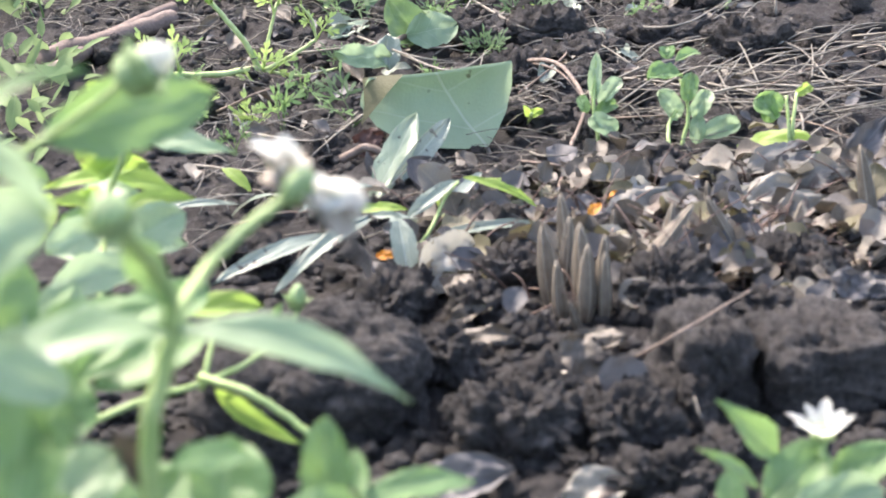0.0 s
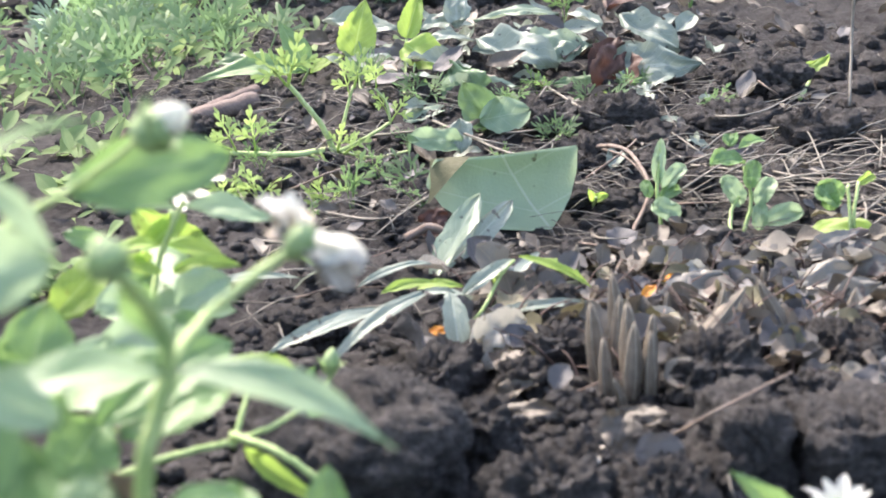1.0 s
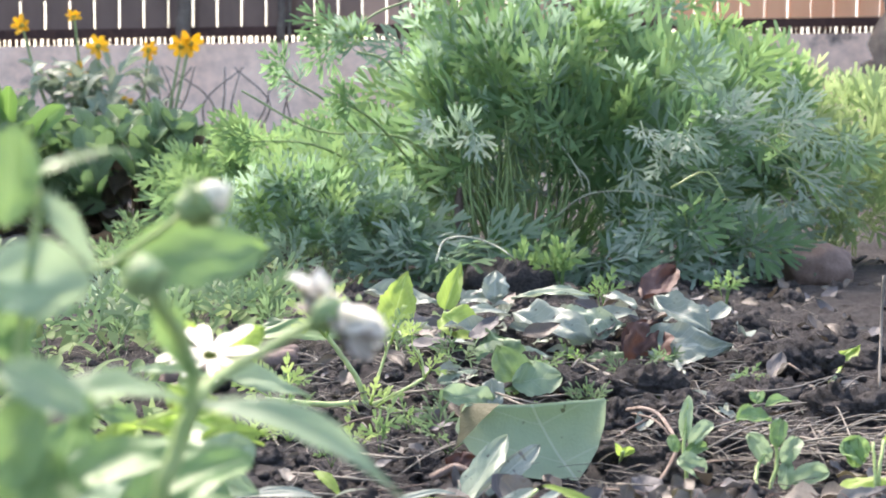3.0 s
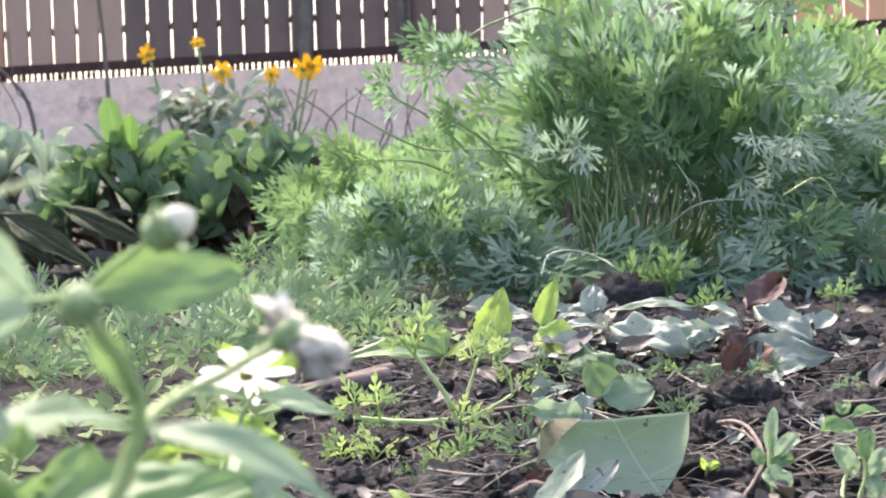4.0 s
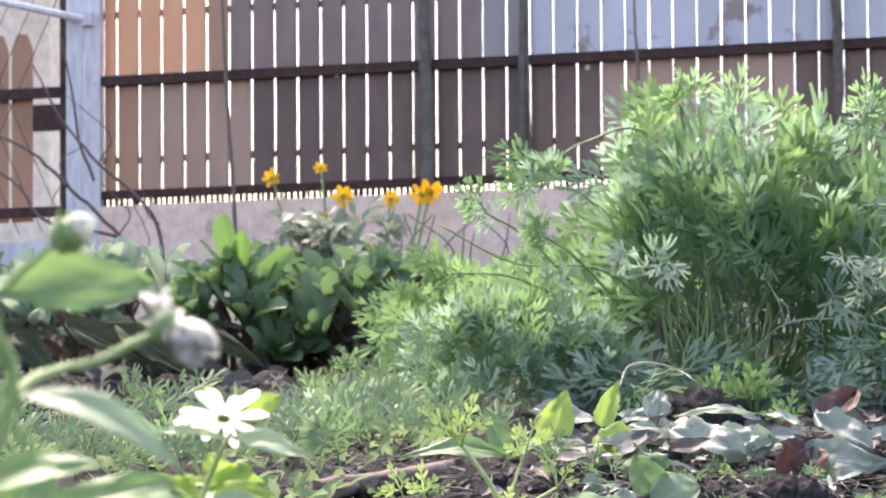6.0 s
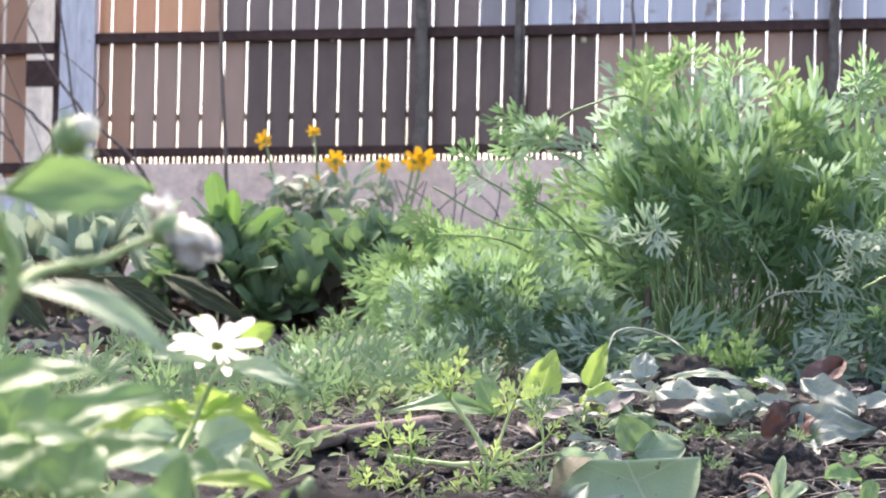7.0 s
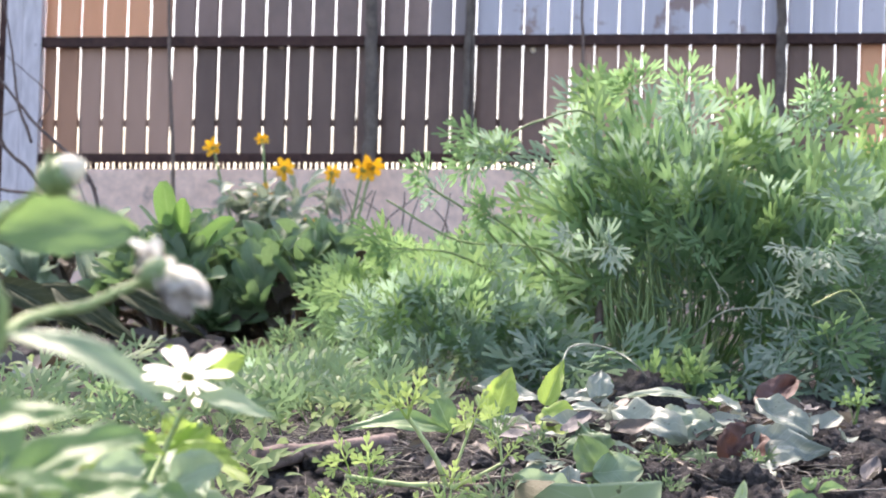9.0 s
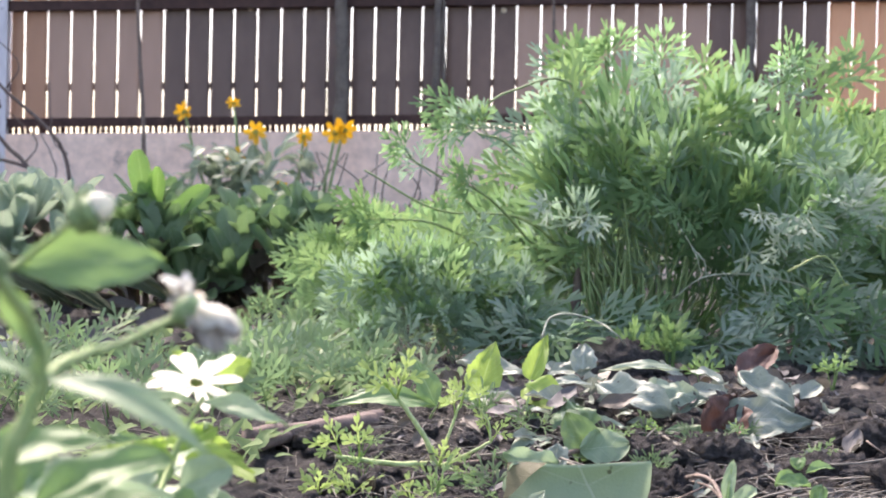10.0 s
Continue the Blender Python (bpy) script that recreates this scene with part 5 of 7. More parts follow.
sheet(spk, M_SILVER, (0.1011, 0.8191, 0.0093), (0.1506, 0.8718, 0.0283), 0.0134, 'narrow', -0.2, 0.2, (0.5, -1, 0.5), name='blade')

spr = thing("grey_sprig", "sprig of narrow silvery-green leaves drooping over the soil", "weed")
stalk(spr, M_STEM, [(0.0768, 0.7085, 0.0025), (0.0979, 0.7423, -0.0007), (0.1127, 0.7476, 0.0141), (0.1190, 0.7581, 0.0205)], 0.0010, 0.0008)
sheet(spr, M_SILVER, (0.0465, 0.7100, 0.0240), (-0.0130, 0.6900, 0.0159), 0.0090, 'narrow', -0.7, 0.12, (0, -0.7, 1))
sheet(spr, M_SILVER, (0.0680, 0.7060, 0.0330), (0.0138, 0.6900, 0.0068), 0.0088, 'narrow', -0.9, 0.12, (-0.3, -0.8, 1))
sheet(spr, M_SILVER, (0.0757, 0.7127, 0.0257), (0.0937, 0.7317, 0.0173), 0.0078, 'narrow', -0.8, 0.15, (0, -0.3, 1))
sheet(spr, M_SILVER, (0.0765, 0.7000, 0.0326), (0.0752, 0.6750, 0.0030), 0.0125, 'oval', -0.6, 0.15, (0, -1, 0.5))
sheet(spr, M_SILVER, (0.0640, 0.7050, 0.0328), (0.0790, 0.7000, 0.0322), 0.0050, 'narrow', -0.3, 0.2, (0, -0.5, 1))
sheet(spr, M_SILVER, (-0.0356, 0.7500, 0.0300), (0.0069, 0.7600, 0.0293), 0.0040, 'narrow', -1.0, 0.15, (0, -0.5, 1))
sheet(spr, M_YEL, (0.0460, 0.7200, 0.0290), (0.0739, 0.7200, 0.0320), 0.0060, 'oval', -0.8, 0.2, (0, -0.7, 1))
sheet(spr, M_SILVER, (0.0943, 0.7180, 0.0130), (0.1570, 0.7200, 0.0120), 0.0062, 'narrow', -0.5, 0.15, (0, -0.6, 1))
stalk(spr, M_STEM, [(0.0900, 0.7180, 0.0090), (0.0990, 0.7230, 0.0170), (0.1087, 0.7350, 0.0257), (0.1180, 0.7400, 0.0330)], 0.0010, 0.0008)
sheet(spr, M_YEL, (0.1200, 0.7380, 0.0350), (0.1542, 0.7250, 0.0200), 0.0060, 'narrow', -0.7, 0.15, (0.1, -0.6, 1))
sheet(spr, M_SILVER, (0.0880, 0.7300, 0.0200), (0.1180, 0.7420, 0.0330), 0.0085, 'narrow', -0.4, 0.2, (-.2, -0.8, 1))
sheet(spr, M_YEL, (0.1422, 0.7793, 0.0194), (0.1612, 0.7581, 0.0110), 0.0062, 'narrow', -0.9, 0.2, (0, -0.4, 1))
sheet(spr, M_SILVER, (0.1116, 0.7529, 0.0110), (0.1422, 0.7793, 0.0236), 0.0067, 'narrow', -0.4, 0.2, (0, -0.6, 1))
sheet(spr, M_YEL, (0.1127, 0.7529, 0.0141), (0.1148, 0.7581, 0.0215), 0.0071, 'oval', -0.2, 0.2, (-0.23, -0.92, 0.66))
sheet(spr, M_SILVER, (-0.0341, 0.7888, 0.0215), (0.0134, 0.7824, 0.0215), 0.0061, 'narrow', -0.5, 0.15, (0, -0.5, 1))
sheet(spr, M_SILVER, (0.0113, 0.8067, 0.0067), (0.0324, 0.7581, 0.0321), 0.0044, 'narrow', -0.5, 0.15, (0, -0.5, 1))
sheet(spr, M_YEL, (0.0683, 0.7434, 0.0215), (0.0915, 0.7412, 0.0215), 0.0069, 'narrow', -0.7, 0.15, (0, -0.4, 1))
sheet(spr, M_SILVER, (0.0419, 0.7719, 0.0162), (0.0842, 0.7867, 0.0215), 0.0061, 'narrow', -0.8, 0.15, (0, -0.4, 1))
sheet(spr, M_YEL, (0.0134, 0.8479, 0.0215), (0.0261, 0.8331, 0.0110), 0.0083, 'narrow', -0.7, 0.15, (0, -0.4, 1))
lf = thing('fallen_leaf', 'grey-brown withered leaf drooping over clods', 'leaf', 'leaf litter')
sheet(lf, M_MAUVE, (0.0505, 0.7164, 0.0126), (0.0611, 0.6560, 0.0020), 0.0272, 'oval', -0.4, 0.3, (0.5, -1, 0.1), name='blade', crumple=0.24)
lf = thing('fallen_leaf', 'bleached papery leaf with brown stains', 'leaf', 'leaf litter')
sheet(lf, M_BLEACH, (0.0802, 0.6759, 0.0040), (0.1110, 0.6929, 0.0146), 0.0262, 'round', -0.3, 0.3, (0, -0.8, 0.7), name='blade', crumple=0.4)
lf = thing('fallen_leaf', 'bleached papery leaf lying on soil', 'leaf', 'leaf litter')
sheet(lf, M_TAN, (0.1152, 0.7468, 0.0060), (0.1734, 0.7659, 0.0060), 0.0139, 'oval', -0.2, 0.1, (0, -0.6, 1), name='blade', crumple=0.24)
lf = thing('fallen_leaf', 'pinkish bleached leaf among the pods', 'leaf', 'leaf litter')
sheet(lf, M_TAN, (0.1896, 0.7250, 0.0060), (0.2330, 0.7409, 0.0124), 0.0194, 'oval', -0.4, 0.15, (0, -0.6, 1), name='blade', crumple=0.24)
lf = thing('fallen_leaf', 'bleached leaf edge sticking out of soil', 'leaf', 'leaf litter')
sheet(lf, M_TAN, (0.2540, 0.7796, 0.0060), (0.2878, 0.7585, 0.0123), 0.0113, 'oval', -0.3, 0.15, (0, -0.6, 1), name='blade', crumple=0.24)
lf = thing('fallen_leaf', 'whitish crumpled leaf with soil on it', 'leaf', 'leaf litter')
sheet(lf, M_TAN, (0.2672, 0.7294, 0.0050), (0.2969, 0.7262, 0.0145), 0.0171, 'round', -0.3, 0.2, (0, -0.6, 1), name='blade', crumple=0.24)
lf = thing('fallen_leaf', 'tan dry leaf curled over the soil', 'leaf', 'leaf litter')
sheet(lf, M_TAN, (0.2921, 0.7754, 0.0040), (0.3408, 0.7818, 0.0125), 0.0183, 'oval', -0.8, 0.2, (0, -0.6, 1), name='blade', crumple=0.24)
lf = thing('fallen_leaf', 'dull grey round leaf standing on edge', 'leaf', 'leaf litter')
sheet(lf, M_MAUVE, (0.1101, 0.5260, 0.0200), (0.1262, 0.5164, 0.0243), 0.0167, 'round', -0.15, 0.05, (0.1, -1, 0.3), name='blade', crumple=0.05)
lf = thing('fallen_leaf', 'brown round leaf standing on edge', 'leaf', 'leaf litter')
sheet(lf, M_BROWN, (0.1063, 0.5451, 0.0080), (0.1202, 0.5644, 0.0208), 0.0208, 'round', 0.2, 0.1, (0, -1, 0.4), name='blade', crumple=0.24)
lf = thing('fallen_leaf', 'brown round leaf bent over a clod', 'leaf', 'leaf litter')
sheet(lf, M_BROWN, (0.1199, 0.5893, 0.0040), (0.1422, 0.5765, 0.0104), 0.0132, 'round', -0.7, 0.2, (0, -0.6, 1), name='blade', crumple=0.24)
lf = thing('fallen_leaf', 'pale mauve leaf lying on a clod', 'leaf', 'leaf litter')
sheet(lf, M_MAUVE, (0.2088, 0.5650, 0.0200), (0.2292, 0.5532, 0.0200), 0.0058, 'oval', -0.2, 0.1, (0, -0.6, 1), name='blade', crumple=0.24)
lf = thing('fallen_leaf', 'round mauve leaf standing in soil', 'leaf', 'leaf litter')
sheet(lf, M_MAUVE, (0.2445, 0.5844, 0.0100), (0.2530, 0.5865, 0.0207), 0.0165, 'round', -0.1, 0.1, (-0.47, -0.81, 0.71), name='blade', crumple=0.24)
lf = thing('fallen_leaf', 'round mauve leaf standing in soil', 'leaf', 'leaf litter')
sheet(lf, M_MAUVE, (0.2552, 0.5803, 0.0100), (0.2595, 0.5845, 0.0207), 0.0189, 'round', -0.1, 0.1, (-0.48, -0.8, 0.71), name='blade', crumple=0.24)
lf = thing('fallen_leaf', 'round mauve leaf among seed pods', 'leaf', 'leaf litter')
sheet(lf, M_MAUVE, (0.2371, 0.7557, 0.0040), (0.2275, 0.7017, 0.0125), 0.0173, 'round', -0.1, 0.1, (-0.38, -0.87, 0.66), name='blade', crumple=0.24)
lf = thing('fallen_leaf', 'round dark leaf beside the sprig', 'leaf', 'leaf litter')
sheet(lf, M_MAUVE, (0.1245, 0.7683, 0.0040), (0.1446, 0.7936, 0.0124), 0.0213, 'round', -0.1, 0.1, (-0.25, -0.92, 0.66), name='blade', crumple=0.24)
lf = thing('fallen_leaf', 'brown leaf with yellow edge', 'leaf', 'leaf litter')
sheet(lf, M_BROWN, (0.0814, 0.6357, 0.0040), (0.1005, 0.6272, 0.0125), 0.0139, 'round', -0.4, 0.2, (0, -0.6, 1), name='blade', crumple=0.24)
lf = thing('fallen_leaf', 'brown leaf lying flat', 'leaf', 'leaf litter')
sheet(lf, M_BROWN, (0.0719, 0.6091, 0.0060), (0.0995, 0.5889, 0.0124), 0.0121, 'oval', -0.5, 0.2, (0, -0.6, 1), name='blade', crumple=0.24)
lf = thing('fallen_leaf', 'yellow-green leaf lying by a shoot', 'leaf', 'leaf litter')
sheet(lf, M_YEL, (0.3107, 0.8204, 0.0040), (0.3392, 0.7856, 0.0146), 0.0173, 'oval', -0.7, 0.15, (0, -0.6, 1), name='blade', crumple=0.24)
lf = thing('fallen_leaf', 'rust-coloured leaf under the large leaf', 'leaf', 'leaf litter')
sheet(lf, M_RUST, (0.1019, 0.9126, 0.0020), (0.1186, 0.9042, 0.0146), 0.0180, 'oval', -0.2, 0.2, (-0.19, -0.94, 0.62), name='blade', crumple=0.24)
lf = thing('fallen_leaf', 'orange petal fallen on soil', 'leaf', 'leaf litter')
sheet(lf, M_ORANGE, (0.1344, 0.7083, 0.0060), (0.1482, 0.6988, 0.0102), 0.0057, 'oval', -0.3, 0.2, (0, -0.6, 1), name='blade', crumple=0.24)
lf = thing('fallen_leaf', 'orange petal fallen on soil', 'leaf', 'leaf litter')
sheet(lf, M_ORANGE, (0.0666, 0.7059, 0.0120), (0.0751, 0.7016, 0.0120), 0.0061, 'oval', -0.3, 0.2, (0, -0.6, 1), name='blade', crumple=0.24)
lf = thing('fallen_leaf', 'orange petal fallen on soil', 'leaf', 'leaf litter')
sheet(lf, M_ORANGE, (0.1793, 0.7209, 0.0120), (0.1888, 0.7272, 0.0162), 0.0054, 'oval', -0.3, 0.2, (0, -0.6, 1), name='blade', crumple=0.24)
lf = thing('fallen_leaf', 'orange petal fallen on soil', 'leaf', 'leaf litter')
sheet(lf, M_ORANGE, (0.2002, 0.7524, 0.0100), (0.2076, 0.7471, 0.0121), 0.0045, 'oval', -0.3, 0.2, (0, -0.6, 1), name='blade', crumple=0.24)
lf = thing('fallen_leaf', 'dark curled leaf by the path edge', 'leaf', 'leaf litter')
sheet(lf, M_MAUVE, (0.3477, 0.7625, 0.0040), (0.3763, 0.7678, 0.0315), 0.0185, 'lance', -0.4, 0.3, (-0.49, -0.83, 0.62), name='blade', crumple=0.24)
lf = thing('fallen_leaf', 'broad grey-green fallen leaf on the heap', 'leaf', 'leaf litter')
sheet(lf, M_SILVER, (0.3326, 1.2400, 0.0298), (0.4054, 1.2303, 0.0328), 0.0457, 'heart', -0.3, 0.08, (0, -0.8, 0.75), name='blade', crumple=0.24)
lf = thing('fallen_leaf', 'pale withered leaf curled on the heap', 'leaf', 'leaf litter')
sheet(lf, M_SILVER, (0.3610, 1.3139, 0.0640), (0.4028, 1.2750, 0.0368), 0.0311, 'oval', -0.5, 0.2, (-0.2, -0.5, 1), name='blade', crumple=0.24)
lf = thing('fallen_leaf', 'grey-green fallen leaf lying on the heap', 'leaf', 'leaf litter')
sheet(lf, M_GREY, (0.2787, 1.3150, 0.0400), (0.3322, 1.3053, 0.0419), 0.0413, 'heart', -0.2, 0.1, (0, -0.8, 0.7), name='blade', crumple=0.24)
lf = thing('fallen_leaf', 'pale folded leaf on the heap', 'leaf', 'leaf litter')
sheet(lf, M_SILVER, (0.2338, 1.3236, 0.0480), (0.2930, 1.2750, 0.0324), 0.0381, 'oval', -0.6, 0.25, (0, -0.6, 1), name='blade', crumple=0.24)
lf = thing('fallen_leaf', 'green fallen leaf folded square on the heap', 'leaf', 'leaf litter')
sheet(lf, M_GREY, (0.1841, 1.2350, 0.0195), (0.2471, 1.2253, 0.0263), 0.0360, 'heart', -0.2, 0.08, (0, -0.9, 0.5), name='blade', crumple=0.24)
lf = thing('fallen_leaf', 'green leaf bent down on the heap', 'leaf', 'leaf litter')
sheet(lf, M_DARK, (0.2083, 1.2250, 0.0109), (0.1947, 1.2541, 0.0449), 0.0434, 'heart', -0.7, 0.2, (-0.3, -0.8, 0.6), name='blade', crumple=0.24)
lf = thing('fallen_leaf', 'long yellowish leaf lying on the heap', 'leaf', 'leaf litter')
sheet(lf, M_GREY, (0.2490, 1.4050, 0.0561), (0.3259, 1.3855, 0.0619), 0.0174, 'oval', -0.5, 0.15, (0, -0.4, 1), name='blade', crumple=0.24)
lf = thing('fallen_leaf', 'grey withered leaf on the heap', 'leaf', 'leaf litter')
sheet(lf, M_SILVER, (0.1136, 1.4540, 0.0596), (0.1809, 1.4150, 0.0509), 0.0274, 'oval', -0.4, 0.15, (0, -0.6, 1), name='blade', crumple=0.24)
lf = thing('fallen_leaf', 'dull grey leaf on the heap', 'leaf', 'leaf litter')
sheet(lf, M_MAUVE, (0.1330, 1.3550, 0.0304), (0.1739, 1.3550, 0.0372), 0.0234, 'oval', -0.5, 0.2, (0, -0.6, 1), name='blade', crumple=0.24)
lf = thing('fallen_leaf', 'pale leaf standing on the heap', 'leaf', 'leaf litter')
sheet(lf, M_SILVER, (0.1983, 1.4050, 0.0519), (0.2461, 1.4050, 0.0617), 0.0228, 'oval', -0.4, 0.2, (0, -0.6, 1), name='blade', crumple=0.24)
lf = thing('fallen_leaf', 'pale leaf tip standing on the heap', 'leaf', 'leaf litter')
sheet(lf, M_SILVER, (0.2304, 1.3950, 0.0521), (0.2353, 1.4145, 0.0833), 0.0260, 'oval', 0.2, 0.15, (-0.2, -0.98, 0.45), name='blade', crumple=0.24)
lf = thing('fallen_leaf', 'pale grey leaf on the heap', 'leaf', 'leaf litter')
sheet(lf, M_SILVER, (0.1933, 1.3650, 0.0462), (0.2381, 1.3553, 0.0472), 0.0158, 'oval', -0.6, 0.25, (0, -0.5, 1), name='blade', crumple=0.24)
lf = thing('fallen_leaf', 'withered grey leaf on the heap', 'leaf', 'leaf litter')
sheet(lf, M_SILVER, (0.3334, 1.3842, 0.0597), (0.3577, 1.3550, 0.0519), 0.0135, 'oval', -0.6, 0.25, (0, -0.5, 1), name='blade', crumple=0.24)
lf = thing('fallen_leaf', 'rust-brown crumpled leaf on the heap', 'leaf', 'leaf litter')
sheet(lf, M_RUST, (0.3262, 1.2850, 0.0150), (0.3612, 1.3142, 0.0481), 0.0284, 'oval', 0.3, 0.3, (-0.29, -0.95, 0.48), name='blade', crumple=0.24)
lf = thing('fallen_leaf', 'dark brown leaf behind the heap', 'leaf', 'leaf litter')
sheet(lf, M_RUST, (0.4107, 1.5125, 0.0420), (0.4695, 1.5811, 0.0666), 0.0336, 'oval', 0.2, 0.3, (-0.3, -0.95, 0.45), name='blade', crumple=0.24)
lf = thing('fallen_leaf', 'dark leaf edge under the heap', 'leaf', 'leaf litter')
sheet(lf, M_DARK, (0.2832, 1.2550, 0.0189), (0.3221, 1.2453, 0.0208), 0.0173, 'oval', -0.3, 0.2, (0, -0.6, 1), name='blade', crumple=0.24)
lf = thing('fallen_leaf', 'grey leaf hanging below the heap', 'leaf', 'leaf litter')
sheet(lf, M_SILVER, (0.1917, 1.2144, 0.0081), (0.1975, 1.1950, -0.0026), 0.0188, 'oval', -0.2, 0.2, (-0.2, -0.97, 0.52), name='blade', crumple=0.24)
lf = thing('fallen_leaf', 'pale grey leaf by the heap', 'leaf', 'leaf litter')
sheet(lf, M_SILVER, (0.3399, 1.2138, 0.0186), (0.3408, 1.1750, 0.0060), 0.0240, 'round', -0.3, 0.2, (-0.31, -0.94, 0.51), name='blade', crumple=0.24)
lf = thing('fallen_leaf', 'green leaf lying under the heap', 'leaf', 'leaf litter')
sheet(lf, M_GREY, (0.1422, 1.1950, 0.0088), (0.1868, 1.2144, 0.0175), 0.0234, 'oval', -0.5, 0.2, (0, -0.5, 1), name='blade', crumple=0.24)
lf = thing('fallen_leaf', 'dark green leaf lying by the weeds', 'leaf', 'leaf litter')
sheet(lf, M_DARK, (0.0115, 1.4550, 0.0236), (0.0632, 1.4355, 0.0295), 0.0220, 'oval', -0.5, 0.2, (0, -0.5, 1), name='blade', crumple=0.24)

gl = thing("broad_leaf_weed", "low weed with broad mid-green leaves on the soil", "weed")
stalk(gl, M_STEM, [(.085, 1.415, .004), (.092, 1.41, .020)], .0016, .0012)
sheet(gl, M_ZIN, (.090, 1.41, .020), (-.012, 1.40, .021), .030, 'lance', -.7, .15, (0, -.6, 1))
sheet(gl, M_ZIN, (.092, 1.41, .020), (.070, 1.43, .066), .026, 'lance', -.3, .15, (.1, -1, .4))
sheet(gl, M_YEL, (.094, 1.41, .018), (.125, 1.40, .034), .016, 'oval', -.5, .15, (0, -.6, 1))
lf = thing('fallen_leaf', 'crumpled dark red leaf among the leaf heap', 'leaf', 'leaf litter')
sheet(lf, M_RUST, (.318, 1.235, .012), (.345, 1.25, .050), .038, 'round', -.5, .3, (-.2, -1, .3), name='blade', crumple=.4)
lf = thing('fallen_leaf', 'mid-green folded leaf standing against the leaf heap', 'leaf', 'leaf litter')
sheet(lf, M_DARK, (.205, 1.150, .012), (.180, 1.142, .050), .030, 'oval', -.4, .35, (-.2, -1, .35), name='blade', crumple=.3)
lf = thing('fallen_leaf', 'stiff grey-green leaf piece lying before the heap', 'leaf', 'leaf litter')
sheet(lf, M_BIGLEAF, (.190, 1.130, .022), (.229, 1.130, .026), .028, 'round', -.2, .1, (0, -1, .5), name='blade', crumple=.12)
lf = thing('fallen_leaf', 'pale green limp leaf lying on the soil', 'leaf', 'leaf litter')
sheet(lf, M_ZIN2, (.168, 1.090, .012), (.124, 1.078, .024), .020, 'oval', -.6, .2, (0, -.9, .8), name='blade', crumple=.3)
lf = thing('fallen_leaf', 'small pale leaf hanging over a stalk', 'leaf', 'leaf litter')
sheet(lf, M_SILVER, (.168, 1.100, .030), (.165, 1.085, .008), .018, 'oval', -.4, .2, (0, -1, .4), name='blade', crumple=.2)
yel = thing("yellow_seedling", "yellow-green seedling with upright pointed leaves", "seedling")
stalk(yel, M_STEM, [(0.1232, 1.2880, 0.0083), (0.1329, 1.3628, 0.0219), (0.1319, 1.3725, 0.0394)], 0.0015, 0.0012)
sheet(yel, M_YEL, (0.1300, 1.3725, 0.0374), (0.1465, 1.3920, 0.0850), 0.0360, 'heart', 0.1, 0.12, (-0.13, -0.99, 0.46), name='blade')
sheet(yel, M_YEL, (0.1756, 1.3531, 0.0530), (0.1941, 1.3725, 0.0947), 0.0210, 'heart', 0.1, 0.3, (-0.17, -0.98, 0.45), name='blade')
sheet(yel, M_YEL, (0.1717, 1.3434, 0.0491), (0.1989, 1.3142, 0.0316), 0.0339, 'round', -0.5, 0.15, (-0.1, -0.8, 0.6), name='blade')
stalk(yel, M_STEM, [(0.1581, 1.2802, 0.0083), (0.1717, 1.3434, 0.0287), (0.1756, 1.3531, 0.0520)], 0.0015, 0.0012)

# ---------------------------------------------------------------- seedlings on the right

sd = thing('seedling', 'small seedling with round green leaves', 'seedling', 'seedlings')
stalk(sd, M_STEM, [(0.2868, 0.8490, 0.0000), (0.2941, 0.8553, 0.0190), (0.2910, 0.8606, 0.0390)], 0.0013, 0.0010)
stalk(sd, M_STEM, [(0.2720, 0.8322, 0.0000), (0.2794, 0.8501, 0.0147), (0.2878, 0.8553, 0.0232)], 0.0013, 0.0010)
sheet(sd, M_ZIN, (0.2899, 0.8606, 0.0411), (0.2678, 0.8553, 0.0432), 0.0137, 'round', -0.7, 0.38, (0, -0.6, 1), crumple=0.22)
sheet(sd, M_ZIN, (0.2899, 0.8659, 0.0485), (0.3089, 0.8711, 0.0516), 0.0073, 'oval', -0.7, 0.38, (0, -0.5, 1), crumple=0.22)
sheet(sd, M_ZIN, (0.2847, 0.8659, 0.0506), (0.2868, 0.8711, 0.0569), 0.0094, 'round', -0.7, 0.38, (-0.38, -0.9, 0.57), crumple=0.22)
sheet(sd, M_ZIN2, (0.2878, 0.8553, 0.0169), (0.2773, 0.8606, 0.0337), 0.0124, 'round', -0.7, 0.38, (-0.38, -0.89, 0.6), crumple=0.22)
sheet(sd, M_ZIN2, (0.2983, 0.8553, 0.0147), (0.3099, 0.8606, 0.0305), 0.0112, 'round', -0.7, 0.38, (-0.4, -0.88, 0.6), crumple=0.22)
sheet(sd, M_ZIN2, (0.3015, 0.8501, 0.0053), (0.3226, 0.8448, 0.0126), 0.0134, 'round', -0.7, 0.38, (-0.41, -0.87, 0.62), crumple=0.22)
sheet(sd, M_ZIN, (0.2931, 0.8553, 0.0263), (0.2983, 0.8606, 0.0421), 0.0105, 'round', -0.7, 0.38, (-0.39, -0.89, 0.59), crumple=0.22)
sheet(sd, M_ZIN2, (0.2973, 0.8501, 0.0011), (0.3005, 0.8553, 0.0169), 0.0097, 'round', -0.7, 0.38, (-0.39, -0.88, 0.62), crumple=0.22)
sd = thing('seedling', 'small seedling with folded pale green leaves', 'seedling', 'seedlings')
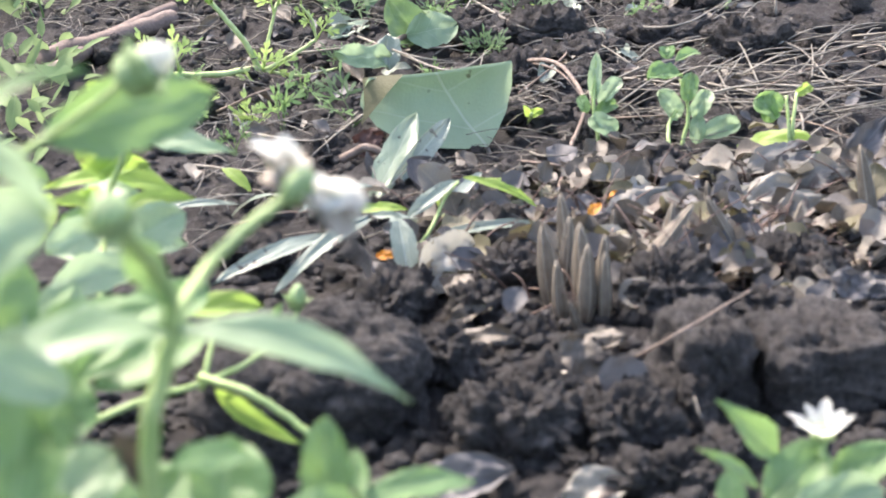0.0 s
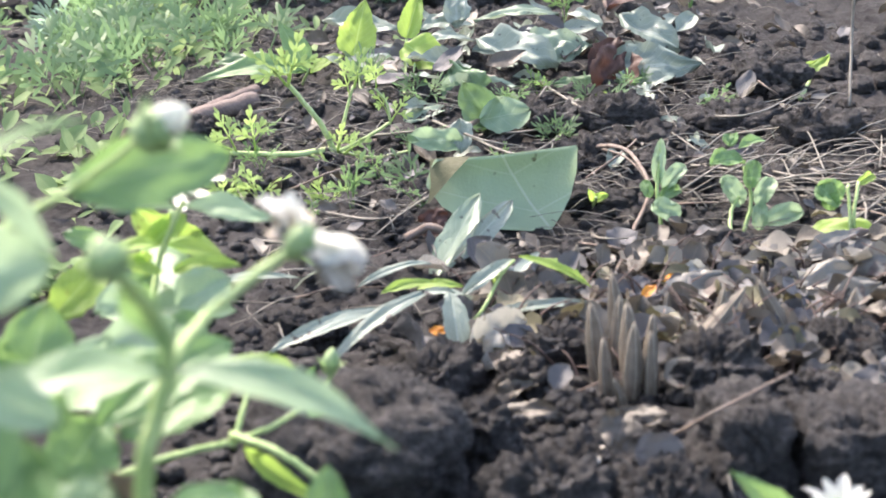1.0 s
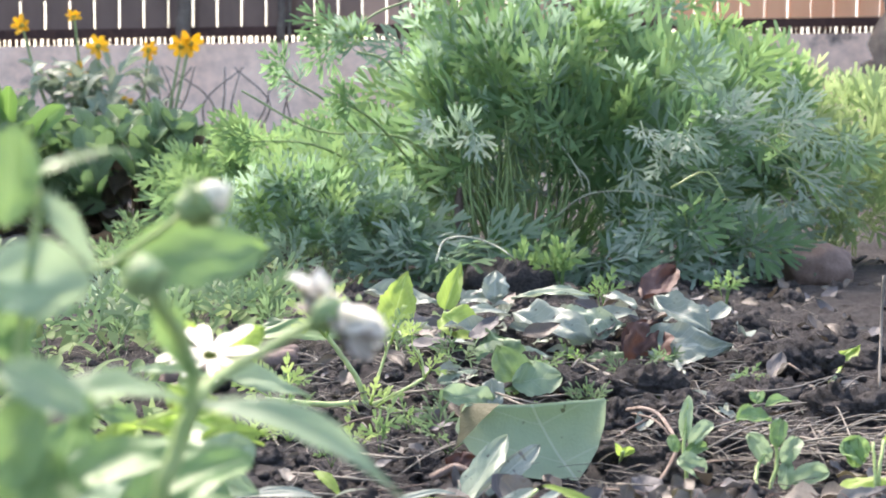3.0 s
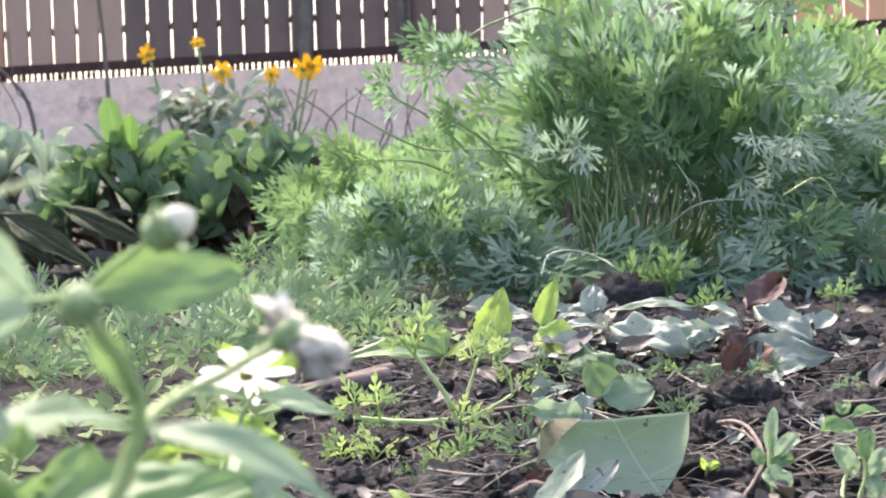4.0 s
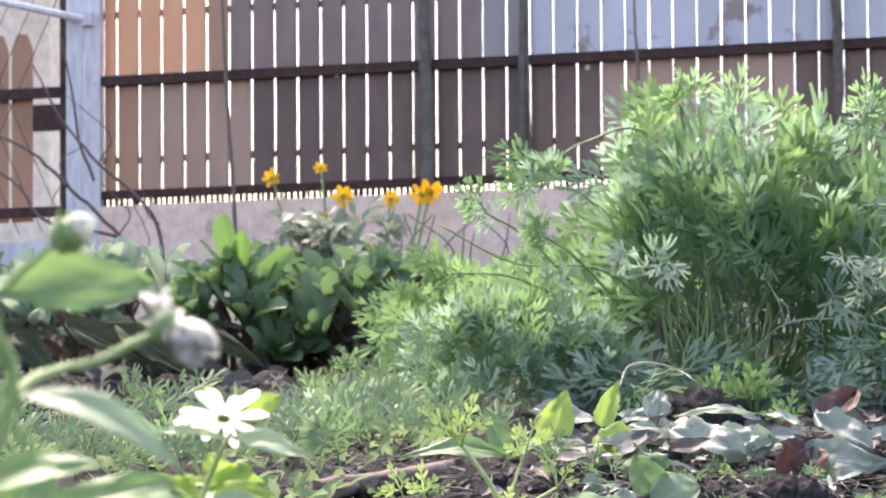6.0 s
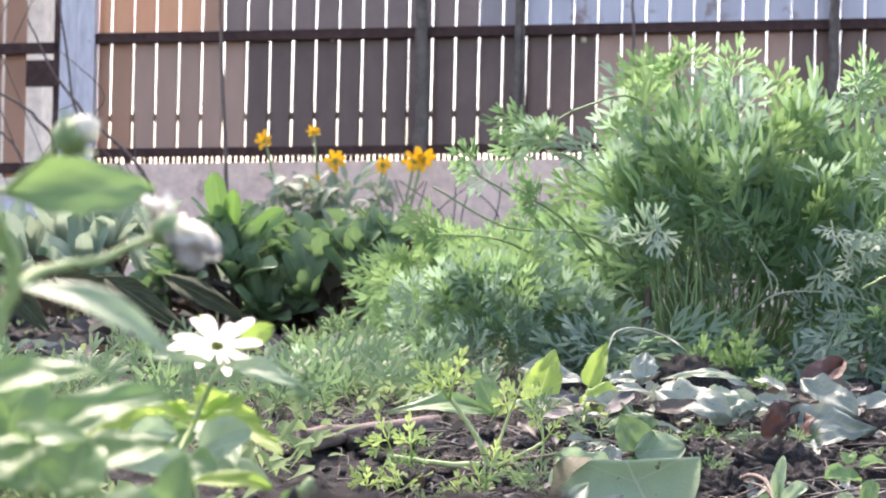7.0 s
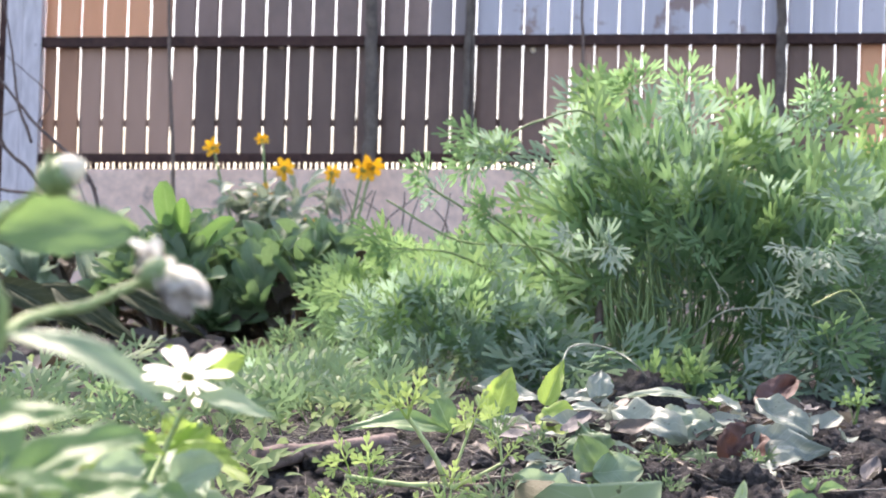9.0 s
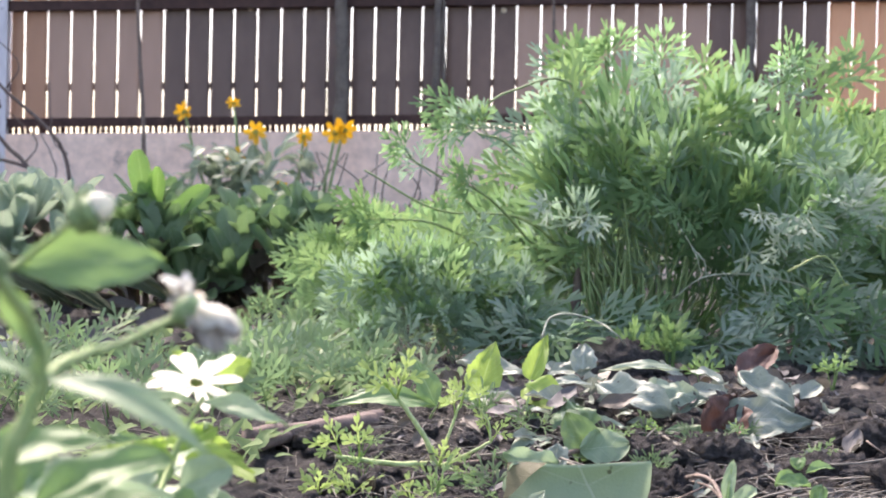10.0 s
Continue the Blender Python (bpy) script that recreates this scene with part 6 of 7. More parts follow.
stalk(sd, M_STEM, [(0.2452, 0.8761, 0.0000), (0.2452, 0.8855, 0.0210), (0.2536, 0.9013, 0.0484)], 0.0013, 0.0010)
sheet(sd, M_ZIN2, (0.2473, 0.8908, 0.0231), (0.2536, 0.9013, 0.0505), 0.0085, 'oval', -0.7, 0.38, (-0.34, -0.91, 0.58), crumple=0.22)
sheet(sd, M_ZIN2, (0.2505, 0.8908, 0.0210), (0.2673, 0.8960, 0.0336), 0.0102, 'round', -0.7, 0.38, (-0.35, -0.91, 0.59), crumple=0.22)
sheet(sd, M_ZIN, (0.2463, 0.8855, 0.0168), (0.2621, 0.8908, 0.0200), 0.0085, 'round', -0.7, 0.38, (-0.34, -0.91, 0.6), crumple=0.22)
sheet(sd, M_ZIN2, (0.2410, 0.8803, 0.0158), (0.2536, 0.8697, 0.0063), 0.0139, 'round', -0.7, 0.38, (-0.34, -0.9, 0.61), crumple=0.22)
sheet(sd, M_ZIN, (0.2410, 0.8855, 0.0179), (0.2379, 0.8908, 0.0273), 0.0073, 'round', -0.7, 0.38, (-0.33, -0.91, 0.6), crumple=0.22)
sd = thing('seedling', 'small seedling with notched leaves and a pale stem', 'seedling', 'seedlings')
stalk(sd, M_STEM, [(0.3278, 0.7902, 0.0000), (0.3257, 0.7891, 0.0190), (0.3288, 0.7997, 0.0391)], 0.0012, 0.0009)
stalk(sd, M_STEM, [(0.3299, 0.7933, 0.0000), (0.3278, 0.7891, 0.0222), (0.3352, 0.7997, 0.0402)], 0.0013, 0.0009)
sheet(sd, M_ZIN, (0.3225, 0.7944, 0.0317), (0.3088, 0.7997, 0.0380), 0.0158, 'round', -0.7, 0.38, (-0.44, -0.86, 0.6), crumple=0.22)
sheet(sd, M_YEL, (0.3341, 0.7997, 0.0380), (0.3479, 0.8050, 0.0412), 0.0064, 'oval', -0.7, 0.38, (-0.46, -0.86, 0.59), crumple=0.22)
sheet(sd, M_ZIN, (0.3172, 0.7944, 0.0264), (0.3140, 0.7997, 0.0423), 0.0105, 'round', -0.7, 0.38, (-0.44, -0.86, 0.6), crumple=0.22)
sheet(sd, M_ZIN, (0.3352, 0.7775, 0.0011), (0.3436, 0.7838, 0.0085), 0.0058, 'oval', -0.7, 0.38, (-0.46, -0.84, 0.64), crumple=0.22)
sd = thing('seedling', 'tiny round-leaved seedling in bare soil', 'seedling', 'seedlings')
stalk(sd, M_STEM, [(0.3396, 1.1152, 0.0000), (0.3487, 1.1325, 0.0041)], 0.0017, 0.0013)
sheet(sd, M_ZIN2, (0.3467, 1.1325, 0.0000), (0.3396, 1.1325, 0.0051), 0.0145, 'round', -0.7, 0.38, (-0.35, -0.91, 0.56), crumple=0.22)
sheet(sd, M_ZIN, (0.3518, 1.1325, 0.0010), (0.3691, 1.1325, 0.0000), 0.0102, 'oval', -0.7, 0.38, (-0.36, -0.91, 0.56), crumple=0.22)
sheet(sd, M_ZIN2, (0.3467, 1.1325, 0.0020), (0.3518, 1.1325, 0.0081), 0.0109, 'round', -0.7, 0.38, (-0.35, -0.91, 0.56), crumple=0.22)
sd = thing('seedling', 'small bright seedling beside the heap', 'seedling', 'seedlings')
stalk(sd, M_STEM, [(0.2980, 1.1580, 0.0097), (0.2951, 1.1551, 0.0214)], 0.0019, 0.0014)
sheet(sd, M_YEL, (0.2932, 1.1551, 0.0146), (0.3019, 1.1551, 0.0281), 0.0177, 'round', -0.7, 0.38, (-0.29, -0.94, 0.51), crumple=0.22)
sheet(sd, M_ZIN2, (0.2883, 1.1551, 0.0194), (0.2864, 1.1551, 0.0281), 0.0098, 'round', -0.7, 0.38, (-0.28, -0.95, 0.51), crumple=0.22)
sheet(sd, M_YEL, (0.2883, 1.1551, 0.0146), (0.2903, 1.1551, 0.0262), 0.0102, 'round', -0.7, 0.38, (-0.28, -0.95, 0.51), crumple=0.22)
sd = thing('seedling', 'upright yellowish leaf on bare soil', 'seedling', 'seedlings')
stalk(sd, M_STEM, [(0.4668, 1.1664, 0.0102), (0.5173, 1.2547, 0.0092)], 0.0020, 0.0015)
sheet(sd, M_YEL, (0.5018, 1.2450, -0.0014), (0.5338, 1.2547, 0.0287), 0.0201, 'lance', -0.7, 0.38, (-0.41, -0.9, 0.49), crumple=0.22)
sd = thing('seedling', 'tiny seedling with yellow leaves', 'seedling', 'seedlings')
stalk(sd, M_STEM, [(0.2194, 0.9343, 0.0000), (0.2152, 0.9154, 0.0126)], 0.0014, 0.0011)
sheet(sd, M_YEL, (0.2163, 0.9249, 0.0084), (0.2247, 0.9196, 0.0126), 0.0065, 'oval', -0.7, 0.38, (-0.28, -0.93, 0.6), crumple=0.22)
sheet(sd, M_YEL, (0.2163, 0.9249, 0.0084), (0.2121, 0.9217, 0.0168), 0.0047, 'oval', -0.7, 0.38, (-0.27, -0.93, 0.6), crumple=0.22)

# ---------------------------------------------------------------- twigs and sticks

tw = thing('stick', 'broken brown stick lying on the soil', 'stick', 'twigs')
stalk(tw, M_BRANCH, [(-0.0731, 1.1840, 0.0195), (-0.0227, 1.2208, 0.0215), (0.0316, 1.2693, 0.0253)], 0.0085, 0.0075)
tw = thing('stick', 'short thick broken stick by the weeds', 'stick', 'twigs')
stalk(tw, M_BRANCH, [(-0.0737, 1.1362, 0.0180), (-0.0278, 1.2252, 0.0200), (0.0377, 1.3287, 0.0219)], 0.0058, 0.0058)
tw = thing('twig', 'pale prostrate stem lying on soil', 'twig', 'twigs')
stalk(tw, M_TWIG, [(0.0310, 1.1280, 0.0060), (0.0765, 1.1331, 0.0080), (0.1432, 1.1603, 0.0080)], 0.0032, 0.0020)
tw = thing('twig', 'dark bent twig lying on soil', 'twig', 'twigs')
stalk(tw, M_TWIG, [(0.1383, 1.1163, 0.0160), (0.1722, 1.1153, 0.0209), (0.2236, 1.1880, 0.0150)], 0.0025, 0.0017)
tw = thing('twig', 'thin arching dry brown twig', 'twig', 'twigs')
stalk(tw, M_TWIG, [(0.2537, 1.0795, 0.0041), (0.2537, 1.0069, 0.0230), (0.2600, 0.9753, 0.0220), (0.2495, 0.9122, 0.0146), (0.2243, 0.8702, 0.0020), (0.1885, 0.7923, 0.0031)], 0.0016, 0.0012)
tw = thing('twig', 'thin dry twig across the clods', 'twig', 'twigs')
stalk(tw, M_TWIG, [(0.1295, 0.5358, 0.0220), (0.1402, 0.5197, 0.0370), (0.1842, 0.5519, 0.0349)], 0.0008, 0.0005)
tw = thing('twig', 'bent brown twig beside the large leaf', 'twig', 'twigs')
stalk(tw, M_TWIG, [(0.0873, 0.8898, 0.0050), (0.1030, 0.8846, 0.0123), (0.1177, 0.8762, 0.0050)], 0.0029, 0.0022)
tw = thing('twig', 'thin dry stalk lying on the soil', 'twig', 'twigs')
stalk(tw, M_TWIG, [(0.3709, 0.9266, 0.0060), (0.4224, 0.9403, 0.0144), (0.5245, 0.9971, 0.0081)], 0.0009, 0.0004)
tw = thing('twig', 'thin dry stalk lying on the soil', 'twig', 'twigs')
stalk(tw, M_STRAW, [(0.3459, 0.8991, 0.0060), (0.3648, 0.8465, 0.0144), (0.4480, 0.8707, 0.0081)], 0.0008, 0.0003)
tw = thing('twig', 'thin dry stalk lying on the soil', 'twig', 'twigs')
stalk(tw, M_STRAW, [(0.3875, 0.9439, 0.0060), (0.4096, 0.9018, 0.0144), (0.5106, 0.9733, 0.0081)], 0.0009, 0.0004)
tw = thing('twig', 'thin dry stalk lying on the soil', 'twig', 'twigs')
stalk(tw, M_TWIG, [(0.3558, 0.8729, 0.0060), (0.3590, 0.8149, 0.0144), (0.3727, 0.7801, 0.0081)], 0.0008, 0.0003)
tw = thing('twig', 'thin dry stalk lying on the soil', 'twig', 'twigs')
stalk(tw, M_STRAW, [(0.3576, 0.8931, 0.0060), (0.3871, 0.8826, 0.0144), (0.3871, 0.8331, 0.0081)], 0.0008, 0.0003)
tw = thing('twig', 'thin dry stalk lying on the soil', 'twig', 'twigs')
stalk(tw, M_STRAW, [(0.3592, 1.1416, 0.0060), (0.4040, 1.1365, 0.0141), (0.4803, 1.1894, 0.0080)], 0.0010, 0.0004)
tw = thing('twig', 'thin dry stalk lying on the soil', 'twig', 'twigs')
stalk(tw, M_TWIG, [(0.1824, 0.8453, 0.0060), (0.1908, 0.8042, 0.0144), (0.2024, 0.8095, 0.0081)], 0.0007, 0.0003)
tw = thing('twig', 'thin dry stalk lying on the soil', 'twig', 'twigs')
stalk(tw, M_STRAW, [(0.1950, 0.8575, 0.0060), (0.1929, 0.8207, 0.0144), (0.2287, 0.8343, 0.0081)], 0.0008, 0.0003)
tw = thing('twig', 'thin dry stalk lying on the soil', 'twig', 'twigs')
stalk(tw, M_STRAW, [(0.2376, 1.1406, 0.0140), (0.2610, 1.1309, 0.0218), (0.3068, 1.1631, 0.0159)], 0.0010, 0.0004)
tw = thing('twig', 'thin dry stalk lying on the soil', 'twig', 'twigs')
stalk(tw, M_TWIG, [(0.2643, 0.9076, 0.0060), (0.2769, 0.8739, 0.0144), (0.3105, 0.8834, 0.0081)], 0.0008, 0.0003)
tw = thing('twig', 'thin dry stalk lying on the soil', 'twig', 'twigs')
stalk(tw, M_STRAW, [(0.3867, 0.8660, 0.0060), (0.4015, 0.8449, 0.0144), (0.4279, 0.8365, 0.0081)], 0.0008, 0.0003)
tw = thing('twig', 'thin dry stalk lying on the soil', 'twig', 'twigs')
stalk(tw, M_STRAW, [(0.1624, 1.1740, 0.0148), (0.1750, 1.0616, 0.0226), (0.2022, 1.0567, 0.0168)], 0.0011, 0.0004)
tw = thing('twig', 'thin dry stalk lying on the soil', 'twig', 'twigs')
stalk(tw, M_TWIG, [(0.0400, 0.8543, 0.0060), (0.0558, 0.8291, 0.0144), (0.0810, 0.8638, 0.0081)], 0.0007, 0.0003)
tw = thing('twig', 'thin dry stalk lying on the soil', 'twig', 'twigs')
stalk(tw, M_STRAW, [(0.0138, 0.8884, 0.0060), (0.0326, 0.8612, 0.0144), (0.0588, 0.8842, 0.0081)], 0.0008, 0.0003)
tw = thing('twig', 'thin dry stalk lying on the soil', 'twig', 'twigs')
stalk(tw, M_STRAW, [(0.3902, 0.9096, 0.0060), (0.3555, 0.8285, 0.0144), (0.3355, 0.7958, 0.0081)], 0.0009, 0.0004)
tw = thing('twig', 'thin dry stalk lying on the soil', 'twig', 'twigs')
stalk(tw, M_TWIG, [(0.0328, 1.0285, 0.0060), (0.0640, 1.0296, 0.0164), (0.1244, 1.1066, 0.0081)], 0.0010, 0.0004)
tw = thing('twig', 'thin dry stalk lying on the soil', 'twig', 'twigs')
stalk(tw, M_STRAW, [(0.0421, 0.9719, 0.0060), (0.0766, 0.8988, 0.0164), (0.1194, 0.9834, 0.0081)], 0.0009, 0.0004)
tw = thing('twig', 'thin dry stalk lying on the soil', 'twig', 'twigs')
stalk(tw, M_STRAW, [(0.2837, 1.3150, 0.0147), (0.2710, 1.1273, 0.0244), (0.2905, 1.1166, 0.0167)], 0.0013, 0.0005)
tw = thing('twig', 'thin dry stalk lying on the soil', 'twig', 'twigs')
stalk(tw, M_TWIG, [(0.2444, 1.0899, 0.0060), (0.2617, 1.0087, 0.0162), (0.2637, 0.9508, 0.0080)], 0.0011, 0.0004)
tw = thing('twig', 'thin dry stalk lying on the soil', 'twig', 'twigs')
stalk(tw, M_STRAW, [(0.3601, 1.1262, 0.0132), (0.3817, 1.0673, 0.0230), (0.4750, 1.1744, 0.0151)], 0.0012, 0.0005)
tw = thing('twig', 'thin dry stalk lying on the soil', 'twig', 'twigs')
stalk(tw, M_STRAW, [(0.1404, 1.0077, 0.0060), (0.0924, 0.9117, 0.0164), (0.0684, 0.8897, 0.0081)], 0.0010, 0.0004)
tw = thing('twig', 'thin dry stalk lying on the soil', 'twig', 'twigs')
stalk(tw, M_TWIG, [(0.4622, 1.2740, 0.0157), (0.4321, 1.1642, 0.0254), (0.4418, 1.1526, 0.0177)], 0.0014, 0.0005)
tw = thing('twig', 'thin dry stalk lying on the soil', 'twig', 'twigs')
stalk(tw, M_STRAW, [(0.1077, 1.1438, 0.0137), (0.1437, 1.1029, 0.0234), (0.1914, 1.1272, 0.0156)], 0.0011, 0.0004)
tw = thing('twig', 'thin dry stalk lying on the soil', 'twig', 'twigs')
stalk(tw, M_STRAW, [(0.0012, 0.9155, 0.0060), (0.0358, 0.8474, 0.0165), (0.0703, 0.8621, 0.0081)], 0.0009, 0.0003)
tw = thing('twig', 'thin dry stalk lying on the soil', 'twig', 'twigs')
stalk(tw, M_TWIG, [(0.2318, 0.9906, 0.0060), (0.2779, 1.0325, 0.0165), (0.3145, 1.1204, 0.0081)], 0.0010, 0.0004)
tw = thing('twig', 'thin dry stalk lying on the soil', 'twig', 'twigs')
stalk(tw, M_STRAW, [(-0.0105, 0.8358, 0.0060), (0.0126, 0.8137, 0.0165), (0.0515, 0.8211, 0.0081)], 0.0008, 0.0003)
tw = thing('twig', 'thin dry stalk lying on the soil', 'twig', 'twigs')
stalk(tw, M_STRAW, [(0.1935, 1.1484, 0.0060), (0.2279, 1.1068, 0.0161), (0.2807, 1.1707, 0.0080)], 0.0011, 0.0004)
tw = thing('twig', 'thin dry stalk lying on the soil', 'twig', 'twigs')
stalk(tw, M_TWIG, [(0.0115, 0.7954, 0.0060), (0.0326, 0.7743, 0.0165), (0.0715, 0.7870, 0.0081)], 0.0008, 0.0003)
tw = thing('twig', 'thin dry stalk lying on the soil', 'twig', 'twigs')
stalk(tw, M_STRAW, [(0.1757, 1.1344, 0.0131), (0.1884, 1.0053, 0.0229), (0.2412, 1.0845, 0.0151)], 0.0011, 0.0004)
tw = thing('twig', 'pale arching dry stalk under the bushes', 'twig', 'twigs')
stalk(tw, M_SILVST, [(0.2384, 1.7786, 0.0601), (0.2514, 1.7987, 0.0832), (0.2785, 1.7987, 0.0882), (0.3126, 1.7987, 0.0782), (0.3387, 1.7987, 0.0591), (0.4290, 2.2110, 0.0029)], 0.0013, 0.0009)
tw = thing('twig', 'thin pale root thread on a clod', 'twig', 'twigs')
stalk(tw, M_TAN, [(0.1344, 0.4942, 0.0230), (0.1322, 0.4845, 0.0209), (0.1355, 0.4877, 0.0144), (0.1387, 0.4867, 0.0080)], 0.0004, 0.0003)
tw = thing('twig', 'thin pale upright stalk', 'twig', 'twigs')
stalk(tw, M_STRAW, [(0.4927, 1.1306, 0.0083), (0.5113, 1.1689, 0.0573), (0.5123, 1.1689, 0.0985)], 0.0012, 0.0012)

# ---------------------------------------------------------------- bleached shoots drooping over the tall plant

stalk(BUSH, M_SILVST, [(0.672, 2.200, 0.166), (0.668, 2.120, 0.220), (0.678, 2.100, 0.240), (0.719, 2.100, 0.236), (0.735, 2.100, 0.217)], 0.0015, 0.0006, name='shoot')
stalk(BUSH, M_SILVST, [(0.658, 2.100, 0.216), (0.690, 2.100, 0.197), (0.710, 2.100, 0.166)], 0.0014, 0.0006, name='shoot')
stalk(BUSH, M_SILVST, [(0.645, 2.100, 0.196), (0.632, 2.100, 0.177), (0.628, 2.100, 0.153)], 0.0014, 0.0006, name='shoot')
stalk(BUSH, M_SILVST, [(0.476, 2.150, 0.092), (0.514, 2.100, 0.128), (0.589, 2.080, 0.131), (0.655, 2.060, 0.113), (0.688, 2.050, 0.085)], 0.0014, 0.0006, name='shoot')
stalk(BUSH, M_SILVST, [(0.589, 2.080, 0.131), (0.591, 2.060, 0.104), (0.607, 2.050, 0.080)], 0.0014, 0.0006, name='shoot')
stalk(BUSH, M_SILVST, [(0.655, 2.060, 0.112), (0.656, 2.050, 0.090), (0.668, 2.040, 0.071)], 0.0014, 0.0006, name='shoot')
stalk(BUSH, M_SILVST, [(0.490, 2.200, 0.205), (0.499, 2.120, 0.165), (0.506, 2.100, 0.133)], 0.0014, 0.0006, name='shoot')
stalk(BUSH, M_SILVST, [(0.494, 2.100, 0.165), (0.510, 2.100, 0.149), (0.515, 2.100, 0.121)], 0.0014, 0.0006, name='shoot')

# ---------------------------------------------------------------- seed pods
pods = [(0.1291, 0.6446, 0.0387, (-.12, .05, 1)), (0.1313, 0.6333, 0.0212, (.25, -.1, .5)), (0.1324, 0.6157, 0.0361, (.08, .1, 1)), (0.1409, 0.6136, 0.0282, (.02, .05, 1)), (0.1386, 0.6601, 0.0339, (.12, .1, 1)),
        (0.1481, 0.6735, 0.0424, (-.1, .1, 1)), (0.1748, 0.6561, 0.0382, (.75, .35, .55)), (0.2456, 0.7295, 0.0254, (-.1, .1, 1)), (0.2312, 0.6677, 0.0361, (-.4, .1, .8)), (0.2397, 0.7887, 0.0190, (-.35, 0, .8)),
        (0.3121, 0.6856, 0.0361, (-.15, .1, 1)), (0.2610, 0.6740, 0.0255, (.25, .1, 1)), (0.1508, 0.7678, 0.0232, (.1, 0, 1)), (0.1963, 0.7834, 0.0211, (-.3, 0, .9)), (0.2720, 0.6452, 0.0255, (.7, -.2, .4)), (0.1633, 0.6261, 0.0191, (-.5, .1, .6)), (0.1249, 0.6239, 0.0276, (-.05, .1, 1)), (0.1377, 0.6260, 0.0382, (-.05, .1, 1)), (0.1282, 0.6095, 0.0170, (-.3, -.1, .9)), (0.1462, 0.6323, 0.0319, (.1, .1, 1)), (0.1907, 0.6675, 0.0318, (.2, .1, 1)), (0.2118, 0.6964, 0.0276, (-.6, .1, .6)), (0.1798, 0.7066, 0.0254, (.1, .1, 1))]
for x, y, L, way in pods:
    x, L, W_ = x + .006, L * U(1.0, 1.2), U(.095, .125)
    ob = thing("seed_pod", "dry brown ribbed seed pod standing in the soil", "seed pod", "seed pods", at=(x, y, gz(x, y) - 0.002))
    m = aim((0, 0, 0), way, (U(-1, 1), -1, .2), 1)
    acc = Acc()
    spindle(acc, m, L, L * W_, 0, 14, 10, ([0, .08, .3, .6, .85, 1], [.35, .7, 1, .85, .45, .05]))
    part("husk", acc, M_POD, ob)
    for j in range(5):
        a = 2 * math.pi * j / 5 + .3
        acc = Acc()
        px, pr = [0, .08, .3, .6, .85, 1], [.35, .7, 1, .85, .45, .05]
        line = [m @ Vector((math.cos(a) * L * (W_ + .003) * np.interp(t, px, pr), t * L, math.sin(a) * L * (W_ + .003) * np.interp(t, px, pr))) for t in (0, .1, .25, .4, .55, .7, .85, .97)]
        tube(acc, line, L * .013, L * .008, 5)
        part("rib", acc, M_PODRIB, ob)

# ---------------------------------------------------------------- clods
clods = [(0.010, 0.572, .044, .036, .026, 3), (0.073, 0.519, .0215, .018, .0150, 0), (0.116, 0.511, .0215, .017, .0145, 0), (0.1600, 0.541, .0142, .022, .0205, 6), (0.2035, 0.533, .0290, .025, .0205, 6),
         (0.176, 0.613, .021, .017, .0165, 0), (0.121, 0.673, .016, .013, .0125, 0), (0.059, 0.649, .016, .013, .012, 0), (0.070, 0.585, .0125, .012, .0125, 0), (0.115, 0.470, .022, .012, .009, 0), (0.095, 0.545, .012, .011, .011, 0),
         (0.142, 0.520, .010, .010, .009, 0), (0.092, 0.492, .011, .009, .007, 0), (0.140, 0.486, .014, .010, .008, 0), (0.040, 0.615, .013, .011, .010, 0), (0.0717, 0.672, .0138, .0117, .0106, 0), (0.2561, 0.6265, .0128, .0106, .0085, 0), (0.2697, 0.7623, .0085, .0074, .0085, 0)]
clods += [(0.2115, 0.5952, .0160, .0128, .0128, 0), (0.0961, 0.6383, .0127, .0106, .0085, 0), (0.1330, 0.7381, .0158, .0127, .0106, 0), (0.298, 1.13, .032, .026, .013, 0), (0.39, 1.11, .034, .03, .013, 0), (0.2951, 0.9460, .0220, .0189, .0105, 0),
          (0.4172, 1.0303, .0293, .0251, .0146, 0), (0.457, 1.205, .028, .024, .014, 0), (0.2527, 0.6451, .0138, .0128, .0096, 0), (0.2489, 1.0456, .0292, .0229, .0136, 0), (0.246, 1.134, .024, .02, .012, 0), (0.299, 1.073, .025, .02, .012, 0)]
clods += [(0.0109, 1.0541, .0229, .0187, .0083, 0), (0.0829, 0.9020, .0168, .0147, .0073, 0), (0.2153, 0.7865, .0137, .0127, .0074, 0), (0.0177, 0.7701, .0179, .0147, .0095, 0), (0.36, 1.95, .06, .05, .03, 0), (-0.031, 1.215, .03, .02, .010, 0)]
for i, (x, y, sx, sy, sz, flat) in enumerate(clods):
    acc = Acc()
    clod(acc, (sx, sy, sz), i + 1, .70 if not flat else .46, .0085 if y < .8 else .012, (56 if sx > .02 else 40) if y < .8 else 26, flat if flat else 2.3)
    ob = part("soil_clod", acc, M_CLOD, None, "", Matrix.Translation((x, y, gz(x, y) + sz * .55)))
    tagged(ob, "grey-brown lump of dry cracked soil" if flat else "dark crumbly lump of garden soil", "clod", "soil clods")

# smaller lumps strewn over the bed, on a few shared shapes
LUMPS = []
for i in range(6):
    acc = Acc()
    blob(acc, (0, 0, 0), (1, .85, .7), 60 + i, .34, 2.2, 14)
    LUMPS.append(acc.mesh("soil_clod", M_CLOD))
r = random.Random(31)
LUMPS_LOOSE = Acc()
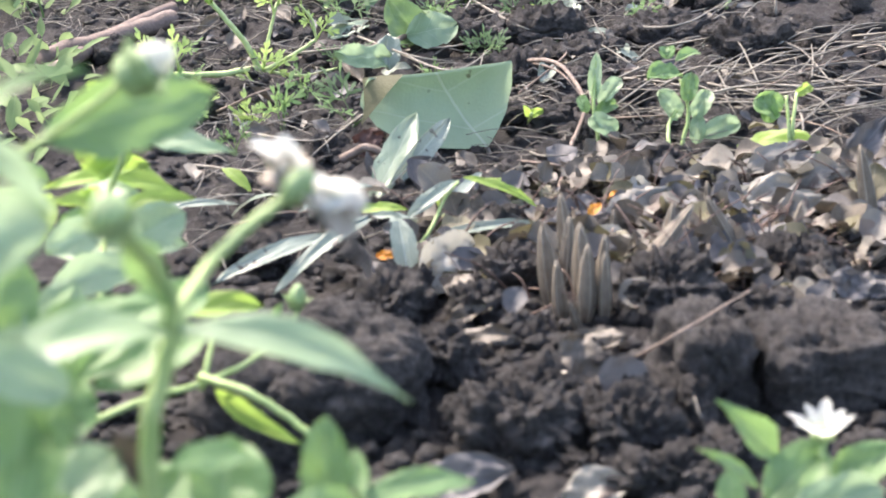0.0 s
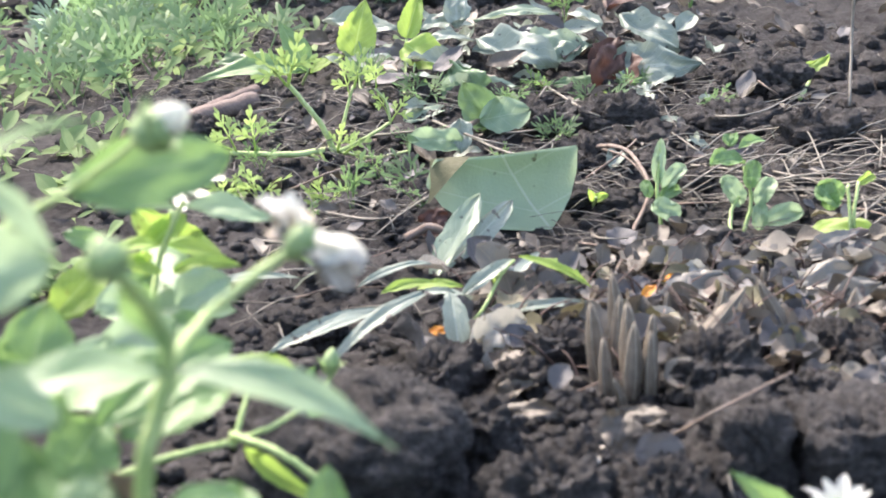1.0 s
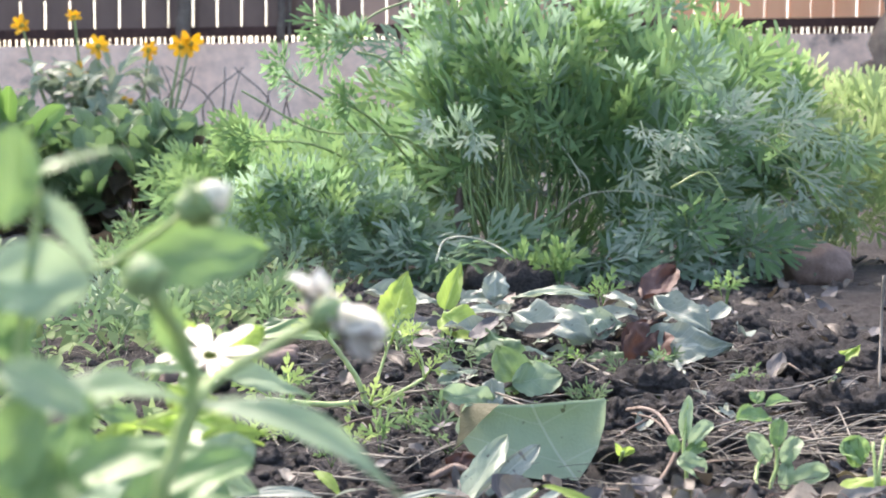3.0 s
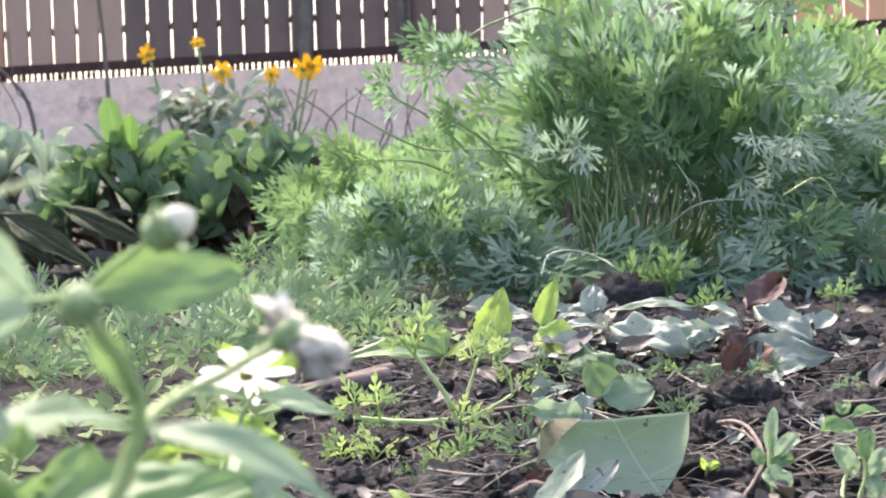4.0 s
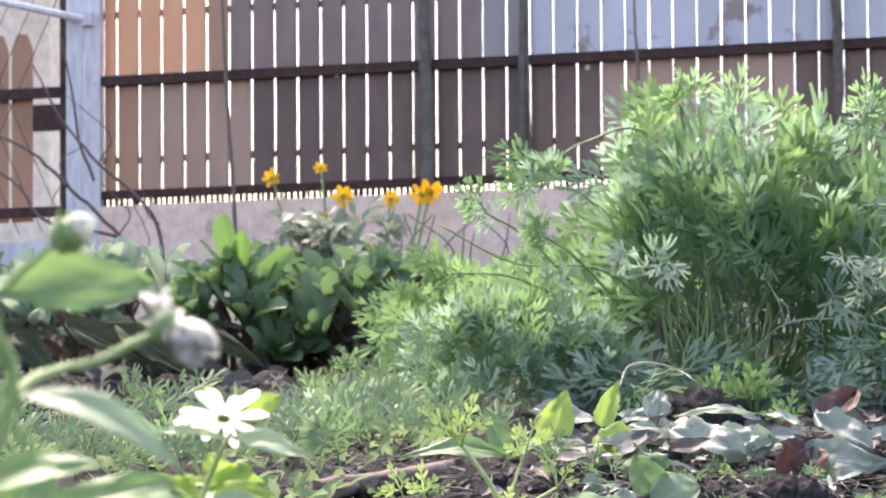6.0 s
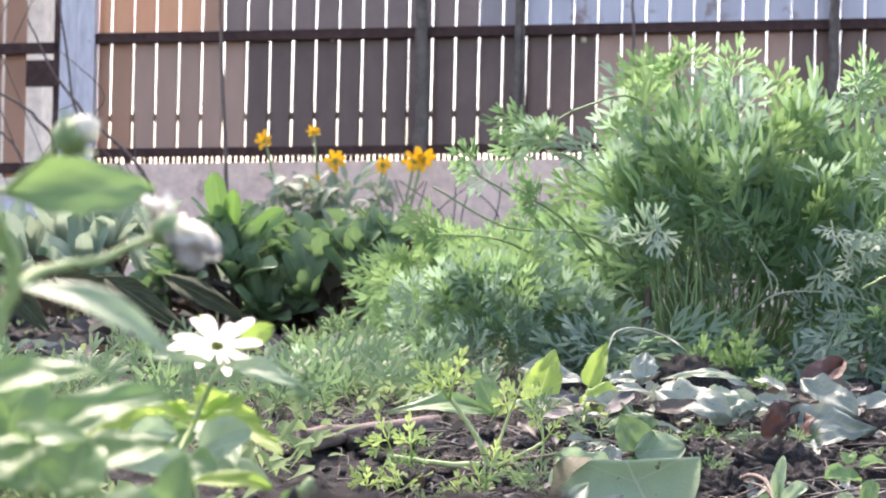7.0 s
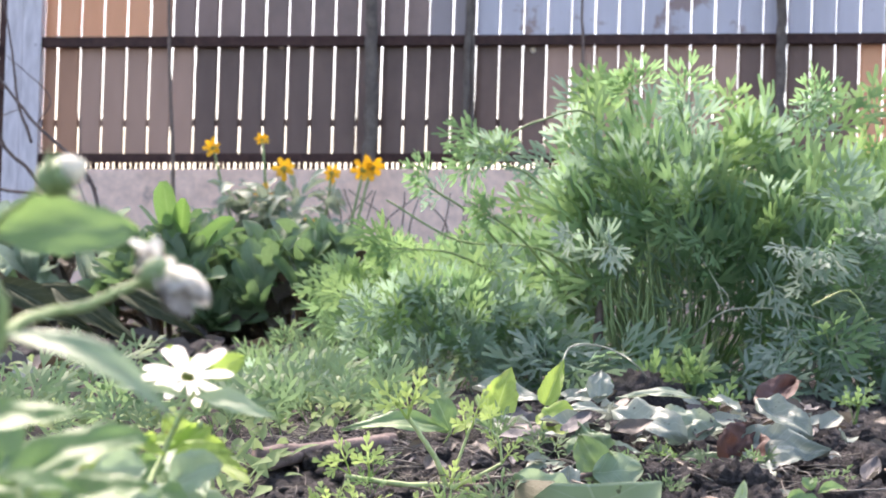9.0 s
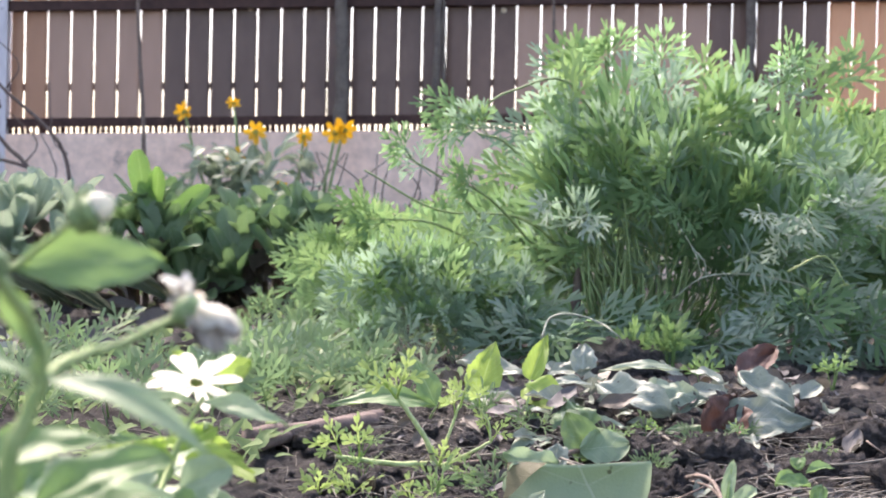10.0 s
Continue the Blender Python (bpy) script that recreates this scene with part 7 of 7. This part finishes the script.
for i in range(480):
    y = .52 + 1.5 * r.random() ** 1.2
    x = r.uniform(.0, .26) + (y - .5) * r.uniform(-.05, .42)
    if i > 230:
        y = r.uniform(.78, 1.5)
        x = r.uniform(.16, .62) * (.45 + .45 * y)
    s = r.uniform(.003, .011) * (.6 + y * .6)
    m = pose(x, y, gz(x, y) + s * .25, 0, 0, r.uniform(0, 360)) @ Matrix.Diagonal((s, s, s, 1))
    src = r.choice(LUMPS)
    if i % 2:
        LUMPS_LOOSE.add([m @ q.co for q in src.vertices], [tuple(p.vertices) for p in src.polygons])
        continue
    ob = part("soil_clod", src, None, None, "", m)
    tagged(ob, "small dark crumbly lump of soil", "clod", "soil clods")

# mound of soil just before the lens
acc = Acc()
clod(acc, (.078, .034, .122), 41, .40, .012, 60, 2.8)
tagged(part("soil_mound", acc, M_SOIL, None, "", Matrix.Translation((.0345, .165, .0135))), "dark heaped mound of loose garden soil", "soil")

# loose crumbs and pebbles
acc = Acc()
r = random.Random(11)
for i in range(5200):
    y = 0.45 + 1.6 * r.random() ** 1.6
    x = r.uniform(-.12, .30) + (y - .45) * r.uniform(-.1, .32)
    s = r.uniform(.0008, .0042) * (1 + y * .6)
    c = Vector((x, y, gz(x, y) + s * .3))
    if y < .75:
        blob(acc, c, (s, s * .85, s * .65), i * .37, .45, 2.0, 5)
        continue
    vs = [c + Vector((sx * s * r.uniform(.6, 1.2), sy * s * r.uniform(.6, 1.2), sz * s * r.uniform(.5, 1))) for sx, sy, sz in ((1, 0, 0), (-1, 0, 0), (0, 1, 0), (0, -1, 0), (0, 0, 1), (0, 0, -1))]
    acc.add(vs, [(0, 2, 4), (2, 1, 4), (1, 3, 4), (3, 0, 4), (2, 0, 5), (1, 2, 5), (3, 1, 5), (0, 3, 5)])
tagged(part("soil_crumbs", acc, M_CLOD), "loose crumbs of dark soil", "soil", kind="stuff")
for x, y in ((.094, .541), (.098, .538), (.103, .545), (.125, .556), (.121, .553)):
    acc = Acc()
    blob(acc, (0, 0, 0), (.0028, .0024, .002), x * 99, .2, 2, 8)
    tagged(part("pebble", acc, M_WALL if x < .11 else M_CLOD, None, "", Matrix.Translation((x, y, gz(x, y) + .011))), "small pale pebble on the clods", "pebble", "pebbles")
acc = Acc()
blob(acc, (0, 0, 0), (.058, .045, .040), 71, .12, 1.8, 24)
tagged(part("stone", acc, M_STONE, None, "", Matrix.Translation((.850, 2.085, .020))), "rounded brown stone half buried under plants", "stone")

# ---------------------------------------------------------------- leaf litter
LIT = [leaf_meshes("blade", m_, "round", 1.0, .85, 3, (-.9, .6), (.05, .5), .08, 2, 6) for m_ in (M_BROWN, M_MAUVE, M_OLIVEB, M_TAN)]
LITL = [leaf_meshes("blade", m_, "oval", 1.0, .5, 3, (-1.2, .9), (.1, .6), .12, 2, 6) for m_ in (M_BROWN, M_MAUVE, M_TAN, M_SILVER)]
r = random.Random(23)


LOOSE = {}
KEPT = [0]


def litter(name, label, meshes, x, y, size, upright, group="leaf litter", lift=0.0):
    """One dead leaf: a thing of its own near the path, joined with the rest farther off."""
    a = r.uniform(0, 6.28)
    way = Vector((math.cos(a), math.sin(a), r.uniform(-.1, upright)))
    m = aim((x, y, gz(x, y) + r.uniform(.001, .006) + lift * r.random()), way, (r.uniform(-.6, .6), r.uniform(-1, .2), 1), size)
    KEPT[0] += 1
    if KEPT[0] % 5 > 0:
        wide = any(meshes is q for q in LIT)
        leaf(LOOSE.setdefault(meshes[0].materials[0].name, Acc()), m, 1.0, r.uniform(.75, .95) if wide else r.uniform(.4, .6), "round" if wide else "oval", r.uniform(-1.1, .8), r.uniform(.05, .5), 6, 2, .1, 0, KEPT[0], crumple=.15)
        return
    ob = part(name, r.choice(meshes), None, None, "", m)
    tagged(ob, label, "leaf", group)


for i in range(420):
    x, y = r.gauss(.215, .07), r.gauss(.705, .055)
    if x < .085 or y < .585 or (.112 < x < .165 and y < .66):
        continue
    k = r.choice((0, 0, 1, 1, 2, 3))
    litter("fallen_leaf", ("dry brown round leaf in the litter", "dull mauve round leaf in the litter", "olive-brown round leaf in the litter", "pale tan round leaf in the litter")[k], LIT[k], x, y, r.uniform(.010, .021), 1.0, lift=.006)
for x, y, tx, ty, w_, m_ in ((.205, .755, .240, .765, .020, M_BLEACH), (.250, .722, .285, .735, .018, M_BLEACH), (.165, .705, .195, .700, .015, M_BLEACH), (.275, .705, .300, .700, .016, M_TAN), (.300, .745, .335, .735, .020, M_TAN), (.028, .488, .062, .478, .017, M_MAUVE), (.075, .470, .098, .462, .014, M_TAN)):
    lf = thing("fallen_leaf", "bleached crumpled leaf lying on the soil", "leaf", "leaf litter")
    sheet(lf, m_, (x, y, gz(x, y) + .005), (tx, ty, gz(tx, ty) + .010), w_, "oval", -.4, .2, (0, -.7, 1), name="blade", crumple=.3)
for i in range(60):
    x, y = r.uniform(.0, .5), r.uniform(.80, 1.25)
    k = r.choice((0, 0, 1, 2))
    litter("fallen_leaf", ("small curled brown leaf on the soil", "small mauve-grey leaf on the soil", "small bleached leaf on the soil")[k], LITL[k], x, y, r.uniform(.010, .024), .5)
for i in range(120):
    x = r.uniform(.12, .45)
    y = 1.23 + .28 * r.random() + .1 * (x - .12)
    k = r.choice((0, 1, 3, 3, 3))
    litter("fallen_leaf", ("withered brown leaf in the leaf heap", "dull mauve leaf in the leaf heap", "", "pale grey-green leaf in the leaf heap")[k], LITL[k], x, y, r.uniform(.022, .042), .35, "leaf litter", .026)
for i in range(210):
    x = r.uniform(.42, 1.15)
    y = r.uniform(1.3, 2.4)
    k = r.choice((0, 0, 1, 2))
    litter("fallen_leaf", ("small curled brown leaf on the soil", "small mauve-grey leaf on the soil", "small bleached leaf on the soil")[k], LITL[k], x, y, r.uniform(.014, .035), .5)

# dry straw fragments
acc = Acc()
for i in range(980):
    y = r.uniform(.75, 1.75)
    x = r.uniform(-.08, .36) + (y - .8) * r.uniform(-.1, .4)
    if i > 560:
        y, x = r.uniform(.78, 1.1), r.uniform(.17, .42)
    if i > 680:
        y = r.uniform(1.1, 2.1)
        x = r.uniform(-.17 * y, .10 * y)
    a, L_ = r.uniform(0, 3.14), r.uniform(.012, .06)
    d = Vector((math.cos(a), math.sin(a) * .8, 0)) * L_ / 2
    z = gz(x, y) + .004
    tube(acc, bezier([Vector((x, y, z)) - d, Vector((x + r.uniform(-.004, .004), y, z + r.uniform(.0, .008))), Vector((x, y, z + r.uniform(-.002, .006))) + d], 2), r.uniform(.0003, .0006), .00015, 4)
for i in range(95):
    x, y = r.uniform(.30, .55), r.gauss(.92, .07)
    a, L_ = r.gauss(.3, .75), r.uniform(.04, .13)
    d = Vector((math.cos(a), math.sin(a), r.uniform(-.02, .10))) * L_ / 2
    p = Vector((x, y, gz(x, y) + r.uniform(.004, .016)))
    tube(acc, bezier([p - d, p + Vector((0, r.uniform(-.008, .008), r.uniform(0, .008))), p + d], 3), r.uniform(.0005, .0010), .0003, 4)
tagged(part("straw", acc, M_STRAW), "scattered dry straw and stalks", "straw", kind="stuff")

# ---------------------------------------------------------------- feathery seedlings


def feathery_seedling(x, y, sizes, meshes, spread=.5, label="young feathery-leaved seedling on bare soil"):
    ob = thing("feathery_seedling", label, "seedling", "feathery seedlings", at=(x, y, gz(x, y)))
    for i, s in enumerate(sizes):
        a = 2 * math.pi * i / len(sizes) + U(-.5, .5)
        way = Vector((math.cos(a) * spread, math.sin(a) * spread * .6, U(.5, 1.1)))
        part("frond", rnd.choice(meshes), None, ob, "", aim((0, 0, 0), way, (-math.cos(a), -math.sin(a) - .5, .6), s))
    return ob


feathery_seedling(.070, .985, (.045, .035, .03), FANSY, .25, "upright yellow-green feathery seedling")
feathery_seedling(.033, .940, (.022, .02, .018), FANSY, .6)
feathery_seedling(.110, .958, (.05, .045, .04), FANS, 1.3, "grey-green feathery seedling lying outwards")
feathery_seedling(.020, 1.152, (.032, .03, .028), FANSY, .9)
feathery_seedling(.13, 1.30, (.05, .05, .045), FANS, .5)
feathery_seedling(.16, 1.22, (.04, .04, .03), FANS, .8)
feathery_seedling(.02, 1.10, (.03, .03, .025), FANSY, .8)
feathery_seedling(.241, 1.10, (.032, .03, .03, .025), FANS, .8)
feathery_seedling(.30, 1.19, (.04, .04, .03), FANS, .9)
feathery_seedling(.40, 1.62, (.06, .05, .05), FANSY, .4)
feathery_seedling(.58, 1.72, (.06, .05, .05), FANSY, .4)
feathery_seedling(.43, 1.93, (.095, .09, .085, .08, .08, .07, .07), FANSY, .35, "tuft of bright young feathery leaves")
feathery_seedling(.385, 1.95, (.085, .08, .07, .07), FANSY, .4, "tuft of bright young feathery leaves")
for i in range(22):
    x, y = U(-.16, .05), U(1.35, 2.3)
    feathery_seedling(x + (1.9 - y) * .05, y, [U(.04, .08) for _ in range(4)], (FANS, FANS + SHORT[:1], FANS + SHORTB[:1])[i % 3], U(.4, .9), "feathery weed seedling among others")
M_YOUNGF = leaf_mat("young_frond", (0.25, 0.38, 0.10), (0.36, 0.49, 0.17), (0.42, 0.54, 0.22), 0.35, 0.55, gloss=0.25)
M_YOUNGS = plain_mat("young_stalk", (0.36, 0.47, 0.17), (0.48, 0.57, 0.26), 80, 0.5)
YOUNGF = [fan_mesh("frond", M_YOUNGF, 200 + k, .40, .75, .17, .075, .0, 3, 4, .034) for k in range(3)]
yp = thing("young_plant", "young feathery-leaved plant with thick pale stalks spread on the soil", "plant")
for pts, r0, r1 in (([(.079, 1.125, .006), (.066, 1.122, .034), (.046, 1.120, .062)], .0024, .0018), ([(.079, 1.125, .010), (.040, 1.112, .012), (.000, 1.108, .018)], .0026, .0018),
                    ([(.079, 1.126, .006), (.086, 1.128, .030), (.095, 1.130, .056)], .0016, .0010), ([(.080, 1.124, .008), (.098, 1.115, .018), (.118, 1.110, .030)], .0018, .0012),
                    ([(.118, 1.110, .030), (.116, 1.110, .045), (.108, 1.110, .056)], .0010, .0008), ([(.082, 1.122, .008), (.105, 1.105, .006), (.130, 1.10, .010)], .0012, .0008)):
    stalk(yp, M_YOUNGS, pts, r0, r1)
for p, way, sz in (((.046, 1.120, .062), (-.9, -.1, .75), .040), ((.046, 1.120, .062), (.25, .1, 1), .040), ((.048, 1.120, .060), (-.3, -.1, 1), .030), ((.004, 1.108, .018), (-.6, -.1, .9), .036), ((.018, 1.109, .015), (-.25, 0, 1), .036), ((.002, 1.108, .018), (-1, -.2, .4), .030),
                   ((.094, 1.130, .054), (.35, 0, 1), .032), ((.092, 1.130, .046), (-.4, 0, 1), .030), ((.078, 1.118, .004), (-.5, -.5, -.2), .030), ((.084, 1.118, .006), (.5, -.5, .5), .030), ((.108, 1.110, .056), (-.2, -.2, 1), .024), ((.116, 1.110, .036), (-.6, 0, .9), .022), ((.118, 1.110, .030), (.6, 0, .8), .024), ((.079, 1.124, .006), (.1, -.2, 1), .028)):
    part("frond", rnd.choice(YOUNGF), None, yp, "", aim(Vector(p) - yp.location, way, (-way[0], -1, .5), sz))
for x, y in ((-.012, 1.035), (.012, 1.03), (.055, 1.02)):
    feathery_seedling(x, y, (.030, .028, .024, .024), YOUNGF, .8, "small yellow-green feathery seedling on the soil")

# carpet of small weeds
acc = Acc()
r = random.Random(5)
for i in range(3900):
    y = .85 + 3.2 * r.random() ** (1.5 if i < 2400 else 2.2)
    x = r.uniform(-.10 - .55 * (y - .6), .02 + .03 * y) if r.random() < .9 else r.uniform(-.05, .2)
    if (y < 1.45 and x > -.03 - .2 * max(0, 1.2 - y)) or (2.35 < y < 3.3 and x < -.2 and r.random() < .6) or noise.noise(Vector((x * 9, y * 7, 4))) > .10:
        continue
    a = r.uniform(0, 6.28)
    s = r.uniform(.012, .034) * (.8 + y * .12)
    way = Vector((math.cos(a), math.sin(a), r.uniform(.1, 1.4)))
    leaf(acc, aim((x, y, gz(x, y) + r.uniform(0, .018)), way, (r.uniform(-.6, .6), -.4, 1)), s, s * r.uniform(.2, .55), r.choice(("oval", "lance", "spoon")), r.uniform(-.9, .3), .2, 4, 1)
M_CARPET = leaf_mat("weed_leaf", (0.075, 0.14, 0.045), (0.25, 0.34, 0.155), (0.26, 0.34, 0.16), 0.3, 0.65, None, 0.03, 25, gloss=0.15)
tagged(part("ground_weeds", acc, M_CARPET), "carpet of small green weeds", "weeds", kind="stuff")
acc = Acc()
for i in range(430):
    y = 1.35 + 2.0 * r.random() ** 1.2
    x = r.uniform(-.6 * (y - .5), .04 + .02 * y)
    if (y < 1.5 and x > -.03) or (2.1 < y < 3.3 and x < -.18) or noise.noise(Vector((x * 8, y * 6, 9))) > .08:
        continue
    src = FANS[i % 3] if i % 4 else SHORTB[i % 3]
    a = r.uniform(0, 6.28)
    m = aim((x, y, gz(x, y)), (math.cos(a) * .6, math.sin(a) * .6, r.uniform(.5, 1.2)), (-math.cos(a), -1.2, .4), r.uniform(.045, .10))
    acc.add([m @ q.co for q in src.vertices], [tuple(p.vertices) for p in src.polygons])
tagged(part("feathery_weeds", acc, M_FSMALL), "carpet of small feathery weeds", "weeds", kind="stuff")

# large drooping dark leaves by the clump
for i, (x, y, tx, tz, w) in enumerate(((-.62, 2.75, -.40, .02, .06), (-.66, 2.7, -.46, .03, .055), (-.55, 2.6, -.36, .01, .05), (-.7, 2.6, -.9, .03, .06), (-.6, 2.8, -.50, .0, .05), (-.5, 2.9, -.30, .02, .05), (-.75, 2.65, -.62, .01, .06))):
    ob = thing("drooping_leaf", "long dark withered leaf drooping to the ground", "leaf", "drooping leaves")
    sheet(ob, M_DROOP, (x, y, .12), (tx, y - .12, tz + .008), w * .95, "lance", -.6, .25, (0, -1, .35), name="blade", crumple=.28)

# dark lumps and dead leaves on the bare strip before the clumps
for i in range(170):
    y = r.uniform(2.0, 3.3)
    x = r.uniform(-.32 * y, -.02 * y)
    s = r.uniform(.010, .034)
    m, src = pose(x, y, gz(x, y) + s * .2, 0, 0, r.uniform(0, 360)) @ Matrix.Diagonal((s, s, s * .8, 1)), r.choice(LUMPS)
    LUMPS_LOOSE.add([m @ q.co for q in src.vertices], [tuple(p.vertices) for p in src.polygons])
tagged(part("soil_lumps", LUMPS_LOOSE, M_CLOD), "small dark lumps of loose soil", "soil", kind="stuff")
for i in range(110):
    y = r.uniform(2.0, 3.15)
    x = r.uniform(-.30 * y, 0)
    k = r.choice((0, 0, 1, 3))
    litter("fallen_leaf", ("withered brown leaf among the weeds", "dull mauve leaf among the weeds", "", "pale grey-green leaf among the weeds")[k], LITL[k], x, y, r.uniform(.03, .075), .6)

# dry reddish stalks standing and lying among the seed pods
acc = Acc()
for i in range(240):
    x, y = r.gauss(.21, .06), r.gauss(.70, .05)
    if x < .10 or y < .6:
        continue
    a, L_, e = r.uniform(0, 6.28), r.uniform(.012, .042), r.uniform(.0, 1.0)
    d = Vector((math.cos(a), math.sin(a) * .6, e)).normalized() * L_
    p = Vector((x, y, gz(x, y) + .001))
    tube(acc, bezier([p, p + d * .5 + Vector((r.uniform(-.003, .003), 0, .003)), p + d], 3), r.uniform(.0005, .0010), .0003, 5)
tagged(part("dry_stalks", acc, M_DRYST), "dry reddish-brown broken stalks among seed pods", "stalks", kind="stuff")

# low drooping fronds in front of the tall bush
for i in range(62):
    x = U(-.28, .25)
    p = Vector((x, U(-.36, -.22), U(.015, .08)))
    if -.26 < p.x < .06:
        p.z *= .4
    b = U(3.4, 6.0)
    part("frond", rnd.choice(SHORTB + SHORTB + SHORT + SILVERF[:1]), None, BUSH, "", aim(p, (math.cos(b), math.sin(b) * .7, U(-.25, .5)), (U(-.4, .4), -1, .7), U(.09, .14)))
for i in range(44):
    p = Vector((U(.07, .36), U(-.34, -.24), U(.05, .27)))
    b = U(3.5, 5.9)
    part("frond", rnd.choice(SILVERF + SHORTB[:2] + SHORT[:1]), None, BUSH, "", aim(p, (math.cos(b), math.sin(b) * .5, U(-.6, .6)), (U(-.4, .4), -1, .9), U(.07, .115)))
for i in range(9):
    p = Vector((U(.08, .34), U(-.36, -.27), U(.06, .2)))
    acc = Acc()
    tube(acc, bezier([p, p + Vector((U(-.03, .05), -.01, U(.01, .03))), p + Vector((U(.02, .09), -.02, U(-.06, 0)))], 4), .0018, .0009, 5)
    part("stem", acc, M_YOUNGS, BUSH, "pale bent leaf stalk")

# withered leaves, straws and seedlings on the soil before the heap
for i in range(90):
    x, y = r.uniform(.05, .42), r.uniform(.98, 1.27)
    k = r.choice((0, 1, 2, 3))
    litter("fallen_leaf", ("small curled brown leaf on the soil", "small mauve-grey leaf on the soil", "small bleached leaf on the soil", "small grey-green leaf on the soil")[k], LITL[k], x, y, r.uniform(.012, .028), .7)
for x, y in ((.14, 1.12), (.19, 1.05), (.23, 1.19), (.30, 1.08), (.34, 1.22), (.10, 1.06), (.27, 1.25), (.17, 1.25), (.38, 1.14)):
    feathery_seedling(x, y, [U(.018, .034) for _ in range(4)], FANS + FANSY, .8, "small pale feathery seedling on the soil")
acc = Acc()
for i in range(160):
    x, y = r.uniform(.03, .45), r.uniform(.95, 1.3)
    a, L_ = r.uniform(0, 3.14), r.uniform(.015, .06)
    d = Vector((math.cos(a), math.sin(a) * .6, r.uniform(-.1, .25))) * L_ / 2
    p = Vector((x, y, gz(x, y) + .007))
    tube(acc, bezier([p - d, p + Vector((r.uniform(-.006, .006), 0, r.uniform(0, .006))), p + d], 3), r.uniform(.0005, .0009), .0003, 5)
tagged(part("straw", acc, M_TAN), "pale dry stalks lying before the leaf heap", "straw", kind="stuff")

for key, acc in LOOSE.items():
    tagged(part("leaf_litter", acc, bpy.data.materials[key]), "small withered fallen leaves strewn over the soil", "leaves", kind="stuff")
